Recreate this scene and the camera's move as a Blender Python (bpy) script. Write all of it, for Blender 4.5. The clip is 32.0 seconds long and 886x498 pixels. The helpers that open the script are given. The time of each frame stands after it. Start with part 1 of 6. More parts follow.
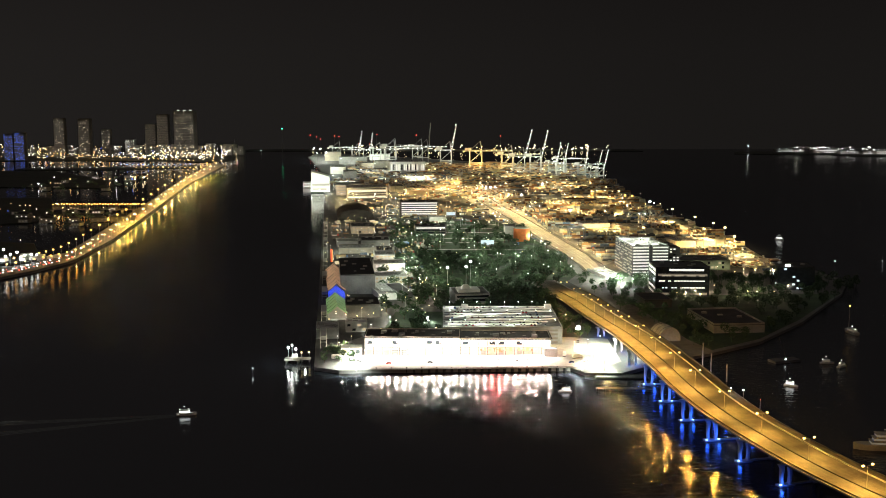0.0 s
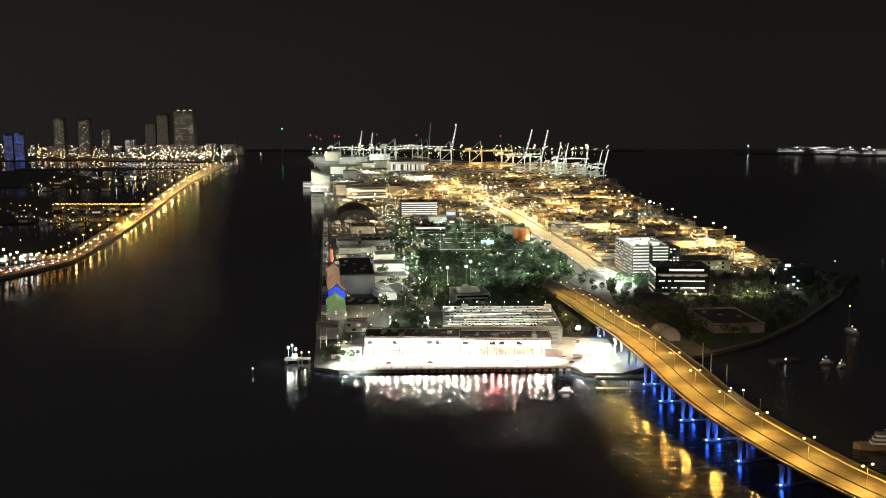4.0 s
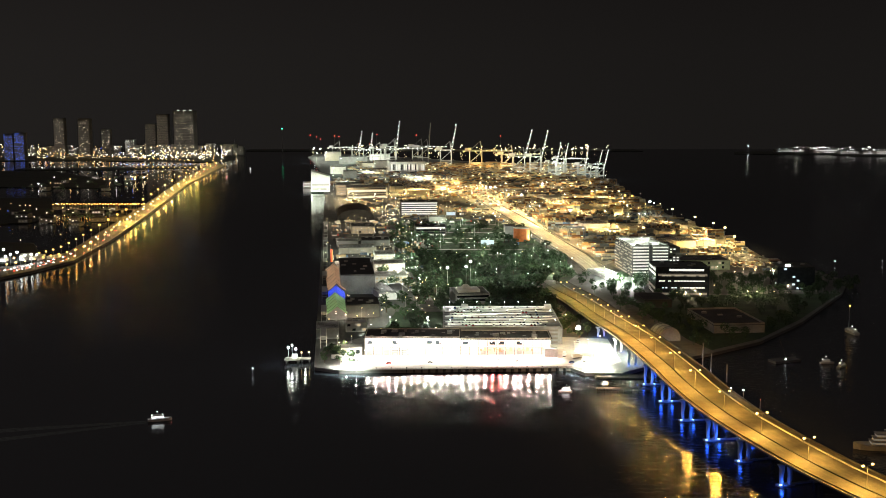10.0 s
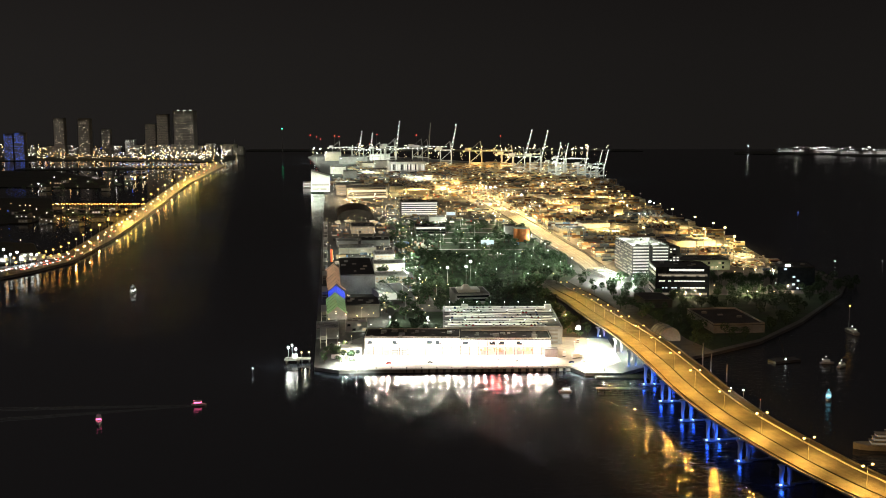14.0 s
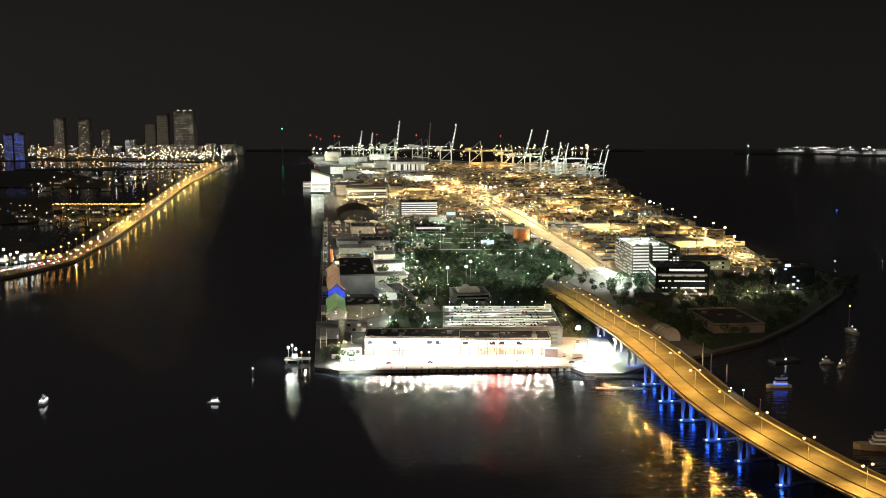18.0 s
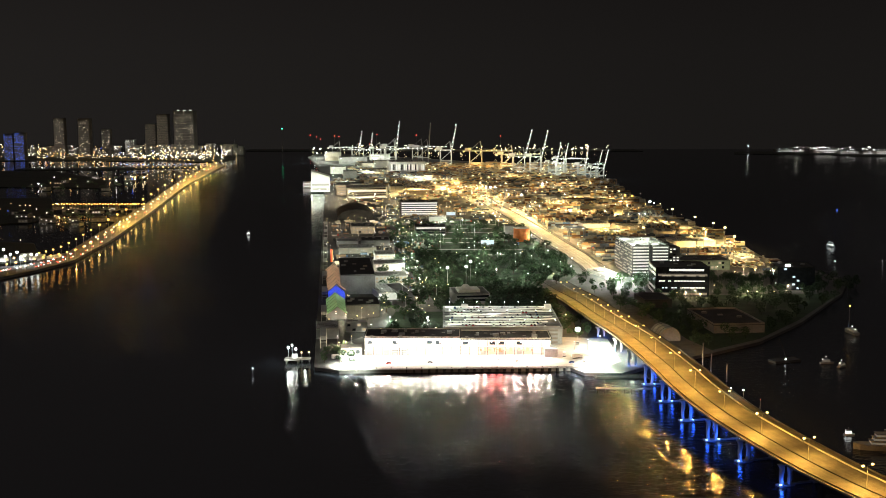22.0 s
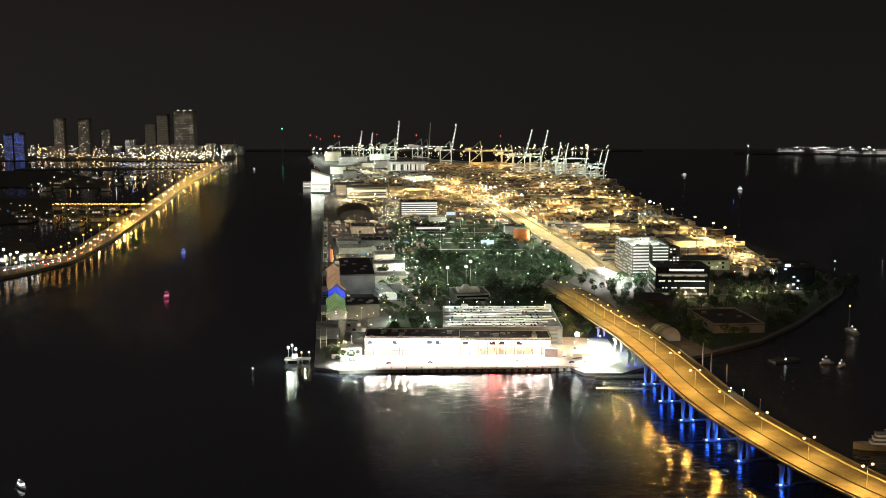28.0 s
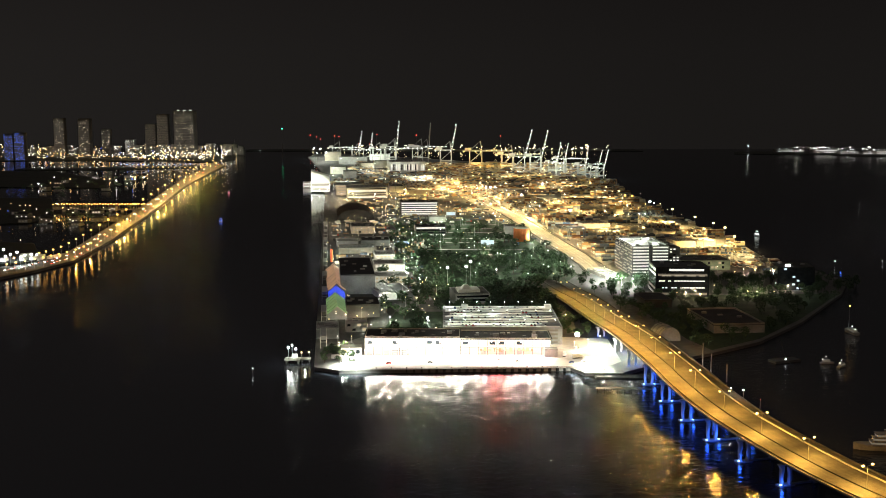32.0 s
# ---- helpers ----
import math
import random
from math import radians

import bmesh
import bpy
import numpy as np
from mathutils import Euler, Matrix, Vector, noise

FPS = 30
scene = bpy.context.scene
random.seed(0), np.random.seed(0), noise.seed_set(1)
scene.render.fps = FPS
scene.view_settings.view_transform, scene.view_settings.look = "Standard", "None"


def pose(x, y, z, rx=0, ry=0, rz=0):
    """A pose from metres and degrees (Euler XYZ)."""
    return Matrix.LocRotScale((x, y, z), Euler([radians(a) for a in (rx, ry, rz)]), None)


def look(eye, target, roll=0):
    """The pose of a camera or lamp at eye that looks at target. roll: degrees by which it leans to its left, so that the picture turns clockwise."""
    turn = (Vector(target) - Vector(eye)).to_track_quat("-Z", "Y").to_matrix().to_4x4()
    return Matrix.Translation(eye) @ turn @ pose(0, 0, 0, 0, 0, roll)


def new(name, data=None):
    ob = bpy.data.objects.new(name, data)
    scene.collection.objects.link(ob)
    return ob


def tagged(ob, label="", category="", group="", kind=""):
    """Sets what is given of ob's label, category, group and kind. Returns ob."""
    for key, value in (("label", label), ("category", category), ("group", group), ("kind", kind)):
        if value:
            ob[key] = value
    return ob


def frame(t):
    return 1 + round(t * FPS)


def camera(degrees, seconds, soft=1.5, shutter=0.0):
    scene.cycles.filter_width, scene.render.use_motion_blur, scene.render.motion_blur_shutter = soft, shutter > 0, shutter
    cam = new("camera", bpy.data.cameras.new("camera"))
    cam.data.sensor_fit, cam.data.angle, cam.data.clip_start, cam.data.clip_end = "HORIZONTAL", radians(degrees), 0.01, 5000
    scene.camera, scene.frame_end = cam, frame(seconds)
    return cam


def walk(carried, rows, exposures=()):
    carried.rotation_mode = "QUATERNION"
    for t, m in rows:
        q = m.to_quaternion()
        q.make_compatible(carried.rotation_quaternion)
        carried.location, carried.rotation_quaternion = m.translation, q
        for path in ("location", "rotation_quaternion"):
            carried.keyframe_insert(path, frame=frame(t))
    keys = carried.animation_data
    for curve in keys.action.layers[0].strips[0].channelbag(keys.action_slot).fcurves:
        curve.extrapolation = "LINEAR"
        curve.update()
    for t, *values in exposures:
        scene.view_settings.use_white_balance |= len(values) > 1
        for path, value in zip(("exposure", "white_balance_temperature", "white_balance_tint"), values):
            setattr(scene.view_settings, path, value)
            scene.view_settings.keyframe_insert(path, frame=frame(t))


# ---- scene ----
# ---------------------------------------------------------------- camera
cam = camera(45.63, 32.0, soft=0.7)
VIEW = look((0, 0, 200), (0, 1000, 64.8))
walk(cam, [(0.0, VIEW), (32.0, VIEW)])

# ---------------------------------------------------------------- night sky
world = bpy.data.worlds.new("night_sky")
scene.world = world
world.use_nodes = True
wt = world.node_tree
# the glow of the city and the port on the haze: stronger at the horizon and overhead
sky_dir, sky_up, sky_glow = wt.nodes.new("ShaderNodeTexCoord"), wt.nodes.new("ShaderNodeSeparateXYZ"), wt.nodes.new("ShaderNodeValToRGB")
wt.links.new(sky_dir.outputs["Generated"], sky_up.inputs[0])
wt.links.new(sky_up.outputs["Z"], sky_glow.inputs["Fac"])
ramp = sky_glow.color_ramp
ramp.elements[0].position, ramp.elements[0].color = 0.0, (0.0121, 0.0108, 0.0099, 1)
ramp.elements[1].position, ramp.elements[1].color = 0.85, (0.085, 0.076, 0.068, 1)
for at, c in ((0.05, (0.0117, 0.0104, 0.0096, 1)), (0.12, (0.0096, 0.0083, 0.0078, 1)), (0.22, (0.024, 0.0203, 0.0192, 1)), (0.4, (0.045, 0.039, 0.0365, 1))):
    ramp.elements.new(at).color = c
wt.links.new(sky_glow.outputs["Color"], wt.nodes["Background"].inputs["Color"])
# the haze is brighter over the city than over the open sea
city_side = wt.nodes.new("ShaderNodeMapRange")
city_side.inputs["From Min"].default_value, city_side.inputs["From Max"].default_value = -0.38, 0.25
city_side.inputs["To Min"].default_value, city_side.inputs["To Max"].default_value = 1.2, 0.84
wt.links.new(sky_up.outputs["X"], city_side.inputs["Value"])
wt.links.new(city_side.outputs["Result"], wt.nodes["Background"].inputs["Strength"])
scene.view_settings.exposure = 0.0

rng = random.Random(7)
SODIUM = (1.0, 0.55, 0.09)
WARM = (1.0, 0.80, 0.50)
YARD = (1.0, 0.68, 0.25)
WHITE = (0.9, 1.0, 0.82)
COOL = (0.75, 0.92, 1.0)
BLUE = (0.02, 0.12, 1.0)
GROUND = 2.5          # level of the quays
AXIS = 6.4            # turn of the island's long side


def glow(x, y, z, power, color, radius=0.5, name="lamp_light"):
    data = bpy.data.lights.new(name, "POINT")
    data.energy, data.color, data.shadow_soft_size = power, color, radius
    ob = new(name, data)
    ob.location = (x, y, z)
    return ob


def down(x, y, z, power, color, radius=0.5, cone=150, name="street_light"):
    """A shielded lamp that shines downwards."""
    data = bpy.data.lights.new(name, "SPOT")
    data.energy, data.color, data.shadow_soft_size, data.spot_size, data.spot_blend = power, color, radius, radians(cone), 0.6
    ob = new(name, data)
    ob.location = (x, y, z)
    return ob


# ---------------------------------------------------------------- materials
def nodes_of(name):
    m = bpy.data.materials.new(name)
    m.use_nodes = True
    t = m.node_tree
    return m, t, t.nodes["Principled BSDF"]


def surface(name, color, rough=0.7, metal=0.0, scale=0.3, vary=0.35, bump=0.0, fine=6.0, own=0.0):
    """Paint or stone with stains at a large scale and grain at a fine one; own: how far each object strays in tone."""
    m, t, b = nodes_of(name)
    b.inputs["Roughness"].default_value, b.inputs["Metallic"].default_value = rough, metal
    geo = t.nodes.new("ShaderNodeNewGeometry")
    big, small = t.nodes.new("ShaderNodeTexNoise"), t.nodes.new("ShaderNodeTexNoise")
    for n, s, d in ((big, scale, 6), (small, scale * fine, 3)):
        n.inputs["Scale"].default_value, n.inputs["Detail"].default_value = s, d
        t.links.new(geo.outputs["Position"], n.inputs["Vector"])
    mix = t.nodes.new("ShaderNodeMath")
    mix.operation = "MULTIPLY_ADD"
    t.links.new(small.outputs["Fac"], mix.inputs[0])
    mix.inputs[1].default_value = 0.45
    t.links.new(big.outputs["Fac"], mix.inputs[2])
    span = t.nodes.new("ShaderNodeMapRange")
    t.links.new(mix.outputs[0], span.inputs["Value"])
    span.inputs["From Min"].default_value, span.inputs["From Max"].default_value = 0.45, 1.0
    span.inputs["To Min"].default_value, span.inputs["To Max"].default_value = 1 - vary, 1 + vary
    value = span.outputs["Result"]
    if own:
        info = t.nodes.new("ShaderNodeObjectInfo")
        r = t.nodes.new("ShaderNodeMapRange")
        t.links.new(info.outputs["Random"], r.inputs["Value"])
        r.inputs["To Min"].default_value, r.inputs["To Max"].default_value = 1 - own, 1 + own
        mul = t.nodes.new("ShaderNodeMath")
        mul.operation = "MULTIPLY"
        t.links.new(value, mul.inputs[0]), t.links.new(r.outputs["Result"], mul.inputs[1])
        value = mul.outputs[0]
    tint = t.nodes.new("ShaderNodeVectorMath")
    tint.operation = "SCALE"
    tint.inputs[0].default_value = color
    t.links.new(value, tint.inputs["Scale"])
    t.links.new(tint.outputs["Vector"], b.inputs["Base Color"])
    if bump:
        n = t.nodes.new("ShaderNodeBump")
        n.inputs["Strength"].default_value, n.inputs["Distance"].default_value = bump, 0.1
        t.links.new(small.outputs["Fac"], n.inputs["Height"])
        t.links.new(n.outputs["Normal"], b.inputs["Normal"])
    return m


def lit(name, color, strength, cast=False):
    """The glowing face of a lamp or a lit pane."""
    m, t, b = nodes_of(name)
    b.inputs["Base Color"].default_value = (0.06, 0.06, 0.06, 1)
    b.inputs["Emission Color"].default_value = (*color, 1)
    b.inputs["Emission Strength"].default_value = strength
    if not cast:
        m.cycles.emission_sampling = "NONE"
    return m


def palette(name, colors, rough=0.55, island=False, metal=0.0):
    """One of several paints for each object, or for each loose piece of a joined mesh."""
    m, t, b = nodes_of(name)
    b.inputs["Roughness"].default_value, b.inputs["Metallic"].default_value = rough, metal
    src = t.nodes.new("ShaderNodeNewGeometry" if island else "ShaderNodeObjectInfo")
    ramp = t.nodes.new("ShaderNodeValToRGB")
    ramp.color_ramp.interpolation = "CONSTANT"
    for i, c in enumerate(colors):
        e = ramp.color_ramp.elements[i] if i < 2 else ramp.color_ramp.elements.new(0.99)
        e.position, e.color = i / len(colors), (*c, 1)
    t.links.new(src.outputs["Random Per Island" if island else "Random"], ramp.inputs["Fac"])
    geo = t.nodes.new("ShaderNodeNewGeometry")
    dirt = t.nodes.new("ShaderNodeTexNoise")
    dirt.inputs["Scale"].default_value = 0.5
    t.links.new(geo.outputs["Position"], dirt.inputs["Vector"])
    mul = t.nodes.new("ShaderNodeVectorMath")
    mul.operation = "SCALE"
    add = t.nodes.new("ShaderNodeMath")
    add.operation = "ADD"
    add.inputs[1].default_value = 0.45
    t.links.new(dirt.outputs["Fac"], add.inputs[0])
    t.links.new(ramp.outputs["Color"], mul.inputs[0]), t.links.new(add.outputs[0], mul.inputs["Scale"])
    t.links.new(mul.outputs["Vector"], b.inputs["Base Color"])
    return m


def water_material():
    """Dark water: a glossy sheet with ripples, calm to one side and ruffled by the wind to the other."""
    m, t, b = nodes_of("bay_water")
    t.nodes.remove(b)
    out = t.nodes["Material Output"]
    co = t.nodes.new("ShaderNodeTexCoord")
    wind = t.nodes.new("ShaderNodeTexNoise")
    wind.inputs["Scale"].default_value, wind.inputs["Detail"].default_value = 0.008, 3
    t.links.new(co.outputs["Object"], wind.inputs["Vector"])
    split = t.nodes.new("ShaderNodeSeparateXYZ")
    t.links.new(co.outputs["Object"], split.inputs[0])
    mask = t.nodes.new("ShaderNodeMath")      # metres past the edge of the wind, frayed by noise
    mask.operation = "MULTIPLY_ADD"
    t.links.new(wind.outputs["Fac"], mask.inputs[0])
    mask.inputs[1].default_value = 420
    t.links.new(split.outputs["X"], mask.inputs[2])
    ruffle = t.nodes.new("ShaderNodeMapRange")
    ruffle.inputs["From Min"].default_value, ruffle.inputs["From Max"].default_value = 60, 260
    t.links.new(mask.outputs[0], ruffle.inputs["Value"])
    spot, across, tide = t.nodes.new("ShaderNodeNewGeometry"), t.nodes.new("ShaderNodeSeparateXYZ"), t.nodes.new("ShaderNodeMapRange")
    t.links.new(spot.outputs["Position"], across.inputs[0])
    t.links.new(across.outputs["X"], tide.inputs["Value"])      # the tide always ripples along the bridge
    tide.inputs["From Min"].default_value, tide.inputs["From Max"].default_value = 70, 120
    tide.inputs["To Min"].default_value, tide.inputs["To Max"].default_value = 0.0, 0.85
    either = t.nodes.new("ShaderNodeMath")
    either.operation = "MAXIMUM"
    t.links.new(ruffle.outputs["Result"], either.inputs[0]), t.links.new(tide.outputs["Result"], either.inputs[1])
    rough = t.nodes.new("ShaderNodeMapRange")
    rough.inputs["To Min"].default_value, rough.inputs["To Max"].default_value = 0.172, 0.185
    t.links.new(either.outputs[0], rough.inputs["Value"])
    stretch = t.nodes.new("ShaderNodeMapping")
    stretch.inputs["Scale"].default_value = (0.5, 1.0, 1.0)
    t.links.new(co.outputs["Object"], stretch.inputs["Vector"])
    wave, chop = t.nodes.new("ShaderNodeTexNoise"), t.nodes.new("ShaderNodeTexNoise")
    for n, sc in ((wave, 0.27), (chop, 0.8)):
        n.inputs["Scale"].default_value, n.inputs["Detail"].default_value = sc, 3
        t.links.new(stretch.outputs["Vector"], n.inputs["Vector"])
    total = t.nodes.new("ShaderNodeMath")
    total.operation = "MULTIPLY_ADD"
    t.links.new(chop.outputs["Fac"], total.inputs[0])
    total.inputs[1].default_value = 0.3
    t.links.new(wave.outputs["Fac"], total.inputs[2])
    swell = t.nodes.new("ShaderNodeMapRange")
    swell.inputs["To Min"].default_value, swell.inputs["To Max"].default_value = 0.17, 0.34
    t.links.new(either.outputs[0], swell.inputs["Value"])
    bump = t.nodes.new("ShaderNodeBump")
    bump.inputs["Distance"].default_value = 1.2
    calm = t.nodes.new("ShaderNodeMapRange")       # the open bay far out lies calmer
    calm.inputs["From Min"].default_value, calm.inputs["From Max"].default_value = 900, 2600
    calm.inputs["To Min"].default_value, calm.inputs["To Max"].default_value = 1.0, 0.0
    t.links.new(split.outputs["Y"], calm.inputs["Value"])
    both = t.nodes.new("ShaderNodeMath")
    both.operation = "MULTIPLY"
    t.links.new(swell.outputs["Result"], both.inputs[0]), t.links.new(calm.outputs["Result"], both.inputs[1])
    t.links.new(both.outputs[0], bump.inputs["Strength"])
    t.links.new(total.outputs[0], bump.inputs["Height"])
    gloss = t.nodes.new("ShaderNodeBsdfGlossy")
    gloss.distribution = "BECKMANN"
    smooth = t.nodes.new("ShaderNodeMapRange")
    smooth.inputs["From Min"].default_value, smooth.inputs["From Max"].default_value = 850, 1350
    smooth.inputs["To Min"].default_value, smooth.inputs["To Max"].default_value = 1.0, 0.78
    t.links.new(split.outputs["Y"], smooth.inputs["Value"])
    outer = t.nodes.new("ShaderNodeMapRange")      # and is ruffled again towards the far shores
    outer.inputs["From Min"].default_value, outer.inputs["From Max"].default_value = 2300, 3900
    outer.inputs["To Min"].default_value, outer.inputs["To Max"].default_value = 0.0, 0.8
    t.links.new(split.outputs["Y"], outer.inputs["Value"])
    reach = t.nodes.new("ShaderNodeMath")
    reach.operation = "MAXIMUM"
    t.links.new(smooth.outputs["Result"], reach.inputs[0]), t.links.new(outer.outputs["Result"], reach.inputs[1])
    final = t.nodes.new("ShaderNodeMath")
    final.operation = "MULTIPLY"
    t.links.new(rough.outputs["Result"], final.inputs[0]), t.links.new(reach.outputs[0], final.inputs[1])
    t.links.new(final.outputs[0], gloss.inputs["Roughness"])
    body = t.nodes.new("ShaderNodeBsdfDiffuse")
    body.inputs["Color"].default_value = (0.022, 0.026, 0.036, 1)
    edge = t.nodes.new("ShaderNodeFresnel")
    edge.inputs["IOR"].default_value = 1.33
    mix = t.nodes.new("ShaderNodeMixShader")
    t.links.new(bump.outputs["Normal"], gloss.inputs["Normal"])
    t.links.new(bump.outputs["Normal"], edge.inputs["Normal"])
    t.links.new(edge.outputs[0], mix.inputs[0])
    t.links.new(body.outputs[0], mix.inputs[1]), t.links.new(gloss.outputs[0], mix.inputs[2])
    t.links.new(mix.outputs[0], out.inputs["Surface"])
    return m


WATER = water_material()
CONCRETE = surface("quay_concrete", (0.42, 0.40, 0.37), 0.85, scale=0.05, vary=0.3)
ASPHALT = surface("yard_asphalt", (0.11, 0.105, 0.10), 0.85, scale=0.02, vary=0.5, fine=9)
YARD_CONCRETE = surface("yard_concrete", (0.22, 0.21, 0.19), 0.85, scale=0.02, vary=0.5, fine=11)
ROADWAY = surface("road_asphalt", (0.085, 0.08, 0.072), 0.8, scale=0.09, vary=0.5, fine=6)
BLVD_ROAD = surface("boulevard_concrete", (0.36, 0.335, 0.29), 0.8, scale=0.05, vary=0.35, fine=9)
BRIDGE_ROAD = surface("bridge_roadway", (0.08, 0.074, 0.066), 0.75, scale=0.12, vary=0.55, fine=7)
FADED = surface("faded_road_paint", (0.13, 0.125, 0.11), 0.7, scale=0.5, vary=0.6)
LINE = surface("road_paint", (0.75, 0.74, 0.70), 0.6)
GRASS = surface("park_grass", (0.03, 0.055, 0.02), 0.95, scale=0.06, vary=0.55)
EARTH = surface("shore_land", (0.017, 0.019, 0.013), 0.95, scale=0.02, vary=0.5)
WHITE_WALL = surface("white_render", (0.72, 0.71, 0.68), 0.7, scale=0.15, vary=0.15)
CREAM_WALL = surface("cream_render", (0.58, 0.52, 0.42), 0.75, scale=0.15, vary=0.2)
GREEN_WALL = surface("grey_green_render", (0.2, 0.26, 0.19), 0.8, scale=0.1, vary=0.3)
SLATE_WALL = surface("slate_render", (0.10, 0.095, 0.085), 0.7, scale=0.1, vary=0.3)
GREY_WALL = surface("grey_render", (0.30, 0.30, 0.29), 0.8, scale=0.1, vary=0.3)
DARK_ROOF = surface("bitumen_roof", (0.035, 0.033, 0.032), 0.9, scale=0.08, vary=0.5)
PALE_ROOF = surface("pale_roof_sheet", (0.62, 0.61, 0.57), 0.6, scale=0.1, vary=0.22)
GREY_ROOF = surface("grey_roof", (0.2, 0.2, 0.195), 0.8, scale=0.08, vary=0.35)
STEEL = surface("galvanised_steel", (0.35, 0.35, 0.34), 0.5, 0.6, scale=0.6, vary=0.3)
DARK_STEEL = surface("dark_steel", (0.06, 0.06, 0.06), 0.6, 0.3, scale=0.6, vary=0.3)
CRANE_PAINT = surface("crane_paint", (0.46, 0.46, 0.44), 0.55, scale=0.2, vary=0.2, own=0.25)
YARD_CRANE_PAINT = surface("yard_crane_paint", (0.3, 0.34, 0.4), 0.5, scale=0.3, vary=0.3)
RUBBER = surface("fender_rubber", (0.02, 0.02, 0.02), 0.8, scale=1, vary=0.4)
GLASS = surface("dark_glass", (0.02, 0.025, 0.03), 0.08, scale=0.3, vary=0.4)
TRUNK = surface("tree_bark", (0.10, 0.075, 0.05), 0.9, scale=2, vary=0.4)
LEAF = surface("tree_leaves", (0.042, 0.078, 0.034), 0.75, scale=0.5, vary=0.5, own=0.4)
ORANGE_PAINT = surface("orange_paint", (0.60, 0.16, 0.03), 0.6, scale=0.3, vary=0.2)
HULL_WHITE = surface("white_hull", (0.72, 0.73, 0.74), 0.3, scale=0.5, vary=0.08)
BOX_PAINTS = [(0.36, 0.22, 0.14), (0.66, 0.46, 0.24), (0.14, 0.19, 0.28), (0.56, 0.53, 0.46), (0.78, 0.76, 0.70),
              (0.34, 0.36, 0.33), (0.2, 0.11, 0.07), (0.72, 0.62, 0.40), (0.1, 0.105, 0.11), (0.62, 0.59, 0.53)]
BOX_A = palette("container_paint", BOX_PAINTS)
BOX_B = palette("container_paint_far", BOX_PAINTS, island=True)
CAR_PAINT = palette("car_paint", [(0.6, 0.6, 0.6), (0.05, 0.05, 0.06), (0.7, 0.7, 0.7), (0.25, 0.26, 0.28), (0.3, 0.03, 0.03), (0.05, 0.08, 0.2)], 0.25)
BULB_SODIUM = lit("sodium_lamp", (1.0, 0.5, 0.1), 5)
BULB_BRIDGE = lit("bridge_lamp_lens", (1.0, 0.64, 0.2), 4.5)
BULB_WARM = lit("warm_lamp", (1.0, 0.74, 0.3), 6)
BULB_WHITE = lit("white_lamp", (0.9, 1.0, 0.95), 9)
BULB_RED = lit("red_lamp", (1.0, 0.05, 0.03), 6)
BULB_BLUE = lit("blue_lamp", (0.05, 0.2, 1.0), 10)
BULB_GREEN = lit("green_lamp", (0.05, 1.0, 0.4), 5)
FAR_WHITE = lit("far_white_lamp", (1.0, 0.98, 0.92), 8)
SHORE_WHITE = lit("shore_white_lamp", (1.0, 0.97, 0.88), 8)
FAR_WARM = lit("far_warm_lamp", (1.0, 0.8, 0.45), 8)
FAR_SODIUM = lit("far_orange_lamp", (1.0, 0.58, 0.2), 7)
FAR_BLUE = lit("far_blue_lamp", (0.05, 0.15, 1.0), 3.0)
WORK_LAMP = lit("work_lamp_lens", (0.95, 1.0, 0.96), 40, True)
PIER_BULB = lit("pier_floodlight", (0.35, 0.6, 1.0), 5)
PANE_WHITE = lit("lit_pane_white", (1.0, 0.97, 0.86), 1.0)
PANE_WARM = lit("lit_pane_warm", (1.0, 0.8, 0.5), 0.62)
PANE_BLUE = lit("lit_pane_blue", (0.1, 0.22, 1.0), 1.2)
PANE_FAR = lit("lit_pane_far", (1.0, 0.86, 0.64), 1.5)
PANE_COOL = lit("lit_pane_cool", (0.72, 0.9, 1.0), 0.9)
PANE_MID = lit("lit_pane_mid", (1.0, 0.88, 0.64), 0.45)
FACADE_GLOW = lit("facade_glow", (1.0, 0.84, 0.66), 0.075)
PANE_DIM = lit("lit_pane_dim", (1.0, 0.86, 0.62), 0.15)


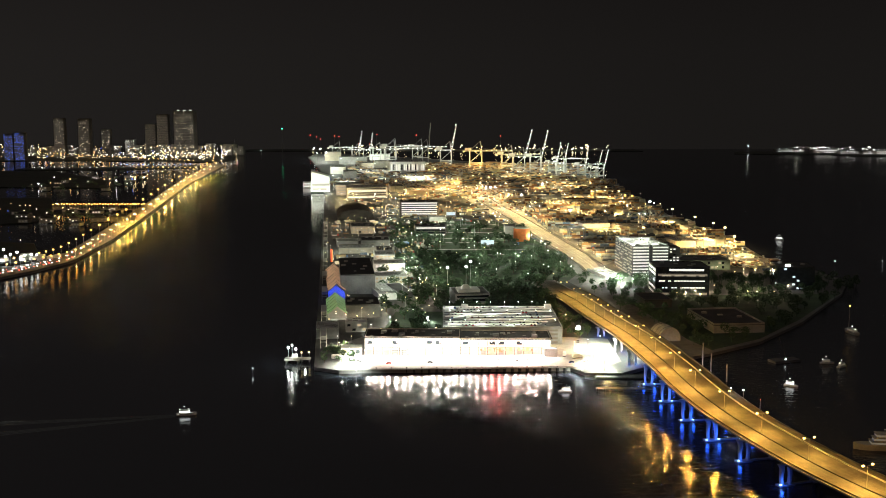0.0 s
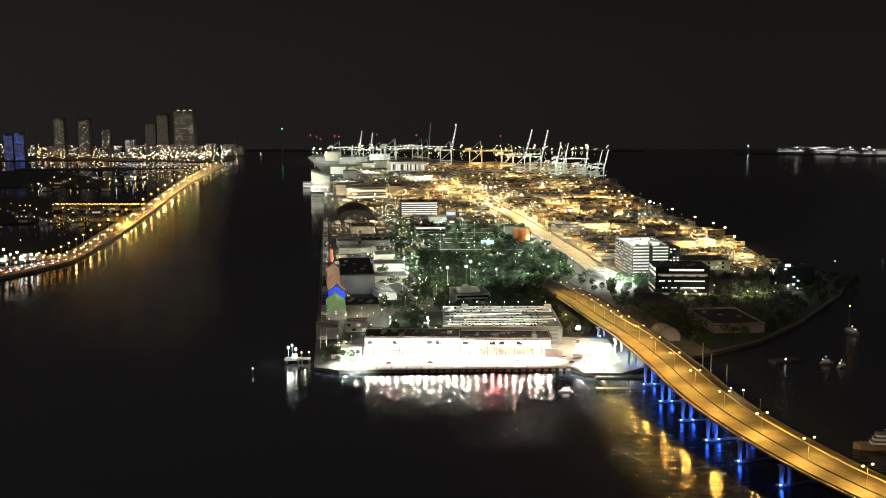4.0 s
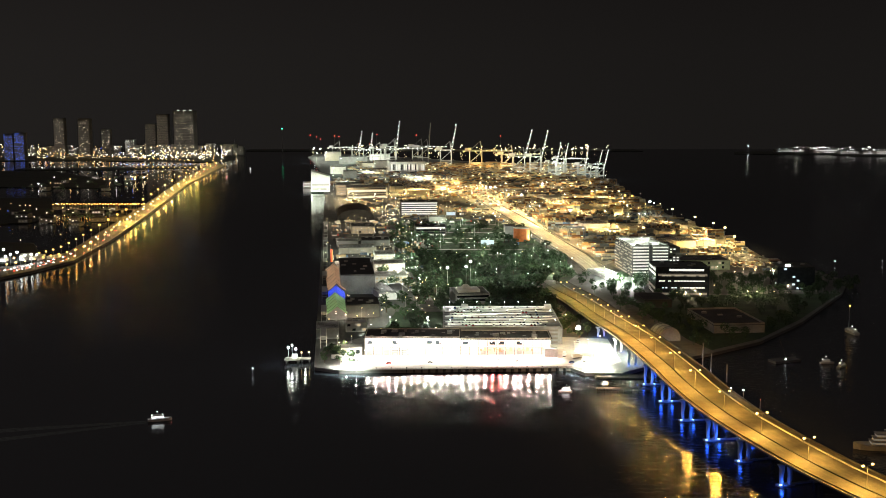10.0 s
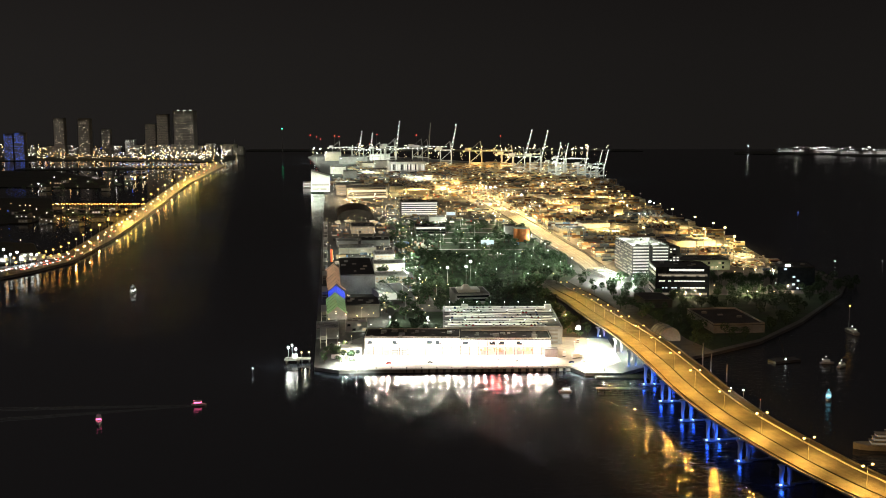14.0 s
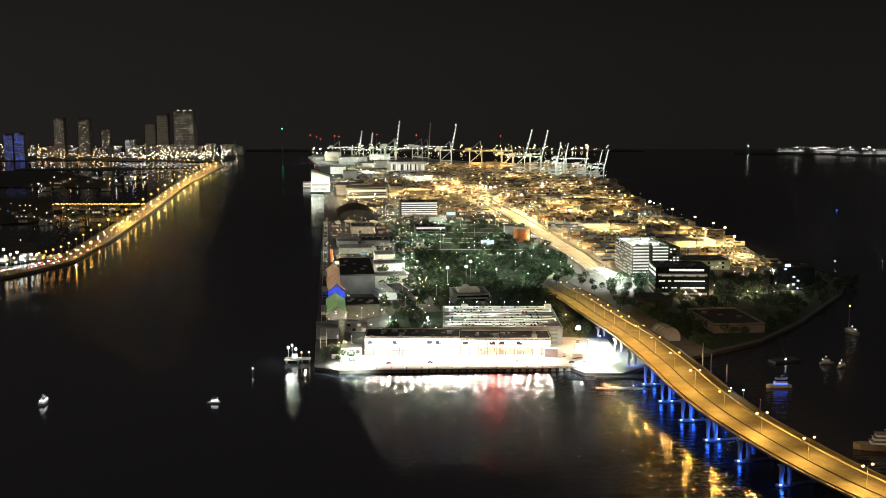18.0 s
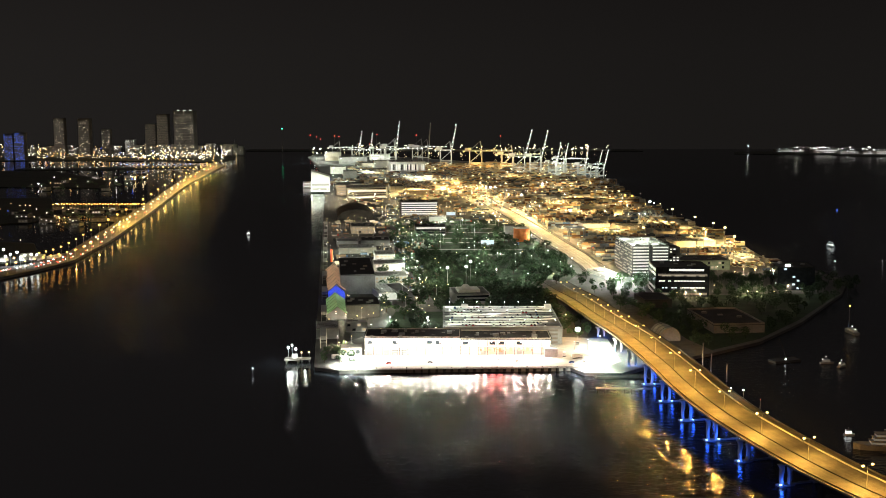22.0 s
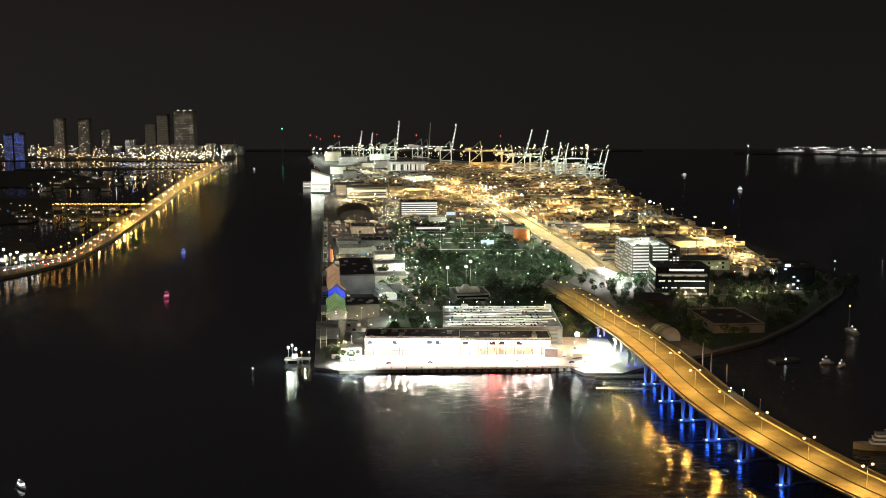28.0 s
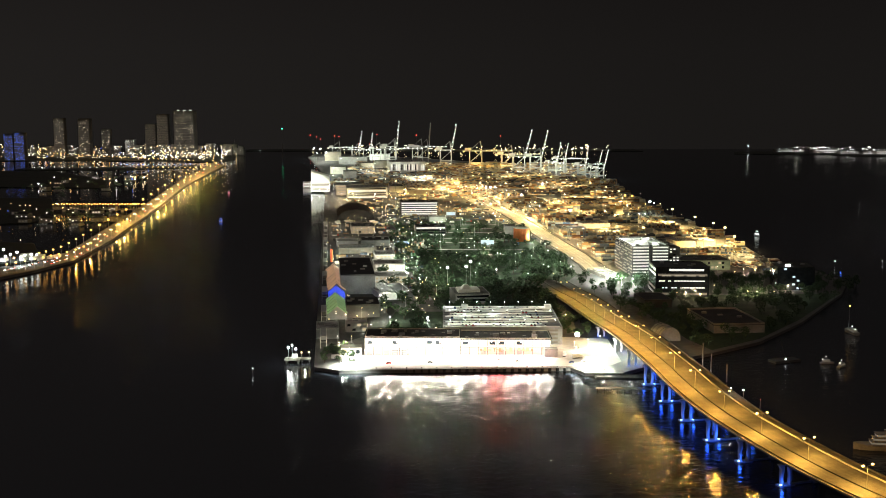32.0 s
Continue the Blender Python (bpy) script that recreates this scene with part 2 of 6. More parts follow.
# ---------------------------------------------------------------- mesh tools
class Shape:
    """A mesh gathered from boxes, tubes and prisms."""

    def __init__(self):
        self.v, self.f = [], []

    def add(self, verts, faces):
        k = len(self.v)
        self.v.extend(verts)
        self.f.extend([tuple(i + k for i in f) for f in faces])
        return self

    def box(self, x, y, z, sx, sy, sz, turn=0.0, taper=1.0):
        """A box on its base centre; taper narrows its top."""
        c, s = math.cos(radians(turn)), math.sin(radians(turn))
        out = []
        for h, k in ((0, 1.0), (sz, taper)):
            for a, b in ((-1, -1), (1, -1), (1, 1), (-1, 1)):
                px, py = a * sx / 2 * k, b * sy / 2 * k
                out.append((x + px * c - py * s, y + px * s + py * c, z + h))
        return self.add(out, [(3, 2, 1, 0), (4, 5, 6, 7), (0, 1, 5, 4), (1, 2, 6, 5), (2, 3, 7, 6), (3, 0, 4, 7)])

    def tube(self, a, b, r, r2=None, sides=6):
        """A round bar from a to b."""
        a, b = Vector(a), Vector(b)
        r2 = r if r2 is None else r2
        d = (b - a).normalized()
        u = d.orthogonal().normalized()
        w = d.cross(u)
        out = [tuple(p + (u * math.cos(q) + w * math.sin(q)) * k)
               for p, k in ((a, r), (b, r2)) for q in [2 * math.pi * i / sides for i in range(sides)]]
        faces = [(i, (i + 1) % sides, sides + (i + 1) % sides, sides + i) for i in range(sides)]
        return self.add(out, faces + [tuple(range(sides))[::-1], tuple(range(sides, 2 * sides))])

    def beam(self, a, b, w, h):
        """A square bar from a to b."""
        a, b = Vector(a), Vector(b)
        d = (b - a).normalized()
        u = d.cross(Vector((0, 0, 1)))
        u = u.normalized() if u.length > 1e-3 else Vector((1, 0, 0))
        n = u.cross(d)
        out = [tuple(p + u * (i * w / 2) + n * (j * h / 2)) for p in (a, b) for i, j in ((-1, -1), (1, -1), (1, 1), (-1, 1))]
        return self.add(out, [(3, 2, 1, 0), (4, 5, 6, 7), (0, 1, 5, 4), (1, 2, 6, 5), (2, 3, 7, 6), (3, 0, 4, 7)])

    def ball(self, x, y, z, r, rings=5, sides=8, squash=1.0):
        out, faces = [], []
        for i in range(rings + 1):
            p = math.pi * i / rings
            for j in range(sides):
                q = 2 * math.pi * j / sides
                out.append((x + r * math.sin(p) * math.cos(q), y + r * math.sin(p) * math.sin(q), z + r * squash * math.cos(p)))
        for i in range(rings):
            for j in range(sides):
                k = (j + 1) % sides
                faces.append((i * sides + j, (i + 1) * sides + j, (i + 1) * sides + k, i * sides + k))
        return self.add(out, faces)

    def prism(self, ring, z0, z1):
        """An upright prism on a ring of points."""
        n = len(ring)
        out = [(x, y, z0) for x, y in ring] + [(x, y, z1) for x, y in ring]
        return self.add(out, [tuple(range(n))[::-1], tuple(range(n, 2 * n))] +
                        [(i, (i + 1) % n, n + (i + 1) % n, n + i) for i in range(n)])

    def data(self, name, material):
        me = bpy.data.meshes.new(name)
        me.from_pydata(self.v, [], self.f)
        me.materials.append(material)
        me.update()
        return me


def place(x, y, z, turn=0.0):
    return pose(x, y, z, 0, 0, turn)


def thing(name, x, y, z, turn=0.0, label="", category="", group="", kind=""):
    ob = new(name)
    ob.empty_display_size = 0.5
    ob.matrix_basis = place(x, y, z, turn)
    return tagged(ob, label, category, group, kind)


def part(name, shape, material, parent, label="", at=None):
    me = shape if isinstance(shape, bpy.types.Mesh) else shape.data(name, material)
    ob = new(name, me)
    ob.parent = parent
    if at is not None:
        ob.matrix_basis = at
    return tagged(ob, label)


def solid(name, shape, material, label="", category="", group="", kind=""):
    return tagged(new(name, shape.data(name, material)), label, category, group, kind)


# ---------------------------------------------------------------- water and land
sea = Shape().add([(-7000, -600, 0), (7000, -600, 0), (7000, 8000, 0), (-7000, 8000, 0)], [(0, 1, 2, 3)])
water = solid("water", sea, WATER, "dark rippled bay water at night", "water", kind="structure")

PORT = [(-98.6, 786.5), (-78.5, 776), (97.5, 784.7), (106.2, 769.2), (133.4, 767.5), (175, 804.5), (217.6, 833.1), (268.8, 874.4),
        (332.7, 957.2), (425.1, 1105.8), (461.8, 1186.5), (452.4, 1270.4), (424.1, 1382.6), (435.8, 1561.7), (414.9, 1895.7), (441.1, 2729.7),
        (405.8, 3350.5), (33.6, 3919.3), (-384.5, 4383.5), (-531.5, 4436), (-535.2, 4185.3), (-391.4, 3350.5), (-267, 2376.3)]
solid("ground", Shape().prism(PORT, -4, GROUND), ASPHALT, "asphalt and concrete ground of the port island", "ground", kind="structure")
APRON = [(-78.1, 780.3), (98, 789.1), (118, 777.7), (139.6, 804.5), (141.1, 885.4), (105.5, 892.1), (-70.3, 892.1), (-87.1, 863.7)]
solid("quay_apron", Shape().prism(APRON, GROUND, GROUND + 0.05), CONCRETE, "floodlit pale concrete quay apron", "quay", kind="structure")
BLVD = [(193.3, 1235.5), (194.3, 1307.4), (193.2, 1409.6), (182.8, 1528.8), (169.5, 1669.5), (158.8, 1925.7), (139.3, 2103.2), (125, 2301.7), (104.3, 2489.2), (21.1, 2455.9),
        (44.6, 2301.7), (66.8, 2103.2), (91.3, 1925.7), (134.7, 1661.9), (148, 1528.8), (161.9, 1409.6), (174.5, 1307.4), (175.1, 1235.5)]
YARDS = [(199.3, 1302.6), (254.6, 1398.7), (401.8, 1466.8), (434.2, 1568.5), (408.7, 1876.2), (433.3, 2689.7), (395.1, 3290.7), (32.5, 3798.5), (-152.3, 3021), (-125.7, 2489.2), (18.4, 2439.5), (107.1, 2523.4), (128.7, 2301.7), (143.8, 2103.2), (163, 1925.7), (174, 1669.5), (187.7, 1528.8), (197.8, 1409.6)]
solid("yard_paving", Shape().prism(YARDS, GROUND, GROUND + 0.03), YARD_CONCRETE, "pale stained concrete of the container yards", "paving", kind="structure")
solid("road", Shape().prism(BLVD, GROUND, GROUND + 0.06), BLVD_ROAD, "wide pale concrete port boulevard", "road", kind="structure")
MEDIAN = [Vector((185.5, 1270.4, GROUND + 0.1)), Vector((185.7, 1316.9, GROUND + 0.1)), Vector((177.9, 1409.6, GROUND + 0.1)), Vector((165.4, 1528.8, GROUND + 0.1)), Vector((152.4, 1669.5, GROUND + 0.1)),
          Vector((125.6, 1925.7, GROUND + 0.1)), Vector((103, 2103.2, GROUND + 0.1)), Vector((85.4, 2301.7, GROUND + 0.1)), Vector((67.3, 2455.9, GROUND + 0.1))]
for off, wide, tall, mtl, lab in ((-15, 0.9, 0.9, "dark", "dark kerb rail"), (15, 0.5, 0.9, "dark", "dark kerb rail"), (0.6, 0.25, 0.02, "line", "worn white lane line"), (-0.6, 0.25, 0.02, "line", "worn white lane line"),
                                  (-5, 0.25, 0.02, "line", "worn white lane line"), (5, 0.25, 0.02, "line", "worn white lane line"), (10, 0.25, 0.02, "line", "worn white lane line"), (-10, 0.25, 0.02, "line", "worn white lane line")):
    strip = Shape()
    for p, q in zip(MEDIAN, MEDIAN[1:]):
        n = Vector((-(q - p).y, (q - p).x, 0)).normalized() * off
        strip.beam(p + n + Vector((0, 0, tall / 2 - 0.04)), q + n + Vector((0, 0, tall / 2 - 0.04)), wide, tall)
    solid("road_trim", strip, DARK_STEEL if mtl == "dark" else LINE, lab, "road trim", kind="structure")
PARK = [(-28.2, 1178.7), (-2.2, 1017.5), (115.3, 1026.3), (122, 1130), (160, 1236), (154, 1409.6), (126, 1669), (84, 1850), (15.7, 1819.9), (-79.3, 1749.9), (-60.3, 1409.6)]
solid("park_lawn", Shape().prism(PARK, GROUND, GROUND + 0.04), GRASS, "dark green lawn under park trees", "lawn", kind="structure")
for y, x0, x1, turn in ((1400, -40, 96, 3), (1455, -30, 120, -2), (1530, -60, 84, 2), (1580, -30, 110, 3), (1655, -70, 104, -2), (1705, -74, 80, 2), (1762, -70, 90, 3)):
    solid("park_drive", Shape().box((x0 + x1) / 2, y, GROUND + 0.04, x1 - x0, 9, 0.03, turn), YARD_CONCRETE, "pale concrete drive between the park trees", "drive", kind="structure")
GARDEN = [(-56.2, 885.4), (2.9, 892.1), (1.1, 1006), (-46.1, 1006)]
solid("garden_lawn", Shape().prism(GARDEN, GROUND, GROUND + 0.035), GRASS, "dark lawn between the terminal and the garage", "lawn", kind="structure")
SHORE_GREEN = [(178.5, 1089), (193.7, 1026.3), (209, 885.4), (220.1, 843.1), (272, 885.4), (333.6, 967.6), (422.1, 1105.8), (346.8, 1105.8), (222.4, 1085.7)]
solid("shore_lawn", Shape().prism(SHORE_GREEN, GROUND, GROUND + 0.03), GRASS, "dark unlit grass of the south shore", "lawn", kind="structure")
CAUSEWAY = [(-528, 1178.7), (-495.8, 1261.5), (-477.4, 1346.4), (-495.3, 1568.5), (-553.7, 1999.6), (-650.9, 2670.2), (-739.7, 3577.8),
            (-821.6, 3798.5), (-720.3, 2925), (-615.7, 2204.7), (-550.6, 1716.9), (-512.9, 1426.3), (-524.3, 1316.9), (-564.3, 1261.5)]
solid("causeway", Shape().prism(CAUSEWAY, -3, 3.2), ROADWAY, "long lit road causeway across the bay", "causeway", kind="structure")
for ring in ([(-598.6, 1307.4), (-517.6, 1346.4), (-598.7, 1528.8), (-712.7, 1561.7)],
             [(-797.2, 1749.9), (-710.8, 1819.9), (-761.6, 2067.5), (-859.1, 2301.7), (-1044.8, 2301.7)],
             [(-1193, 2631.9), (-834.8, 2594.8), (-917.7, 2879.3), (-1224, 3290.7), (-1488.6, 3290.7)],
             [(-2021.7, 3837.9), (-1330, 3919.3), (-821.6, 3798.5), (-782.3, 3961.3), (-895.6, 4601.3), (-2734.7, 4718.5)]):
    solid("shore_land", Shape().prism(ring, -3, 2.0), EARTH, "dark low shore with houses and trees", "land", kind="structure")
solid("shore_land", Shape().prism([(1239, 4489.8), (1600, 4400), (1690, 4250), (2556.5, 4200), (2815.4, 4718.5), (1301.7, 4718.5)], -3, 2.0), EARTH, "dark distant shore", "land", kind="structure")

# ---------------------------------------------------------------- bridge
BRIDGE = [(112, 1190, 2.6), (124, 1120, 3.2), (135, 1062.8, 4.3), (141.3, 984.6, 7.8), (147.2, 904.1, 12.4), (153.4, 836, 15.9), (160.3, 738.6, 17.8),
          (164.6, 679.4, 16.7), (170.9, 629.6, 15.8), (179.1, 588.7, 15.4), (191.8, 544.6, 14.2), (204.6, 512.1, 12.8), (222, 480, 11.2), (268, 413, 8.5)]


def curve_points(rows, steps=8):
    """Points along a smooth line through rows."""
    p = [Vector(r) for r in rows]
    p = [2 * p[0] - p[1]] + p + [2 * p[-1] - p[-2]]
    out = []
    for i in range(1, len(p) - 2):
        for k in range(steps):
            t = k / steps
            a, b, c, d = p[i - 1:i + 3]
            out.append(0.5 * (2 * b + (c - a) * t + (2 * a - 5 * b + 4 * c - d) * t * t + (3 * b - a - 3 * c + d) * t ** 3))
    return out + [p[-2]]


def sweep(line, profile):
    """A closed profile (sideways, up) drawn along a line."""
    s, n = Shape(), len(profile)
    out = []
    for i, p in enumerate(line):
        d = line[min(i + 1, len(line) - 1)] - line[max(i - 1, 0)]
        side = Vector((-d.y, d.x, 0)).normalized()
        out += [tuple(p + side * a + Vector((0, 0, b))) for a, b in profile]
    faces = [tuple(range(n)), tuple(range(len(out) - n, len(out)))[::-1]]
    for i in range(len(line) - 1):
        for j in range(n):
            k = (j + 1) % n
            faces.append((i * n + j, (i + 1) * n + j, (i + 1) * n + k, i * n + k))
    return s.add(out, faces)


def bar(a, b, z0, z1):
    return [(a, z0), (b, z0), (b, z1), (a, z1)]


def bridge_frame(line, i):
    p = line[i]
    d = line[min(i + 1, len(line) - 1)] - line[max(i - 1, 0)]
    return p, Vector((-d.y, d.x, 0)).normalized(), d.normalized()


SPAN = curve_points(BRIDGE)
HALF = 15.5
bridge = thing("road_bridge", 0, 0, 0, label="curved concrete road bridge on blue-lit piers", category="bridge")
part("deck", sweep(SPAN, [(-HALF, -0.2), (-HALF + 3, -2.2), (HALF - 3, -2.2), (HALF, -0.2), (HALF, 0), (-HALF, 0)]), BRIDGE_ROAD, bridge)
for a, b in ((HALF - 0.45, HALF), (-HALF, -HALF + 0.45)):
    part("parapet", sweep(SPAN, bar(a, b, 0.004, 0.85)), CONCRETE, bridge, "pale concrete parapet")
part("median", sweep(SPAN, bar(-0.7, 0.7, 0.004, 0.7)), DARK_STEEL, bridge, "dark planted median strip")
part("walkway", sweep(SPAN, bar(-HALF + 3.1, -HALF + 3.4, 0.004, 0.6)), DARK_STEEL, bridge, "dark inner railing")
for off in (5.2, 9.0, -4.6, -8.4):
    part("lane_line", sweep(SPAN, bar(off - 0.08, off + 0.08, 0.004, 0.012)), FADED, bridge, "worn white lane line")
for i in range(0, len(SPAN) - 1, 2):
    p, sd, d = bridge_frame(SPAN, i)
    q = p + Vector((0, 0, 0.006))
    part("expansion_joint", Shape().beam(q - sd * (HALF - 0.6), q + sd * (HALF - 0.6), 0.35, 0.02), DARK_STEEL, bridge)
# second, lower span beside it
LOWER = [Vector((p.x, p.y, p.z * 0.72)) for p in SPAN]
old = thing("service_bridge", 0, 0, 0, label="dim lower service bridge beside the road bridge", category="bridge")
part("deck", sweep(LOWER, bar(HALF + 4, HALF + 13, -1.4, 0)), BRIDGE_ROAD, old)
part("parapet", sweep(LOWER, bar(HALF + 12.6, HALF + 13, 0.004, 1.0)), DARK_STEEL, old)


def bridge_pier(x, y, top, turn, lights, lit=(-3.9, 3.9)):
    pier = thing("bridge_pier", x, y, 0, turn, "blue-lit twin-column bridge pier on a pile cap", "pier", "bridge piers")
    part("pile_cap", Shape().box(0, 0, -3, 9.5, 4.4, 3.8), GREY_WALL, pier, "dark concrete pile cap")
    for sx in (-2.2, 2.2):
        out, k = [], 8
        for i in range(k + 1):
            t = i / k
            flare, lean = 0.6 + 0.8 * t ** 3, sx + math.copysign(1.2 * t ** 2.4 - 0.7 * math.sin(math.pi * t), sx)
            out += [(lean + u * flare, w * 1.1, 0.8 + (top - 2.9) * t) for u, w in ((-1, -1), (1, -1), (1, 1), (-1, 1))]
        leg = Shape().add(out, [(i * 4 + j, i * 4 + (j + 1) % 4, i * 4 + 4 + (j + 1) % 4, i * 4 + 4 + j) for i in range(k) for j in range(4)])
        part("column", leg, CONCRETE, pier)
        if math.copysign(3.9, sx) in lit:
            part("floodlight", Shape().box(math.copysign(3.9, sx), -1.4, 0.8, 1.0, 0.8, 0.7), PIER_BULB, pier, "pale blue floodlight at the column's foot")
    part("cap_beam", Shape().box(0, 0, top - 2.8, 9.4, 2.6, 0.58), CONCRETE, pier)
    c, s = math.cos(radians(turn)), math.sin(radians(turn))
    if lights:
        for sx in lit:
            glow(x + sx * c + 2.6 * s, y + sx * s - 2.6 * c, 3.0, lights * 0.3, BLUE, 1.0, "pier_light")
        if lights > 3000 and len(lit) == 2:
            up = down(x + 4.4 * s, y - 4.4 * c, 1.8, lights * 1.9, BLUE, 0.4, 110, "pier_light")
            up.rotation_euler = Vector((-4.4 * s, 4.4 * c, 9.0)).to_track_quat("-Z", "Y").to_euler()


for y in (896.6, 839, 793.1, 744.6, 700.1, 656.7, 617.1, 579.9, 542.4):
    best = min(range(len(SPAN)), key=lambda k: (SPAN[k].y - y) ** 2)
    p, side, d = bridge_frame(SPAN, best)
    turn = math.degrees(math.atan2(side.y, side.x))
    x, y = p.x + (y - p.y) * d.x / d.y - side.x * 10.8, y - side.y * 10.8
    near = p.y < 600      # only the outer column is lit here
    bridge_pier(x, y, p.z, turn, 4200 if near else 3600, (-3.9,) if near else (-3.9, 3.9))
    q = Vector((x, y, 0)) + side * 21.6
    bridge_pier(q.x, q.y, p.z, turn, 0 if near else 2200, () if near else (-3.9, 3.9))
    part("tie_beam", Shape().beam((x + side.x * 4.7, y + side.y * 4.7, 0.5), (q.x - side.x * 4.7, q.y - side.y * 4.7, 0.5), 1.4, 0.8), GREY_WALL, bridge)


# ---------------------------------------------------------------- lamps
POSTS = {}


def lamp_post(x, y, ground, height, kind, power=0, size=0.9, name="street_lamp", label="", group="street lamps", shielded=False):
    """A lamp on a pole; kind names its light."""
    bulb, color = {"sodium": (BULB_SODIUM, SODIUM), "yard": (BULB_WARM, YARD), "warm": (BULB_WARM, WARM), "white": (BULB_WHITE, WHITE), "cool": (BULB_WHITE, COOL),
                   "red": (BULB_RED, (1, 0.1, 0.05)), "blue": (BULB_BLUE, BLUE), "green": (BULB_GREEN, (0.1, 1, 0.4))}[kind]
    key = (round(height), kind, size)
    if key not in POSTS:
        h = round(height)
        pole = Shape().tube((0, 0, 0), (0, 0, h), 0.12 + h * 0.008, 0.08 + h * 0.003, 6).box(0, 0, 0, 0.7, 0.7, 0.5)
        head = Shape().ball(0, 0, h + size * 0.35, size * 0.66, 5, 8, 0.8)
        POSTS[key] = (pole.data("post", STEEL), head.data("lamp_head", bulb))
    ob = thing(name, x, y, ground, 0, label or {"sodium": "tall steel lamp post with an orange lamp", "warm": "steel lamp post with a warm lamp", "yard": "tall steel mast with a ring of yellow lamps",
               "white": "steel lamp post with a white lamp", "cool": "steel lamp post with a cool white lamp"}.get(kind, "steel post with a coloured light"), "lamp", group)
    part("post", POSTS[key][0], None, ob)
    part("lamp_head", POSTS[key][1], None, ob)
    if power:
        (down if shielded else glow)(x, y, ground + round(height) - size * 0.6 - 0.6, power, color, 0.45)
    return ob


def posts(rows, height, kind, power, size, ground=GROUND, name="street_lamp", **k):
    for x, y in rows:
        lamp_post(x, y, ground, height, kind, power, size, name, **k)


def median_lamp(x, y, z, turn, power):
    """A pole on the bridge's median with an arm and a lamp to either side."""
    ob = thing("bridge_lamp", x, y, z, turn, "double-armed steel lamp on the bridge median", "lamp", "bridge lamps")
    part("post", Shape().tube((0, 0, 0), (0, 0, 11.4), 0.2, 0.11), STEEL, ob)
    c, s = math.cos(radians(turn)), math.sin(radians(turn))
    for sx in (-3.2, 3.2):
        part("arm", Shape().tube((0, 0, 11.2), (sx, 0, 11.6), 0.08), STEEL, ob)
        part("lamp_head", Shape().box(sx, 0, 11.3, 1.1, 0.9, 0.8), BULB_BRIDGE, ob)
        down(x + sx * c, y + sx * s, z + 11.1, power, SODIUM, 0.4, 160, "bridge_light")
    # the lens also shines sideways, out over the basin
    if y < 900:
        glow(x - 3.9 * c, y - 3.9 * s, z + 11.4, power * 1.6, (1.0, 0.47, 0.08), 0.8, "bridge_light")


for y in 1100.0, 1055.0, 1009.1, 971.8, 931.1, 893.7, 859.2, 814.8, 767.3, 717.9, 672.6, 624.4, 580.1, 538.8, 501.0:
    best = min(range(len(SPAN)), key=lambda k: (SPAN[k].y - y) ** 2)
    p, side, d = bridge_frame(SPAN, best)
    median_lamp(p.x + (y - p.y) * d.x / d.y, y, p.z + (y - p.y) * d.z / d.y + 0.7, math.degrees(math.atan2(side.y, side.x)), 25000)

# high masts of the container yards
posts([(73, 2569.8), (109, 2508), (137.4, 2304.8), (170.7, 2238.8), (208.1, 2569.8), (234.4, 2117.4), (246.4, 1957.9), (161.6, 1842.1),
       (257, 2508), (318.4, 2569.8), (325.3, 2322), (342.6, 2207.2), (349.2, 2089), (314, 1789.1), (260.2, 1682.5),
       (376.1, 1719.8), (383.8, 1595.9), (389.6, 1510.3), (391.6, 1453.6), (377.1, 1351.8), (278.6, 1453.6), (266.5, 1621), (359.3, 1440),
       (82.3, 2322), (21, 2449.2), (-17.5, 2322), (-63.4, 2411.5), (-107.1, 2374.8), (-154, 2411.5), (-21.4, 2850), (103.6, 2929.8),
       (184.8, 2850), (268.8, 2850), (271.7, 2238.8), (126.1, 2021.4)], 30, "yard", 620000, 2.8, group="yard masts", name="high_mast", shielded=True)
posts([(-80.1, 2161.4), (-32.6, 2089), (6.5, 2021.4), (49.3, 2238.8)], 28, "yard", 260000, 1.6, group="yard masts", name="high_mast", shielded=True)
posts([(-89.5, 1981.2), (5.8, 1810.4), (28.2, 1686), (-32.9, 1561.5), (47.2, 1561.5), (-3.2, 1470.9)], 26, "white", 110000, 1.2, group="yard masts", name="high_mast", shielded=True)
posts([(-131.3, 2814.5), (-103.3, 2791.6), (-73.4, 2791.6), (-48.7, 2837.8), (-292.9, 2814.5), (-240.1, 2601), (-246.5, 2985.9), (-213.1, 3012), (-177.5, 3065.8), (-310.6, 3239.1), (-259.6, 3365.8)], 14, "white", 150000, 1.2, group="shed lamps", name="shed_lamp")
posts([(-352, 3640), (-296, 3650), (-430, 3840), (-262, 3880), (-214, 3310), (-320, 3080), (-480, 4050)], 20, "white", 130000, 2.0, group="shed lamps", name="shed_lamp")
posts([(343.6, 1984.4), (355.2, 1971.7)], 30, "sodium", 240000, 3.2, group="yard masts", name="high_mast", shielded=True)
posts([(216.8, 2294.3), (149.3, 1997.3), (206, 1699.3), (364.9, 1853), (89.3, 2187.1), (98.7, 2187.1), (108.1, 2187.1)], 30, "white", 70000, 3.6, group="yard masts", name="high_mast", shielded=True)
BLVD_LAMPS = []
for p, q in zip(MEDIAN, MEDIAN[1:]):
    n = Vector((-(q - p).y, (q - p).x, 0)).normalized()
    for k in range(max(1, round((q - p).length / 75))):
        w = p.lerp(q, (k + 0.5) / max(1, round((q - p).length / 75)))
        BLVD_LAMPS += [(w.x - n.x * 17, w.y - n.y * 17)]
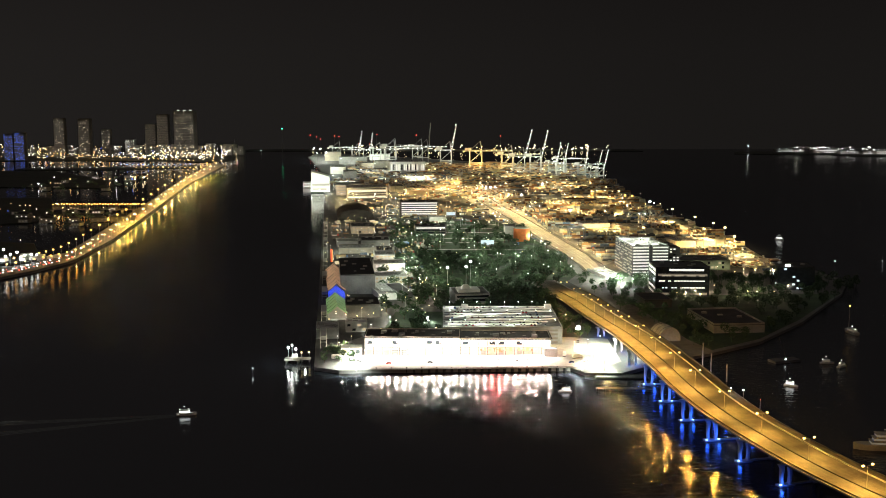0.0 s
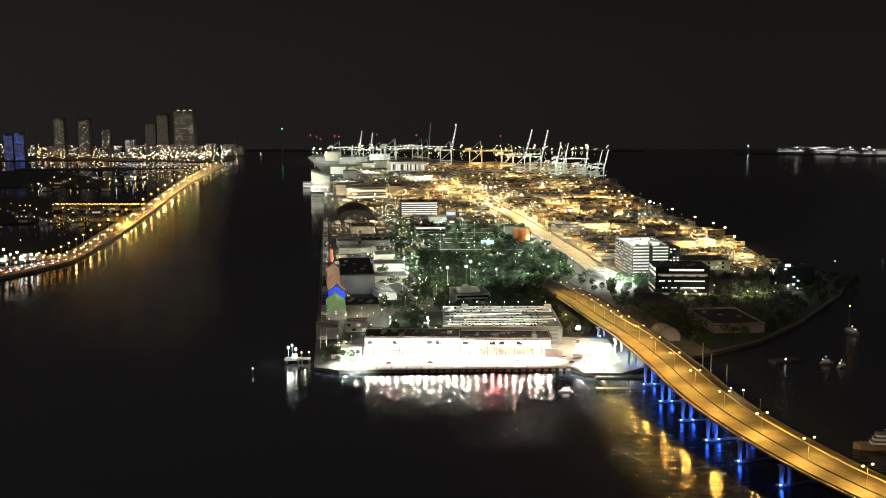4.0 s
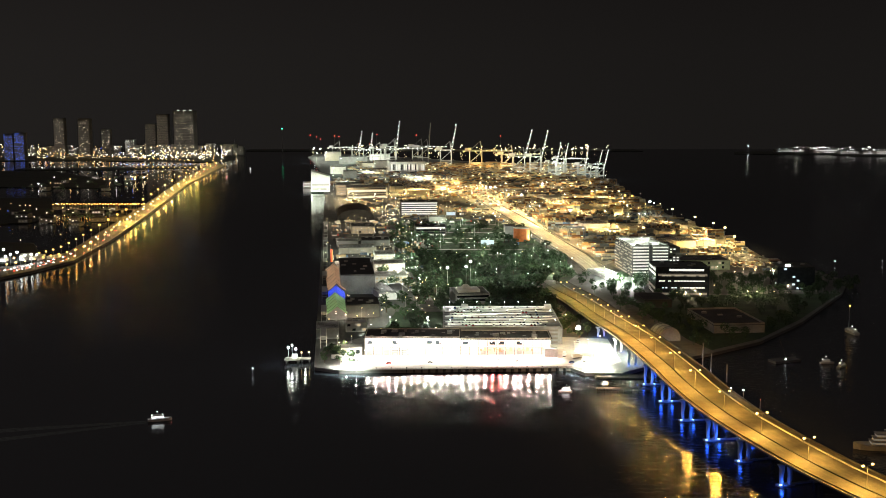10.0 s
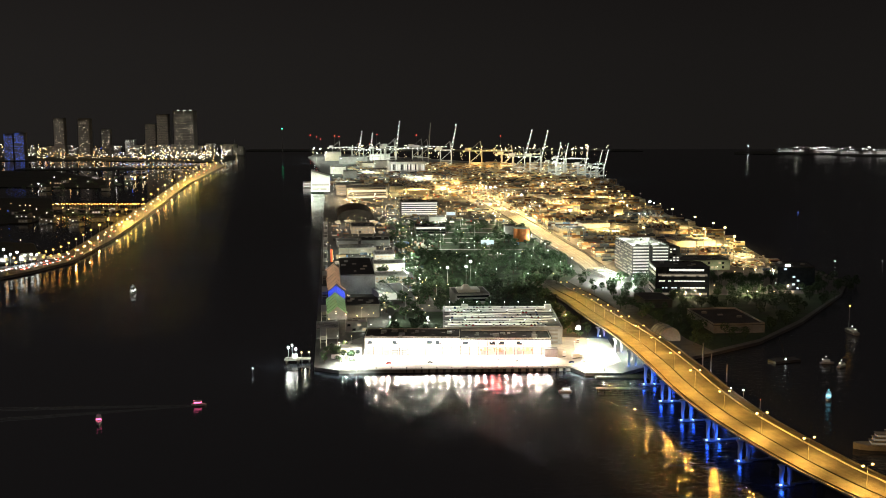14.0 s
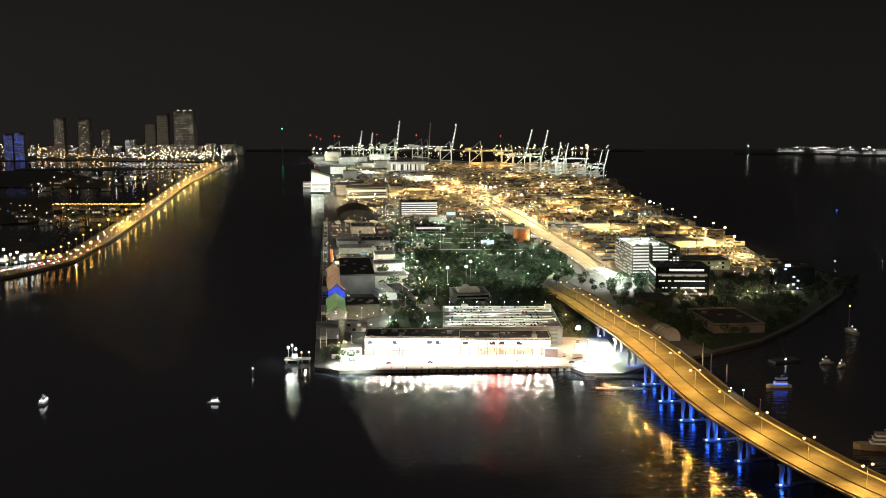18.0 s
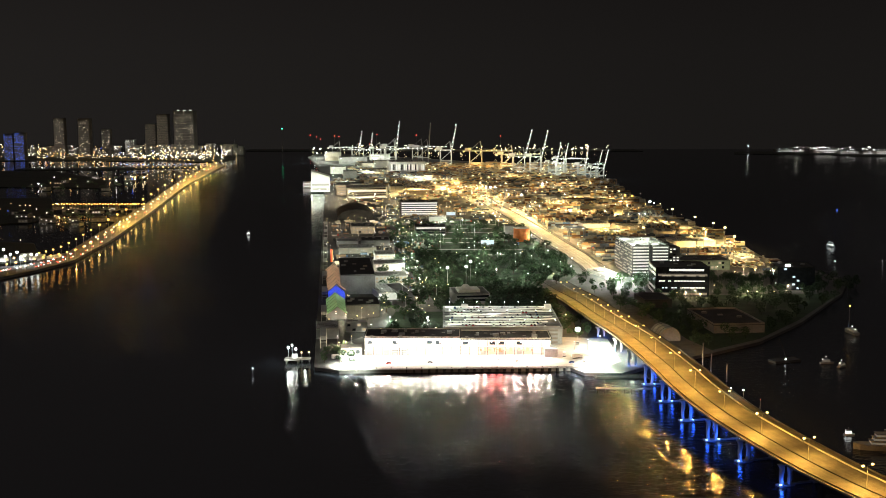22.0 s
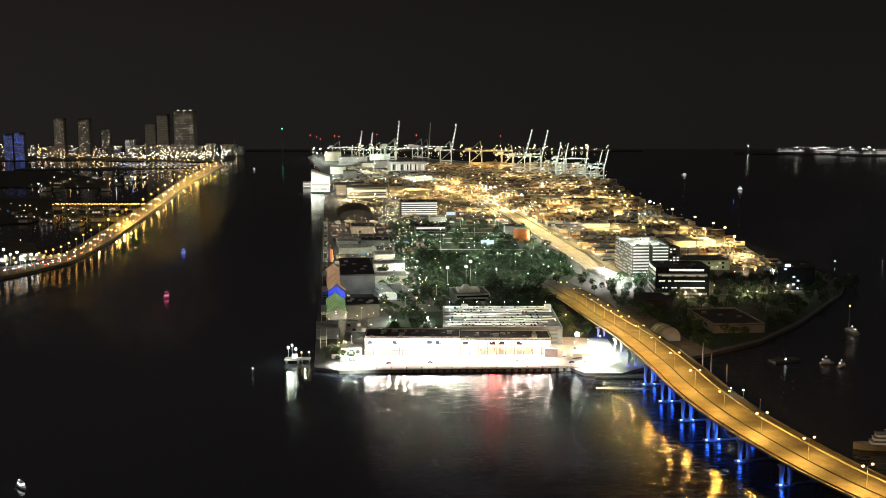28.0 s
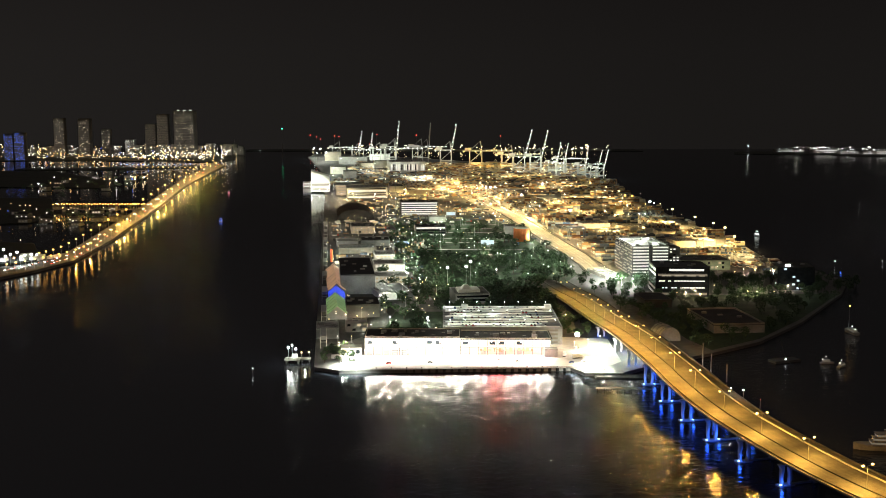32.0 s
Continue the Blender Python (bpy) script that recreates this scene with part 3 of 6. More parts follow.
posts(BLVD_LAMPS, 20, "yard", 140000, 0.8, group="boulevard lamps", name="boulevard_lamp", shielded=True)
# floodlight masts by the office in the park
posts([(4.9, 1126.3), (25.2, 1134.4), (31.2, 1172.6)], 24, "white", 42000, 2.4, group="floodlight masts", name="floodlight_mast")
# causeway lamps
CWL = curve_points([(-535.9, 1227, 3.2), (-509.9, 1297.9, 3.2), (-493.7, 1393.3, 3.2), (-526.4, 1654.3, 3.2), (-587.6, 2115.4, 3.2), (-688.5, 2813.2, 3.2), (-779.6, 3648.5, 3.2)], 10)
for i in range(0, len(CWL), 2):
    q, side, d = bridge_frame(CWL, i)
    a, b = q - side * 14, q + side * 16
    lamp_post(a.x, a.y, 3.2, 11, "sodium" if i < 24 else "warm", 2000 if i < 20 else 8000 if i < 36 else 24000, 1.9 if i < 30 else 3.0, name="causeway_lamp", group="causeway lamps", shielded=True)
    lamp_post(b.x, b.y, 3.2, 11, "sodium", 0, 2.0 if i < 30 else 3.0, name="causeway_lamp", group="causeway lamps")
for x, y in [(-482.7, 1370.1), (-489.5, 1446.7), (-500.7, 1520.2), (-518.9, 1662.8), (-529.4, 1736.7), (-536.9, 1800.6), (-549.9, 1933.8), (-578.5, 2121.7), (-586.6, 2204.8), (-626.6, 2421.4), (-644.8, 2562.8),
             (-662.1, 2684.6), (-679.6, 2818.3), (-687.2, 2922.2), (-705.5, 3057.4), (-751.4, 3368.6), (-768.4, 3549)]:
    lamp_post(x, y, 1.0, 12, "sodium", 40000 if y < 1700 else 190000, 1.2, name="causeway_lamp", group="causeway lamps")

# ---------------------------------------------------------------- buildings
FOOT = []             # ground taken by buildings: x, y, half sizes, turn


def free(x, y, gap=2.0):
    """Whether a spot is clear of the buildings."""
    for fx, fy, hx, hy, turn in FOOT:
        c, s = math.cos(radians(turn)), math.sin(radians(turn))
        dx, dy = x - fx, y - fy
        if abs(dx * c + dy * s) < hx + gap and abs(-dx * s + dy * c) < hy + gap:
            return False
    return True


def building(name, x, y, w, h, depth, turn, wall, roof, label, category="building", floors=0, pane=None, share=0.5, cols=0, base=GROUND, seed=1,
             parapet=0.6, strip=False, side=0, plant=0, eave=0.2):
    """A building that stands with the middle of its front at (x, y). floors, cols: its panes, in strips or singly; side: -1 or 1 for
    panes on that flank too; plant: machines on the roof."""
    r = random.Random(seed)
    c, s = math.cos(radians(turn)), math.sin(radians(turn))
    FOOT.append((x - s * depth / 2, y + c * depth / 2, w / 2, depth / 2, turn))
    ob = thing(name, x, y, base, turn, label, category)
    part("wall", Shape().box(0, depth / 2, 0, w, depth, h), wall, ob)
    part("roof", Shape().box(0, depth / 2, h, w + eave * 2, depth + eave * 2, 0.35), roof, ob)
    if parapet:
        for a, b, sx, sy in ((0, 0.1, w, 0.3), (0, depth - 0.1, w, 0.3), (-w / 2 + 0.1, depth / 2, 0.3, depth - 0.8), (w / 2 - 0.1, depth / 2, 0.3, depth - 0.8)):
            part("parapet", Shape().box(a, b, h + 0.352, sx, sy, parapet), wall, ob)
    if w > 18 and depth > 25 and base >= GROUND and roof is not DARK_ROOF:
        n = 5 + int(depth / 20)
        seam = Shape().box(0, 0, 0, w - 1.5, 0.5, 0.3).data("roof_seam", DARK_STEEL if roof is not DARK_ROOF else GREY_ROOF)
        for i in range(n):
            part("roof_seam", seam, None, ob, at=place(0, depth * (i + 0.5) / n, h + 0.352))
    for i in range(plant):
        px, py = r.uniform(-0.4, 0.4) * w, r.uniform(0.15, 0.85) * depth
        part("roof_unit", Shape().box(px, py, h + 0.352, r.uniform(2, 5), r.uniform(2, 5), r.uniform(1, 2.5)), STEEL, ob)
    if floors:
        fh = h / floors
        faces = [(w, 0)] + ([(depth, side)] if side else [])
        for width, which in faces:
            n = 1 if strip else (cols if cols and not which else max(2, round(width / 5)))
            cw = width * 0.94 / n
            size = cw * (0.98 if strip else 0.62)
            me = Shape().box(0, 0, 0, size, 0.2, fh * 0.5).data("window", pane)
            dark = Shape().box(0, 0, 0, size, 0.2, fh * 0.5).data("window", GLASS)
            for f in range(floors):
                for k in range(n):
                    u = r.random()
                    if u > share + (0.06 if base < GROUND else 0.25) and not strip:
                        continue
                    off, z = -width * 0.47 + (k + 0.5) * cw, f * fh + fh * 0.3
                    at = place(off, -0.05, z) if not which else place(which * (w / 2 + 0.05), depth / 2 + off, z, 90)
                    part("window", me if u < share else dark, None, ob, at=at)
    return ob


def vault(name, x, y, w, h, length, turn, material, label, base=GROUND, rise=0.55, wall=WHITE_WALL, ribs=4, peaked=False):
    """A hall under a barrel roof whose ridge runs away from its front."""
    ob = thing(name, x, y, base, turn, label, "hall")
    FOOT.append((x - math.sin(radians(turn)) * length / 2, y + math.cos(radians(turn)) * length / 2, w / 2, length / 2, turn))
    eave = h * (1 - rise)
    part("wall", Shape().box(0, length / 2, 0, w - 0.6, length - 0.6, eave), wall, ob)
    n = 10
    prof = [(w / 2 * math.cos(math.pi * i / n), eave + h * rise * math.sin(math.pi * i / n)) for i in range(n + 1)]
    if peaked:          # a tent roof: a ridge with hanging sides
        prof = [(w / 2 * (1 - i / 5), eave + h * rise * (i / 5) ** 1.25) for i in range(6)]
        prof += [(-a, b) for a, b in prof[-2::-1]]
    s = Shape()
    skin = [p for a, b in prof for p in ((a, 0, b), (a, length, b), (a * 0.97, length, b - 0.4), (a * 0.97, 0, b - 0.4))]
    s.add(skin, [(0, 1, 2, 3), (n * 4 + 3, n * 4 + 2, n * 4 + 1, n * 4)] + [(k * 4 + e, k * 4 + 4 + e, k * 4 + 4 + (e + 1) % 4, k * 4 + (e + 1) % 4) for k in range(n) for e in range(4)])
    part("barrel_roof", s, material, ob)
    for end in (0.3, length - 0.3):
        part("gable", Shape().add([(a * 0.96, end, b - 0.2) for a, b in prof], [tuple(range(n + 1))]), wall, ob)
    for k in range(ribs):
        yy = length * (k + 0.5) / ribs
        rib = Shape()
        for i in range(n):
            (a, b), (c, d) = prof[i], prof[i + 1]
            rib.beam((a, yy, b + 0.1), (c, yy, d + 0.1), 0.5, 0.3)
        part("rib", rib, DARK_STEEL, ob)
    return ob


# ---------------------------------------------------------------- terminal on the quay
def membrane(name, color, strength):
    """Roof cloth with an uneven coloured glow put into its material; no lamp stands inside."""
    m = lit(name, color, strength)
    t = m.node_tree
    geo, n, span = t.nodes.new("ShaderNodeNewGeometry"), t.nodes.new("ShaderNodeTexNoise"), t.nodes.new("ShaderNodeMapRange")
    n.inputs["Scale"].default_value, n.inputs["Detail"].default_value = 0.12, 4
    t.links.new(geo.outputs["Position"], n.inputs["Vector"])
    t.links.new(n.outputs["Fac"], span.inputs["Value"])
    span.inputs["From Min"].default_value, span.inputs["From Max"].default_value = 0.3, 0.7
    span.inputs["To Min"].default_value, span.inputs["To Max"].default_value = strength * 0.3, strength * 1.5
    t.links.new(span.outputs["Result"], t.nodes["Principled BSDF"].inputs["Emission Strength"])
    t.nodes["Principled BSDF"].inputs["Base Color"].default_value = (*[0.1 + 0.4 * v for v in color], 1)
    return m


RED_SIGN = lit("red_sign", (1.0, 0.12, 0.04), 1.3)
ORANGE_SIGN = lit("orange_sign", (1.0, 0.5, 0.16), 1.1)
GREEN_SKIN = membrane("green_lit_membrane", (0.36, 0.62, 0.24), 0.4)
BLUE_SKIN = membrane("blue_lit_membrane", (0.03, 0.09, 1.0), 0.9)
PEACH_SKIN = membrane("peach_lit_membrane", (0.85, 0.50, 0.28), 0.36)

for x0, x1, fy, h, d, lab in ((-62.5, 13.5, 826, 14.2, 31, "long white quay terminal with a dark flat roof"),
                              (14.2, 86.5, 827.5, 12.8, 29, "white quay terminal hall with a lit lettered band")):
    w, xm = x1 - x0, (x0 + x1) / 2
    hall = building("quay_terminal", xm, fy, w, h, d, 0, CREAM_WALL, DARK_ROOF, lab, "terminal", plant=7, eave=1.2, seed=int(h))
    n = round(w / 7.2)
    col = Shape().box(0, 0, 0, 0.45, 0.45, h).data("column", DARK_STEEL)
    for i in range(n + 1):
        part("column", col, None, hall, "grey steel column", place(-w / 2 + i * w / n, -1.2, 0))
    for i in range(9):
        part("skylight", Shape().box(-w / 2 + 5 + i * (w - 10) / 8, 6 + (i * 7) % 19, h + 0.352, 2.6, 1.2, 0.35), PANE_DIM, hall, "small lit skylight")
    part("canopy", Shape().box(0, -1.3, h * 0.52, w, 2.4, 0.3), PALE_ROOF, hall)
    part("eaves_beam", Shape().box(0, -1.2, h - 0.5, w, 0.4, 0.5), DARK_STEEL, hall)
    r = random.Random(int(w))
    door = Shape().box(0, 0, 0, 4.2, 0.24, 4.2).data("door", GREY_WALL)
    win = Shape().box(0, 0, 0, 4.4, 0.24, 2.6).data("window", PANE_WARM)
    dwin = Shape().box(0, 0, 0, 4.4, 0.24, 2.6).data("window", GLASS)
    for i in range(n):
        u = -w / 2 + (i + 0.5) * w / n
        if r.random() < 0.6:
            part("door", door, None, hall, "grey roller door", place(u, -0.06, 0.05))
        part("window", win if r.random() < 0.45 else dwin, None, hall, "", place(u, -0.06, h * 0.64))
    if x0 > 0:
        for i in range(14):       # raised letters that cannot be made out
            if i % 5 != 3 and i not in (3, 4, 5):
                part("sign_bar", Shape().box(-20 + i * 3.4, -2.8, h * 0.3, 1.6 + i % 3 * 0.5, 0.3, 1.6 + i % 2), ORANGE_SIGN if i % 4 else RED_SIGN, hall, "lit sign bar")
        words = bpy.data.curves.new("sign_letters", "FONT")
        words.body, words.size, words.extrude, words.align_x = "THE", 4.4, 0.12, "CENTER"
        words.materials.append(ORANGE_PAINT)
        letters = new("sign_letters", words)
        letters.parent = hall
        letters.matrix_basis = pose(-6.5, -2.8, h * 0.24, 90, 0, 0)
    else:
        for i in range(4):
            part("scaffold", Shape().beam((-16 + i * 4, -3, 0), (-16 + i * 4, -3, 9), 0.25, 0.25).beam((-16, -3, 2.5 + i * 2), (-4, -3, 2.5 + i * 2), 0.25, 0.25), DARK_STEEL, hall, "red-brown steel frame")
building("kiosk", 86, 818, 10, 6.5, 7, 0, GREY_WALL, GREY_ROOF, "small grey kiosk on the quay", "kiosk", parapet=0)
for i in range(26):
    x = -60 + i * 5.8
    fl = thing("wall_floodlight", x, 824.6, GROUND + 12.2, 0, "white floodlight on the terminal's eaves", "lamp", "eaves floodlights")
    part("bracket", Shape().beam((0, 2.2, 0.3), (0, -5.2, 0.3), 0.2, 0.2), STEEL, fl)
    part("lamp_head", Shape().box(0, -5.6, 0, 1.0, 0.7, 0.5), BULB_WHITE, fl)
    # red and pink lights are added free over the apron to tint the water's reflections
    tone = (1, 0.12, 0.1) if i in (17, 18) else (1, 0.62, 0.55) if i in (3, 16, 20, 22, 23) else (1.0, 0.96, 0.8)
    glow(x, 817.5 if tone[1] > 0.9 else 803, GROUND + 11.0 if tone[1] > 0.9 else GROUND + 9.0, 11000, tone, 0.6, "flood_light")
    down(x, 818.5, GROUND + 12.2, 56000, (1.0, 0.95, 0.78), 0.5, 86, "flood_light").rotation_euler = (radians(-28), 0, 0)
building("lit_pavilion", -73, 822, 16, 6.5, 12, 4, WHITE_WALL, PALE_ROOF, "bright white pavilion beside the quay", "pavilion", floors=1, pane=PANE_WARM, share=0.7, parapet=0)
for i, (x, y, t) in enumerate(((-84, 812, 20), (-79, 806, 95), (-70, 806, 10), (97, 822, 80), (106, 815, 20), (112, 806, 60))):
    tr = thing("box_truck", x, y, GROUND + 0.05, t, "parked white box truck on the quay", "truck", "quay trucks")
    part("cargo_box", Shape().box(-0.8, 0, 0.9, 6.2, 2.4, 2.7), WHITE_WALL, tr)
    part("cab", Shape().box(3.4, 0, 0.6, 2.0, 2.3, 2.2, 0, 0.9), HULL_WHITE, tr)
    part("windscreen", Shape().box(4.3, 0, 1.6, 0.3, 2.0, 0.9), GLASS, tr)
    part("chassis", Shape().box(0.4, 0, 0.0, 7.8, 2.2, 0.88), DARK_STEEL, tr)
# rubber fenders and bollards on the quay wall
fender = Shape().tube((0, 0, -0.9), (0, 0, 1.9), 1.3, 1.3, 10).data("fender", RUBBER)
bollard = Shape().tube((0, 0, 0), (0, 0, 0.7), 0.35, 0.25, 8).tube((0, 0, 0.7), (0, 0, 0.9), 0.5, 0.45, 8).data("bollard", DARK_STEEL)
for i in range(29):
    x = -68 + i * 5.75
    y = 779.3 + (x + 68) * 0.0322
    f = new("fender", fender)
    f.location = (x, y - 0.9, 0.6)
    tagged(f, "black rubber fender hung on the quay wall", "fender", "quay fenders")
    if i % 2:
        f = new("bollard", bollard)
        f.location = (x, y + 1.4, GROUND + 0.05)
        tagged(f, "dark iron mooring bollard on the quay", "bollard", "quay bollards")
solid("quay_wall", Shape().box(12.5, 781.6, -3.5, 163, 1.0, 6.2, 1.85), GREY_WALL, "dark concrete quay wall", "wall", kind="structure")

# ---------------------------------------------------------------- cars
CAR = {}


def car(x, y, z, turn, group):
    if not CAR:
        body = Shape().box(0, 0, 0.3, 4.5, 1.8, 0.6, 0, 0.96).box(0, 0, 0.9, 4.2, 1.7, 0.12, 0, 0.95).box(1.4, 0, 0, 0.66, 1.86, 0.66, 0).box(-1.4, 0, 0, 0.66, 1.86, 0.66, 0)
        CAR["body"] = body.data("body", CAR_PAINT)
        CAR["cabin"] = Shape().box(-0.2, 0, 1.02, 2.5, 1.55, 0.5, 0, 0.8).data("cabin", GLASS)
    ob = thing("parked_car", x, y, z, turn, "parked car with dark windows", "car", group)
    part("body", CAR["body"], None, ob)
    part("cabin", CAR["cabin"], None, ob, "dark glazed cabin")
    return ob


# ---------------------------------------------------------------- garage
garage = building("parking_garage", 50, 864, 100, 13.5, 94, 0, GREY_WALL, GREY_ROOF, "four-level concrete parking garage with cars on its roof", "garage", floors=4,
                  pane=PANE_DIM, share=0.9, strip=True, parapet=1.1)
TOP = GROUND + 13.86
for y, x0, x1, tall in ((3, -48, 48, 0.9), (13, -46, 30, 1.5), (24, -48, 40, 1.2), (34, -30, 48, 1.6), (37, -30, 48, 0.8), (47, -48, 46, 1.1), (58, -44, 20, 1.6), (61, -44, 20, 0.8), (71, -48, 48, 1.2), (82, -36, 48, 1.5), (92, -48, 48, 1.0)):
    part("ramp_wall", Shape().box((x0 + x1) / 2, y, 13.86, x1 - x0, 0.6, tall), WHITE_WALL, garage, "pale concrete ramp wall")
for y, x0, x1 in ((29, 2, 46), (53, -46, 8), (77, -12, 40)):
    part("ramp", Shape().add([(x0, y - 4, 13.87), (x1, y - 4, 13.87), (x1, y + 4, 13.87), (x0, y + 4, 13.87), (x1, y - 4, 16.4), (x1, y + 4, 16.4)],
         [(0, 1, 4), (3, 5, 2), (0, 4, 5, 3), (1, 2, 5, 4), (0, 3, 2, 1)]), GREY_ROOF, garage, "sloping grey concrete ramp")
    part("ramp_wall", Shape().beam((x0, y - 4, 14.4), (x1, y - 4, 17.0), 0.4, 1.1), WHITE_WALL, garage, "pale sloping ramp wall")
for sx in (-30, 46):
    part("stair_tower", Shape().box(sx, 88, 13.86, 6, 6, 3.6), WHITE_WALL, garage, "pale stair tower")
r = random.Random(12)
for j, y in enumerate((872.5, 882.5, 905.5, 917, 929.5, 940, 951.5)):
    for i in range(30):
        if r.random() < 0.42:
            car(8 + i * 2.9, y, TOP, 90, "cars on the garage roof")
for i in range(8):
    for j in range(3):
        lamp_post(6 + i * 12.6, 869 + j * 41, TOP, 6, "white", 9000 if (i + j) % 2 == 0 else 0, 0.7, group="garage lamps", name="garage_lamp")

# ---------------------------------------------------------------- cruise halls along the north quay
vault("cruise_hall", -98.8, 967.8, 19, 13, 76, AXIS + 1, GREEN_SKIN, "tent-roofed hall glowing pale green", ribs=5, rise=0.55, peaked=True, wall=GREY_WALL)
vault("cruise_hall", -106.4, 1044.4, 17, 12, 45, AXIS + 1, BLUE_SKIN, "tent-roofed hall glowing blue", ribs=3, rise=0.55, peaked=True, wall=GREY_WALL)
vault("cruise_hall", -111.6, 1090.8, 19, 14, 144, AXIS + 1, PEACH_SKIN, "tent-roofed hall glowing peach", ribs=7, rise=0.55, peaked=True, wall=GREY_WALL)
sg = thing("sign_tower", -136.6, 1284, GROUND, AXIS, "tall red and yellow lit sign tower", "sign")
part("mast", Shape().box(0, 0.6, 0, 2, 0.8, 24), DARK_STEEL, sg)
part("red_panel", Shape().box(-0.9, 0, 8, 1.8, 0.4, 16), RED_SIGN, sg, "red lit panel")
part("yellow_panel", Shape().box(0.7, 0, 8, 1.0, 0.4, 15), ORANGE_SIGN, sg, "yellow lit panel")
building("terminal_hall", -90.3, 1102.4, 36.6, 20.1, 130, AXIS, GREY_WALL, DARK_ROOF, "large dark-roofed cruise terminal hall", plant=6)
building("terminal_annexe", -75.6, 978.3, 31.5, 11.4, 40, AXIS, SLATE_WALL, DARK_ROOF, "grey flat-roofed terminal annexe", plant=5)
building("terminal_annexe", -98.9, 885.4, 19.4, 8.4, 30, AXIS, GREY_WALL, PALE_ROOF, "pale low annexe by the shore", plant=2)
building("terminal_annexe", -76.4, 912.8, 19, 8.1, 14, AXIS, WHITE_WALL, PALE_ROOF, "small white lit annexe block", plant=2, floors=2, pane=PANE_WARM, share=0.4)
building("terminal_wing", -58.4, 1167.1, 38.1, 8.4, 36, AXIS, WHITE_WALL, PALE_ROOF, "white tiered terminal roof front", floors=2, pane=PANE_WARM, share=0.5, plant=4, side=1)
building("terminal_wing", -64.2, 1244, 36.5, 10.9, 36, AXIS, WHITE_WALL, PALE_ROOF, "white tiered terminal middle roof", floors=2, pane=PANE_WHITE, share=0.5, plant=4, side=1)
building("terminal_wing", -72.9, 1316.9, 25.7, 11.5, 44, AXIS, WHITE_WALL, PALE_ROOF, "white tiered terminal back roof", floors=3, pane=PANE_WARM, share=0.5, plant=3, side=1)
rw = building("terminal_wing", -56.2, 1069.4, 19.2, 5.9, 62, AXIS + 8, WHITE_WALL, PALE_ROOF, "long white roof with raised ribs", parapet=0.4)
for i in range(9):
    part("rib", Shape().box(-6 + i * 1.5, 31, 8.2, 0.5, 56, 0.5), WHITE_WALL, rw)
building("terminal_wing", -38.5, 1069.4, 16.3, 7.1, 60, AXIS + 10, GREY_WALL, DARK_ROOF, "dark-roofed terminal side wing")
building("terminal_hall", -115.7, 1415.1, 50.6, 7, 40, AXIS, CREAM_WALL, PALE_ROOF, "cream low terminal roof", plant=5)
building("terminal_hall", -96, 1491, 40.3, 8.1, 40, AXIS, GREY_WALL, DARK_ROOF, "dark low terminal roof", plant=3)
building("terminal_hall", -136.4, 1491, 30.7, 6.5, 34, AXIS, WHITE_WALL, PALE_ROOF, "white low terminal roof", plant=3)
building("terminal_hall", -124.9, 1639.4, 37.2, 10.7, 60, AXIS, CREAM_WALL, GREY_ROOF, "low terminal with a lit front", floors=2, pane=PANE_WARM, share=0.7, plant=4)
vault("terminal_vault", -151.2, 1819.9, 62.8, 20.7, 130, AXIS, DARK_ROOF, "dark barrel-roofed passenger terminal", wall=DARK_ROOF, rise=0.75)
posts([(-148.1, 1760), (-132, 1760)], 7, "warm", 26000, 0.5, group="terminal lamps", name="terminal_lamp")
building("terminal_block", -222.8, 2361, 34.3, 22.9, 80, AXIS, CREAM_WALL, PALE_ROOF, "terraced cream terminal block with lit floors", floors=4, pane=PANE_WARM, share=0.9, strip=True)
building("terminal_block", -164.9, 2287.3, 88.6, 22.2, 90, AXIS, CREAM_WALL, PALE_ROOF, "terraced cream terminal block with lit galleries", floors=5, pane=PANE_WHITE, share=0.4, strip=True)
x, y, w, h = -285.7, 2455.9, 43.6, 48.8
ct = building("cruise_terminal", x, y, w, h * 0.45, 190, AXIS, WHITE_WALL, PALE_ROOF, "tall white cruise terminal with a slanting prow", floors=2, pane=PANE_DIM, share=0.9, strip=True, side=1)
part("prow", Shape().add([(-w / 2, 0, h * 0.46), (w / 2, 0, h * 0.46), (w / 2, 0, h * 0.72), (-w / 2, 0, h), (-w / 2, 60, h * 0.46), (w / 2, 60, h * 0.46), (w / 2, 60, h * 0.72), (-w / 2, 60, h)],
     [(0, 1, 2, 3), (5, 4, 7, 6), (1, 5, 6, 2), (4, 0, 3, 7), (3, 2, 6, 7), (4, 5, 1, 0)]), WHITE_WALL, ct, "white slanting prow of the terminal")
part("blue_light_band", Shape().box(w / 2 + 0.4, 30, h * 0.5, 0.5, 56, h * 0.16), PANE_BLUE, ct, "blue light band")
for sx in (-18, 0, 18):
    lamp_post(x + sx, y - 26, GROUND, 8, "white", 60000, 1.2, name="quay_lamp", group="quay lamps")
building("terminal_block", -338.2, 2613.2, 19.6, 12.6, 30, AXIS, WHITE_WALL, PALE_ROOF, "white lit pier block", floors=2, pane=PANE_WHITE, share=1, strip=True, base=0.5)
building("office_block", -43.6, 1925.7, 70.6, 23.9, 40, 4, SLATE_WALL, DARK_ROOF, "office block with lit floors", floors=6, pane=PANE_WHITE, strip=True, plant=5)
building("office_block", -18.7, 1610.3, 47.9, 14, 40, 4, SLATE_WALL, DARK_ROOF, "low office block with lit floors", floors=4, pane=PANE_WHITE, strip=True, plant=4)
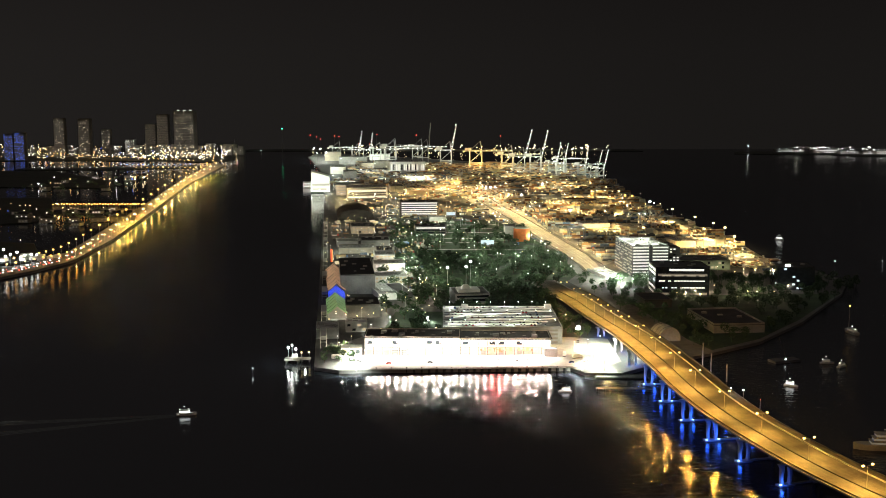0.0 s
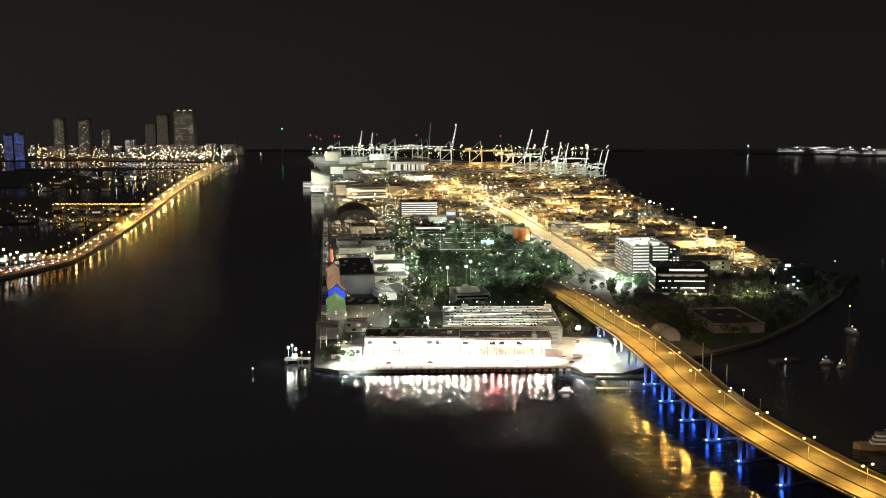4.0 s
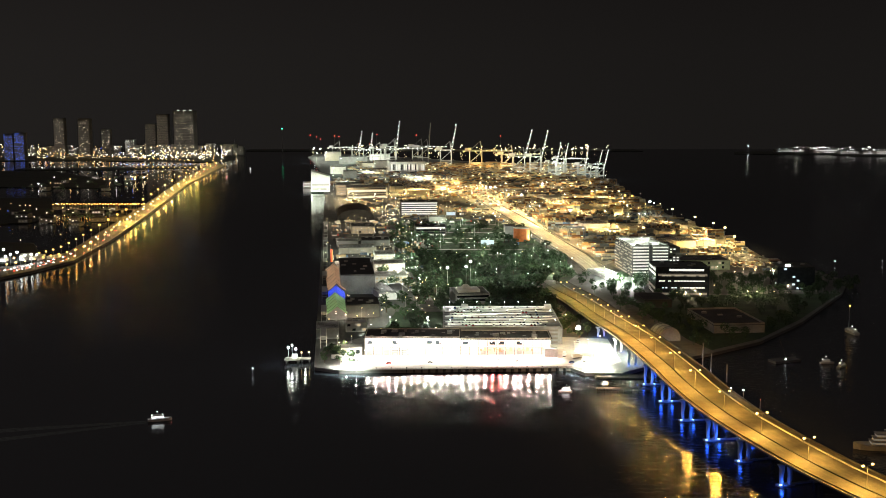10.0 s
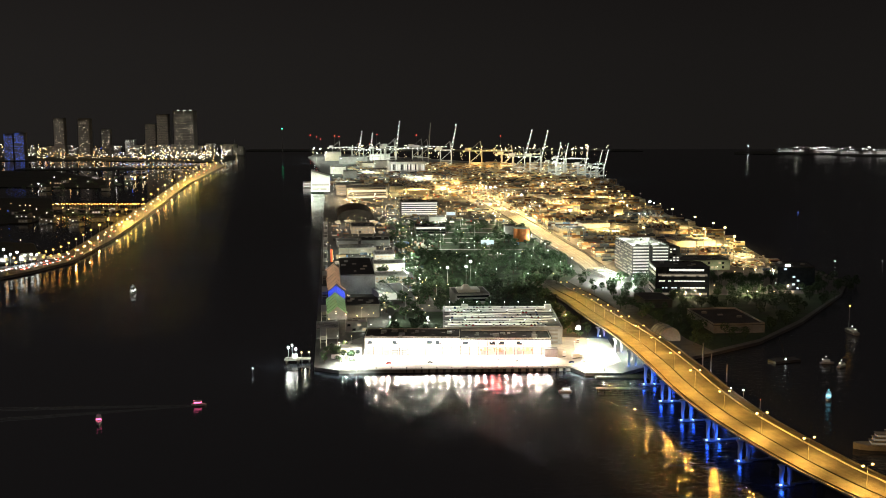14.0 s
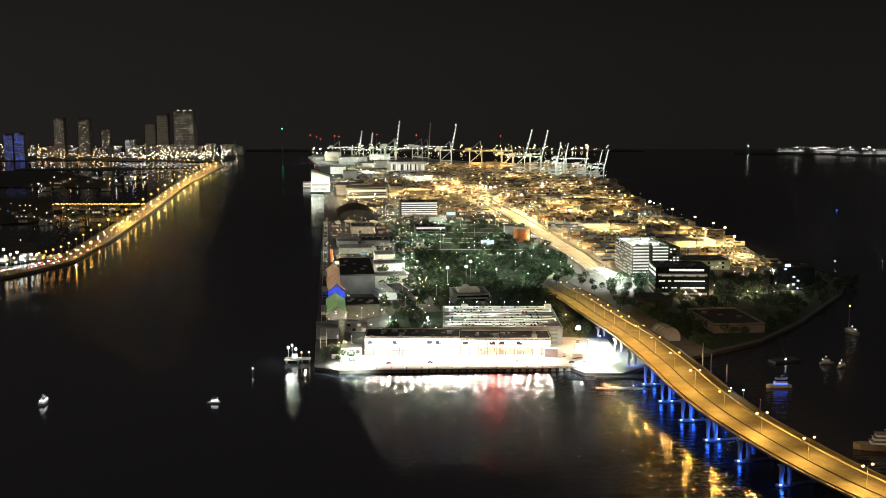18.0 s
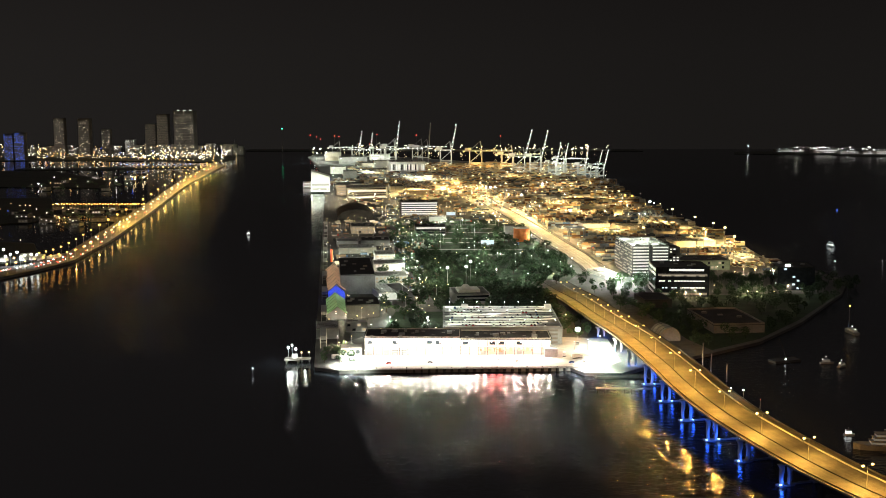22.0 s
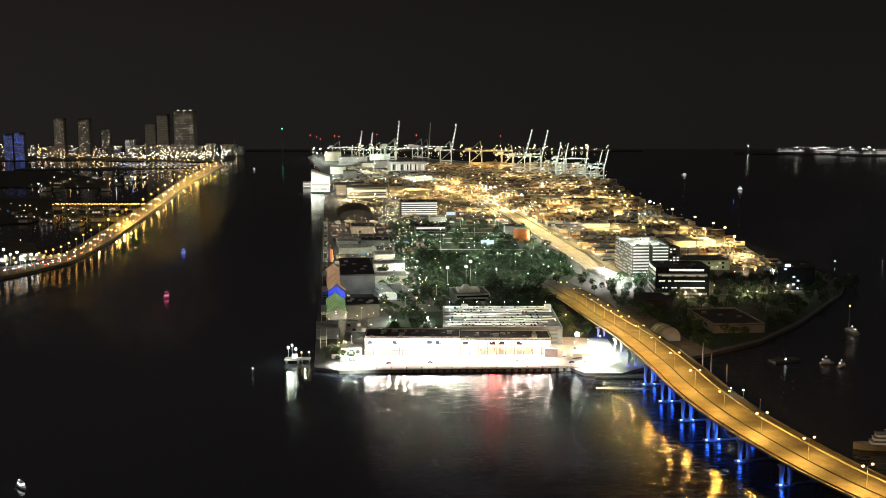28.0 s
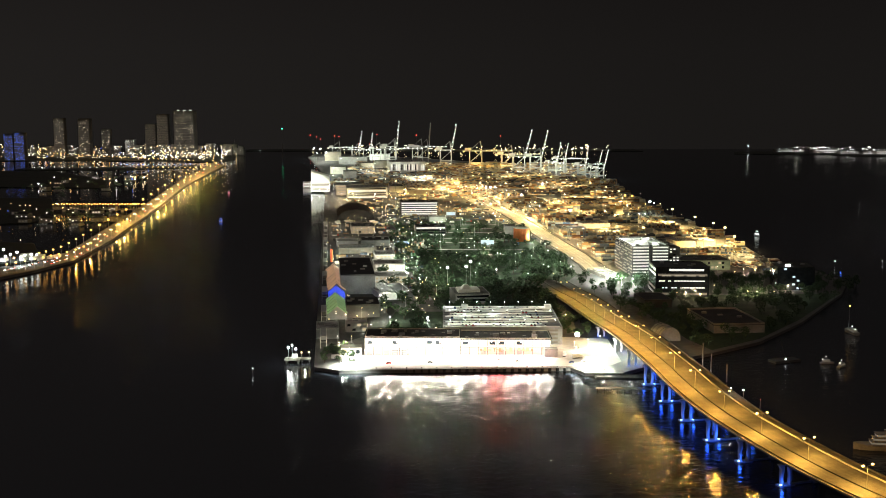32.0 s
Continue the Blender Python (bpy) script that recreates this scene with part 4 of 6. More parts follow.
building("white_shed", -8.8, 1810.9, 29.3, 7.9, 30, 4, WHITE_WALL, PALE_ROOF, "small bright white shed", plant=2)
building("white_warehouse", -104.7, 3123.5, 105.5, 35.1, 120, AXIS, WHITE_WALL, PALE_ROOF, "long bright white warehouse with doors", floors=1, pane=PANE_WHITE, share=0.6)
for i, (x, y, w, h) in enumerate([(-310.7, 3123.5, 45.2, 20.1), (-253.4, 2879.3, 37.1, 21.6), (-238.8, 3350.5, 39.5, 19.7), (-197.5, 3412.5, 43.9, 21.9), (-313.7, 3684.9, 98.7, 21.6), (-403.8, 3878.2, 60.2, 31), (-233.9, 3919.3, 73.4, 20.9), (-212.7, 2489.2, 40.1, 16.1), (-56.2, 2376.3, 51.1, 9), (-107.6, 2455.9, 33, 13.2)]):
    building("port_shed", x, y, w, h, 60, AXIS, (WHITE_WALL, GREY_WALL, CREAM_WALL)[i % 3], GREY_ROOF if i % 2 else PALE_ROOF, "pale port shed with a flat roof", "shed", plant=3, seed=i)
po = building("park_office", 29.9, 1035.2, 35, 11.5, 42, 8, GREY_WALL, GREY_ROOF, "floodlit office with a stepped roof", floors=3, pane=PANE_DIM, share=0.6, strip=True)
part("upper_tier", Shape().box(-2, 20, 11.3, 22, 20, 3.5), WHITE_WALL, po, "white upper tier")
part("lantern", Shape().box(-4, 20, 14.8, 10, 10, 4, 0, 0.4), PALE_ROOF, po, "pale pyramid roof")
building("dark_box_store", 100.1, 1555, 16.8, 21.2, 26, 0, GREY_WALL, DARK_ROOF, "tall dark windowless store", "store")
tk = thing("orange_tank", 116.7, 1541.8, GROUND, 0, "orange-lit round storage tank", "tank")
FOOT.append((116.7, 1541.8, 12, 12, 0))
part("shell", Shape().tube((0, 11, 0), (0, 11, 19), 12, 12, 24), ORANGE_PAINT, tk)
part("rim", Shape().tube((0, 11, 19), (0, 11, 19.8), 12.4, 12.4, 24), PALE_ROOF, tk)
for x, y, w, h in [(62.3, 1466.8, 18.3, 12), (14.2, 1876.2, 16.2, 11.2)]:
    sb = thing("sign_board", x, y, GROUND, 0, "white lit sign board on two legs", "sign")
    part("panel", Shape().box(0, 0, h * 0.45, w, 0.6, h * 0.5), PANE_COOL, sb)
    part("lower_band", Shape().box(0, -0.05, h * 0.2, w, 0.6, h * 0.25), STEEL, sb, "grey metal band")
    for sx in (-0.4, 0.4):
        part("leg", Shape().box(w * sx, 0.3, 0, 0.4, 0.4, h * 0.9), STEEL, sb)

# ---------------------------------------------------------------- offices south of the boulevard
HW, HH, HD = 43.5, 36.0, 84.0
hq = building("office_tower", 242, 1215, HW, HH, HD, 4.0, SLATE_WALL, PALE_ROOF, "ten-storey cream office tower with lit galleries", "office", parapet=1.2, plant=9, seed=5)
floor_h = HH / 10
half_w = HW / 2 - 2.4
slab_f = Shape().box(0, 0, 0, half_w, 1.2, 0.9).data("balcony", SLATE_WALL)
slab_s = Shape().box(0, 0, 0, HD - 2, 1.2, 0.8).data("balcony", SLATE_WALL)
pane_f = Shape().box(0, 0, 0, half_w - 1, 0.3, 1.4).data("window", PANE_WHITE)
pane_g = Shape().box(0, 0, 0, 5.4, 0.3, 1.1).data("window", PANE_MID)
pane_k = Shape().box(0, 0, 0, 5.4, 0.3, 1.1).data("window", GLASS)
r = random.Random(77)
for f in range(10):
    z = f * floor_h + 0.9
    for sx in (-HW / 4 - 0.6, HW / 4 + 0.6):
        part("window", pane_f, None, hq, at=place(sx, -0.1, z + 0.8))
        part("balcony", slab_f, None, hq, "", place(sx, -0.6, z - 0.7))
    for k in range(14):
        part("window", pane_g if r.random() < 0.75 else pane_k, None, hq, at=place(-HW / 2 - 0.1, 3.5 + k * 5.9, z + 0.8, 90))
    part("balcony", slab_s, None, hq, "", place(-HW / 2 - 0.6, HD / 2, z - 0.7, 90))
part("stair_core", Shape().box(-0.5, -0.9, 0, 2.6, 1.4, HH + 2), DARK_STEEL, hq, "dark recessed stair core")
building("office_wing", 272, 1226, 13, HH - 3, 55, 4.0, SLATE_WALL, DARK_ROOF, "dark office wing beside the cream tower", floors=10, pane=PANE_WHITE, share=0.35, plant=3)
building("office_podium", 198.6, 1202.4, 22, 3, 60, 13, WHITE_WALL, PALE_ROOF, "bright white podium with parked cars", plant=5)
building("office_podium", 238, 1201, 24, 4, 9, 4.5, WHITE_WALL, PALE_ROOF, "bright white entrance pavilion")
ob = building("office_building", 250.9, 1089, 55.8, 30, 44, -2, GLASS, DARK_ROOF, "dark glass office with a white lit crown", floors=6, pane=PANE_DIM, share=0.3, strip=True, plant=4, side=-1)
part("lit_crown", Shape().box(4, -0.4, 27.0, 36, 0.8, 2.2), PANE_WHITE, ob, "bright white crown band")
w2 = Shape().box(0, 0, 0, 2.2, 0.3, 1.3).data("window", PANE_COOL)
w3 = Shape().box(0, 0, 0, 2.9, 0.3, 1.2).data("window", PANE_WHITE)
w4 = Shape().box(0, 0, 0, 2.9, 0.3, 1.0).data("window", PANE_MID)
for i in range(15):
    if i not in (2, 4):
        part("window", w3, None, ob, at=place(-23 + i * 3.2, -0.2, 15.8))
    if i % 4:
        part("window", w4, None, ob, at=place(-23 + i * 3.2, -0.2, 21.4))
    if i > 6 or i % 3:
        part("window", w2 if i < 7 else w3, None, ob, at=place(-23 + i * 3.2, -0.2, 8.6))
ob = building("office_building", 382.6, 1126.7, 39.2, 24.8, 40, -6, GLASS, DARK_ROOF, "dark office with cool white lit windows and a roof lamp", floors=6, pane=PANE_COOL, share=0.16, plant=3, side=-1)
x, y = 369.6, 1098.8
down(x, y - 6, 44, 9000, COOL, 0.6)
part("roof_lamp_box", Shape().box(-8, 6, 25.2, 4.5, 3, 2.2), BULB_WHITE, ob, "bright lit roof box")
building("low_shed", 260.8, 909, 46, 7.0, 72, 5.5, GREY_WALL, DARK_ROOF, "dark low shed with a pale roof edge", parapet=1.6, plant=3)
for x, y, h in ((201, 796, 21), (202.3, 775.4, 18), (208, 752.4, 15)):
    mk = thing("steel_pile", x, y, -2.0, 0, "tall grey steel pile standing in the basin", "pile", "basin piles")
    part("pile", Shape().tube((0, 0, 0), (0, 0, h), 0.55, 0.5, 8), STEEL, mk)
    part("pile_cap", Shape().tube((0, 0, h), (0, 0, h + 0.4), 0.7, 0.7, 8), DARK_STEEL, mk)
building("green_warehouse", 317.9, 1270.3, 65.3, 11, 46, 3, GREEN_WALL, GREY_ROOF, "long grey-green warehouse with lit windows", "warehouse", floors=2, pane=PANE_MID, share=0.35, cols=14, plant=5)
building("low_shed", 213.3, 1026.3, 28, 7.4, 40, 5, SLATE_WALL, DARK_ROOF, "dark low workshop under trees")
vault("arched_canopy", 193.1, 876.6, 19.2, 11.7, 22, 10, GREY_ROOF, "grey arched canopy with lamps under it", rise=0.8, wall=GREY_WALL, ribs=3)
for i, (x, y, w, h) in enumerate([(376, 1491, 25.8, 6.5), (341, 1466.8, 29.4, 9.6), (315.8, 1297.9, 24.6, 7.1), (344.6, 1610.3, 26.1, 6.1), (251.2, 1716.9, 46.3, 6.5),
                                  (298.9, 1685, 31.9, 5.5), (392.5, 1331.5, 25.3, 4.4), (204.2, 1654.3, 40.2, 5.4)]):
    building("yard_shed", x, y, w, h, 45, AXIS if i % 3 else 0, CREAM_WALL if i % 2 else WHITE_WALL, PALE_ROOF if i != 3 else GREY_ROOF, "cream yard shed under orange light", "shed", plant=3, seed=i + 9)
# ---------------------------------------------------------------- boarding bridges and the lit mooring platform
def boarding_bridge(x, y, turn, length):
    ob = thing("boarding_bridge", x, y, GROUND, turn, "white steel passenger boarding bridge on the quay", "gangway", "boarding bridges")
    for k in range(3):
        for sx in (-2.5, 2.5):
            part("leg", Shape().box(sx, k * length / 2, 0, 0.5, 0.5, 10), WHITE_WALL, ob)
        part("cross_beam", Shape().box(0, k * length / 2, 5, 5, 0.4, 0.4), WHITE_WALL, ob)
    part("gallery", Shape().box(0, length / 2, 7, 4, length, 2.8), GREY_WALL, ob)
    part("gallery_roof", Shape().box(0, length / 2, 9.8, 4.4, length + 0.4, 0.2), PALE_ROOF, ob)


for k in range(9):
    s = 60 + k * 105
    boarding_bridge(-92 - s * 0.108, 790 + s, AXIS, 34)
posts([(-80 - d * 0.112, 790 + d) for d in range(70, 640, 48)], 8, "white", 9000, 0.4, group="quay lamps", name="quay_lamp", shielded=True)
pl = thing("mooring_platform", -118.5, 811, 0, 0, "bright floodlit mooring platform on piles", "platform")
part("deck", Shape().box(0, 0, 2.6, 12, 9, 0.8), CONCRETE, pl)
for sx in (-4.5, 4.5):
    for sy in (-3, 3):
        part("pile", Shape().tube((sx, sy, -4), (sx, sy, 2.6), 0.6), CONCRETE, pl)
part("hut", Shape().box(1.5, 1, 3.4, 4, 4, 3), WHITE_WALL, pl)
for sx, h in ((-3, 9), (0, 11), (3, 8)):
    part("lamp_pole", Shape().tube((sx, -2, 3.4), (sx, -2, 3.4 + h), 0.15), STEEL, pl)
    part("lamp_head", Shape().ball(sx, -2, 3.4 + h, 0.8, 5, 8), WORK_LAMP, pl)
x, y = -118.5, 811
glow(x, y - 6, 10, 5000, WHITE, 0.5)
glow(x - 3, y - 6, 8, 2500, WHITE, 0.5)
pl = thing("mooring_platform", -108.5, 812.8, 0, 0, "small lit platform beside the quay", "platform")
part("deck", Shape().box(0, 0, 2.4, 8, 6, 0.8), CONCRETE, pl)
for sx in (-3, 3):
    part("pile", Shape().tube((sx, 0, -4), (sx, 0, 2.4), 0.6), CONCRETE, pl)
    part("lamp_pole", Shape().tube((sx, -1, 3.2), (sx, -1, 8), 0.12), STEEL, pl)
    part("lamp_head", Shape().ball(sx, -1, 8, 0.6, 5, 8), BULB_WARM, pl)
x, y = -108.5, 812.8
glow(x, y - 4, 7, 2500, WHITE, 0.5)
posts([(-84.6, 839.1), (-79.5, 843.3), (-80.5, 815.7), (107.5, 842.8), (171, 903.8), (113.3, 956.3)], 7, "warm", 5000, 0.6, group="quay lamps", name="quay_lamp")
posts([(-76.7, 784.7), (-74.6, 814.9), (-75.1, 795.8), (121.6, 773.9), (116.2, 795.8), (-65.5, 773.9), (-61.5, 807.2), (104.6, 773.9)], 8, "white", 90000, 0.5, group="quay lamps", name="quay_lamp", shielded=True)
posts([(148.9, 812.6), (139.4, 830.9), (131, 860.4), (118.6, 845.4)], 8, "white", 30000, 0.6, group="quay lamps", name="quay_lamp")
posts([(189.4, 674.3), (196.6, 670.5)], 16, "white", 900, 0.9, group="dock lamps", name="dock_lamp", ground=0.0)
posts([(205.6, 663)], 12, "red", 0, 0.5, group="dock lamps", name="dock_lamp", ground=0.0)

# ---------------------------------------------------------------- gantry cranes
LEG_Z, SPAN_X, SPAN_Y = 44, 30, 18
CRANE = {}


def gantry_crane(x, y, turn, raise_deg, scale=1.0, yellow=False, lights=True):
    """A ship-to-shore crane; its boom hinges at the water side."""
    if not CRANE:
        CRANE["leg"] = Shape().beam((0, 0, 0), (0, 0, LEG_Z), 2.0, 2.0).data("leg", CRANE_PAINT)
        CRANE["sill"] = Shape().beam((0, -SPAN_Y / 2, 8), (0, SPAN_Y / 2, 8), 1.8, 2.2).data("sill_beam", CRANE_PAINT)
        CRANE["portal"] = Shape().beam((-SPAN_X / 2, 0, 14), (SPAN_X / 2, 0, 14), 1.6, 2.2).data("portal_beam", CRANE_PAINT)
        CRANE["brace"] = Shape().beam((-SPAN_X / 2, 0, 15), (SPAN_X / 2, 0, LEG_Z - 2), 1.0, 1.0).data("brace", CRANE_PAINT)
        CRANE["girder"] = Shape().beam((-SPAN_X / 2 - 18, 0, LEG_Z), (SPAN_X / 2 + 2, 0, LEG_Z), 1.4, 2.6).data("girder", CRANE_PAINT)
        CRANE["house"] = Shape().box(-SPAN_X / 2 - 4, 0, LEG_Z + 1.4, 16, 8, 6).data("machine_house", WHITE_WALL)
        CRANE["apex"] = (Shape().beam((SPAN_X / 2, -4, LEG_Z), (SPAN_X / 2 - 4, 0, LEG_Z + 24), 1.2, 1.2)
                         .beam((SPAN_X / 2, 4, LEG_Z), (SPAN_X / 2 - 4, 0, LEG_Z + 24), 1.2, 1.2)
                         .beam((-SPAN_X / 2, 0, LEG_Z), (SPAN_X / 2 - 4, 0, LEG_Z + 24), 0.7, 0.7)).data("apex_frame", CRANE_PAINT)
        boom = Shape()
        for sy in (-3, 3):
            boom.beam((0, sy, 0), (72, sy, 0), 1.4, 2.2)
        for k in range(10):
            boom.beam((k * 8, -3, 0), (k * 8, 3, 0), 0.7, 0.9)
            if k < 9:
                boom.beam((k * 8, -3 if k % 2 else 3, 1), (k * 8 + 8, 3 if k % 2 else -3, 1), 0.5, 0.5)
        boom.beam((0, 0, 5), (60, 0, 1), 0.5, 0.5)
        CRANE["boom"] = boom.data("boom", CRANE_PAINT)
        CRANE["lamp_w"] = Shape().box(0, 0, 0, 1.9, 1.7, 1.6).data("lamp", BULB_WHITE)
        CRANE["lamp_s"] = Shape().box(0, 0, 0, 1.9, 1.7, 1.6).data("lamp", BULB_WARM)
        CRANE["red"] = Shape().box(0, 0, 0, 1.6, 1.6, 1.6).data("warning_light", BULB_RED)
    ob = thing("gantry_crane", x, y, GROUND, turn, "ship-to-shore gantry crane with its boom " + ("raised" if raise_deg > 30 else "lowered"), "crane", "gantry cranes")
    ob.scale = (scale, scale, scale)
    for sx in (-SPAN_X / 2, SPAN_X / 2):
        for sy in (-SPAN_Y / 2, SPAN_Y / 2):
            part("leg", CRANE["leg"], None, ob, at=place(sx, sy, 0))
        part("sill_beam", CRANE["sill"], None, ob, at=place(sx, 0, 0))
    for sy in (-SPAN_Y / 2, SPAN_Y / 2):
        part("portal_beam", CRANE["portal"], None, ob, at=place(0, sy, 0))
        part("brace", CRANE["brace"], None, ob, at=place(0, sy, 0))
    for sy in (-3, 3):
        part("girder", CRANE["girder"], None, ob, at=place(0, sy, 0))
    part("machine_house", CRANE["house"], None, ob, "pale machine house")
    part("apex_frame", CRANE["apex"], None, ob)
    boom = part("boom", CRANE["boom"], None, ob, "", pose(SPAN_X / 2 + 2, 0, LEG_Z, 0, -raise_deg, 0))
    lamp = CRANE["lamp_s" if yellow else "lamp_w"]
    if lights:
        for k in range(6):
            part("lamp", lamp, None, boom, at=place(10 + k * 12, -4.2, 0.6))
        for k in range(4):
            part("lamp", lamp, None, ob, at=place(-SPAN_X / 2 - 14 + k * 14, -4.2, LEG_Z - 3))
    if raise_deg > 30 and x < -100:
        part("warning_light", CRANE["red"], None, ob, at=place(SPAN_X / 2 - 4, 0, LEG_Z + 24))
    FOOT.append((x, y, 24, 14, turn))
    if lights:
        glow(x + 4, y - 34, 30, 240000 if yellow else 42000, (1.0, 0.6, 0.16) if yellow else WHITE, 1.0, "crane_light")
    return ob, boom


for i, (x, y, deg, sc, yel) in enumerate([(-323.9, 3919.3, 82, 0.92, 0), (-285.3, 3961.3, 82, 0.86, 0), (9.5, 3543.5, 80, 1.21, 0), (-70.7, 3759.9, 86, 1.21, 0), (228.8, 3177.3, 76, 1.13, 0), (278.8, 3177.3, 77, 1.1, 0), (324.1, 3123.5, 79, 0.8, 0), (343.9, 3097.2, 80, 0.79, 0), (392.9, 2996.4, 82, 0.75, 0), (423.0, 2948.4, 78, 0.68, 0), (428.2, 2879.3, 78, 0.71, 0), (104.9, 3381.2, 0, 1.3, 1), (200.3, 3290.7, 0, 1.14, 1), (-93.1, 3837.9, 0, 1.2, 0), (-404.5, 4004.1, 0, 1.0, 0), (359.9, 3204.9, 0, 0.93, 0), (401.0, 3046, 0, 0.74, 0), (-181.5, 3612.8, 0, 1.25, 0), (-245.3, 3919.3, 0, 0.98, 0)]):
    gantry_crane(x, y, (i * 5) % 9 - 4, deg, sc, bool(yel), lights=i != 3)
lift_crane, lift_boom = gantry_crane(-186.7, 3798.5, 0, 0, 1.26)
lift_crane["label"] = "ship-to-shore gantry crane lifting its boom"
# ---------------------------------------------------------------- container yards
box_me = Shape().box(0, 0, 0, 12.2, 2.44, 2.6)
for k in range(4):
    box_me.box(-4.5 + k * 3, 1.24, 0.1, 0.5, 0.06, 2.4).box(-4.5 + k * 3, -1.24, 0.1, 0.5, 0.06, 2.4)
box_me = box_me.data("container", BOX_A)
def blvd_x(y):
    """Where the boulevard's middle runs at a distance."""
    for p, q in zip(MEDIAN, MEDIAN[1:]):
        if p.y <= y <= q.y:
            return p.lerp(q, (y - p.y) / (q.y - p.y)).x
    return MEDIAN[0].x if y < MEDIAN[0].y else MEDIAN[-1].x


stack = Shape()
near = 0
r = random.Random(21)
y = 1320.0
while y < 3650:
    left = blvd_x(y) + 18 if y < 1950 else 205 - (y - 1309) * 0.09 if y < 2500 else -300
    right = 430 if y < 2700 else 455
    u = left + 10
    while u < right:
        along = r.random() < 0.5
        block, deep, tall = (r.randint(3, 7), r.randint(2, 5), r.choice([1, 2, 3, 4, 4, 5])) if along else (r.randint(8, 24), r.randint(1, 2), r.choice([1, 2, 2, 3, 4]))
        step_x, step_y, face = (12.6, 2.6, AXIS) if along else (2.62, 12.6, AXIS + 90)
        if r.random() < 0.62:
            for b in range(block):
                for dd in range(deep):
                    x, yy = u + b * step_x, y + dd * step_y
                    if x > right - 6 or not free(x, yy, 9):
                        continue
                    for lev in range(max(0, tall - (r.random() < 0.3) - (b in (0, block - 1) and r.random() < 0.5))):
                        if near < 300 and y < 1900:
                            o = new("shipping_container", box_me)
                            o.matrix_basis = place(x, yy, GROUND + lev * 2.62, face)
                            tagged(o, "painted steel shipping container stacked in the yard", "container", "stacked containers")
                            near += 1
                        elif along and r.random() < 0.45:
                            for half in (-3.1, 3.1):
                                if r.random() < 0.85:
                                    stack.box(x + half, yy + half * 0.112, GROUND + lev * 2.62, 6.0, 2.44, 2.6, AXIS)
                        else:
                            stack.box(x, yy, GROUND + lev * 2.62, 12.2, 2.44, 2.6, face)
        u += block * step_x + r.choice([8, 14, 22])
    y += r.choice([24, 30, 38])
solid("container_stacks", stack, BOX_B, "stacks of coloured shipping containers across the yard", "containers", kind="stuff")

RTG = {}


def yard_crane(x, y, turn):
    """A rubber-tyred gantry crane that straddles the stacks."""
    if not RTG:
        RTG["leg"] = Shape().beam((0, 0, 1.4), (0, 0, 19), 1.0, 1.0).data("leg", YARD_CRANE_PAINT)
        RTG["sill"] = Shape().beam((0, -5, 1.8), (0, 5, 1.8), 1.0, 1.2).data("sill_beam", YARD_CRANE_PAINT)
        RTG["girder"] = Shape().box(0, 0, 19, 26, 1.2, 2.0).data("girder", YARD_CRANE_PAINT)
        RTG["trolley"] = Shape().box(-3, 0, 21, 5, 6.5, 2.2).box(-3, -2, 16.6, 2.2, 2.2, 2.4).data("trolley", WHITE_WALL)
        RTG["wheel"] = Shape().tube((-0.4, 0, 0.75), (0.4, 0, 0.75), 0.75, 0.75, 10).data("wheel", RUBBER)
        RTG["lamp"] = Shape().box(0, 0, 0, 1.3, 0.9, 0.7).data("lamp", BULB_WHITE)
    ob = thing("yard_crane", x, y, GROUND + 0.03, turn, "grey rubber-tyred gantry crane over the container stacks", "crane", "yard cranes")
    for sx in (-12, 12):
        for sy in (-4.5, 4.5):
            part("leg", RTG["leg"], None, ob, at=place(sx, sy, 0))
            part("wheel", RTG["wheel"], None, ob, "black rubber wheel", place(sx, sy, 0))
        part("sill_beam", RTG["sill"], None, ob, at=place(sx, 0, 0))
    for sy in (-4.5, 4.5):
        part("girder", RTG["girder"], None, ob, at=place(0, sy, 0))
    part("trolley", RTG["trolley"], None, ob, "pale trolley with its cab")
    for sx in (-9, 9):
        part("lamp", RTG["lamp"], None, ob, at=place(sx, -5.4, 18.4))
    FOOT.append((x, y, 13, 6, turn))


for x, y in [(145.5, 2273.1), (198.5, 1555.0), (253.6, 2345.9), (165.4, 1905.6), (340.0, 2273.1), (320.4, 1766.9)]:
    yard_crane(x, y, AXIS)

# trailers and lorries parked between the stacks, at the edges of the yards and by the terminals
lorries, cabs = Shape(), Shape()
r = random.Random(31)
for x0, x1, y0, y1, n in ((150, 330, 1330, 1500, 60), (330, 420, 1260, 1500, 90), (100, 260, 1500, 1900, 120), (-190, 140, 1780, 2600, 480), (-180, -20, 1150, 1800, 200), (-60, 420, 2500, 3400, 160)):
    for k in range(n):
        x, y = r.uniform(x0, x1), r.uniform(y0, y1)
        if not free(x, y, 8) or x < -80 - (y - 790) * 0.112 or abs(x - blvd_x(y)) < 22 and y < 2000:
            continue
        turn = AXIS + r.choice([0, 90, 90, 8])
        c, q = math.cos(radians(turn)), math.sin(radians(turn))
        long = r.choice([6.5, 9, 13])
        lorries.box(x, y, GROUND + 1.1, long, 2.5, r.choice([0.4, 2.7, 2.9]), turn)
        lorries.box(x, y, GROUND + 0.05, long * 0.8, 2.0, 1.04, turn)
        if r.random() < 0.6:
            cabs.box(x + c * (long / 2 + 1.6), y + q * (long / 2 + 1.6), GROUND + 0.05, 2.2, 2.4, 3.0, turn, 0.9)
solid("parked_trailers", lorries, BOX_B, "parked trailers and lorry bodies about the yards", "trailers", kind="stuff")
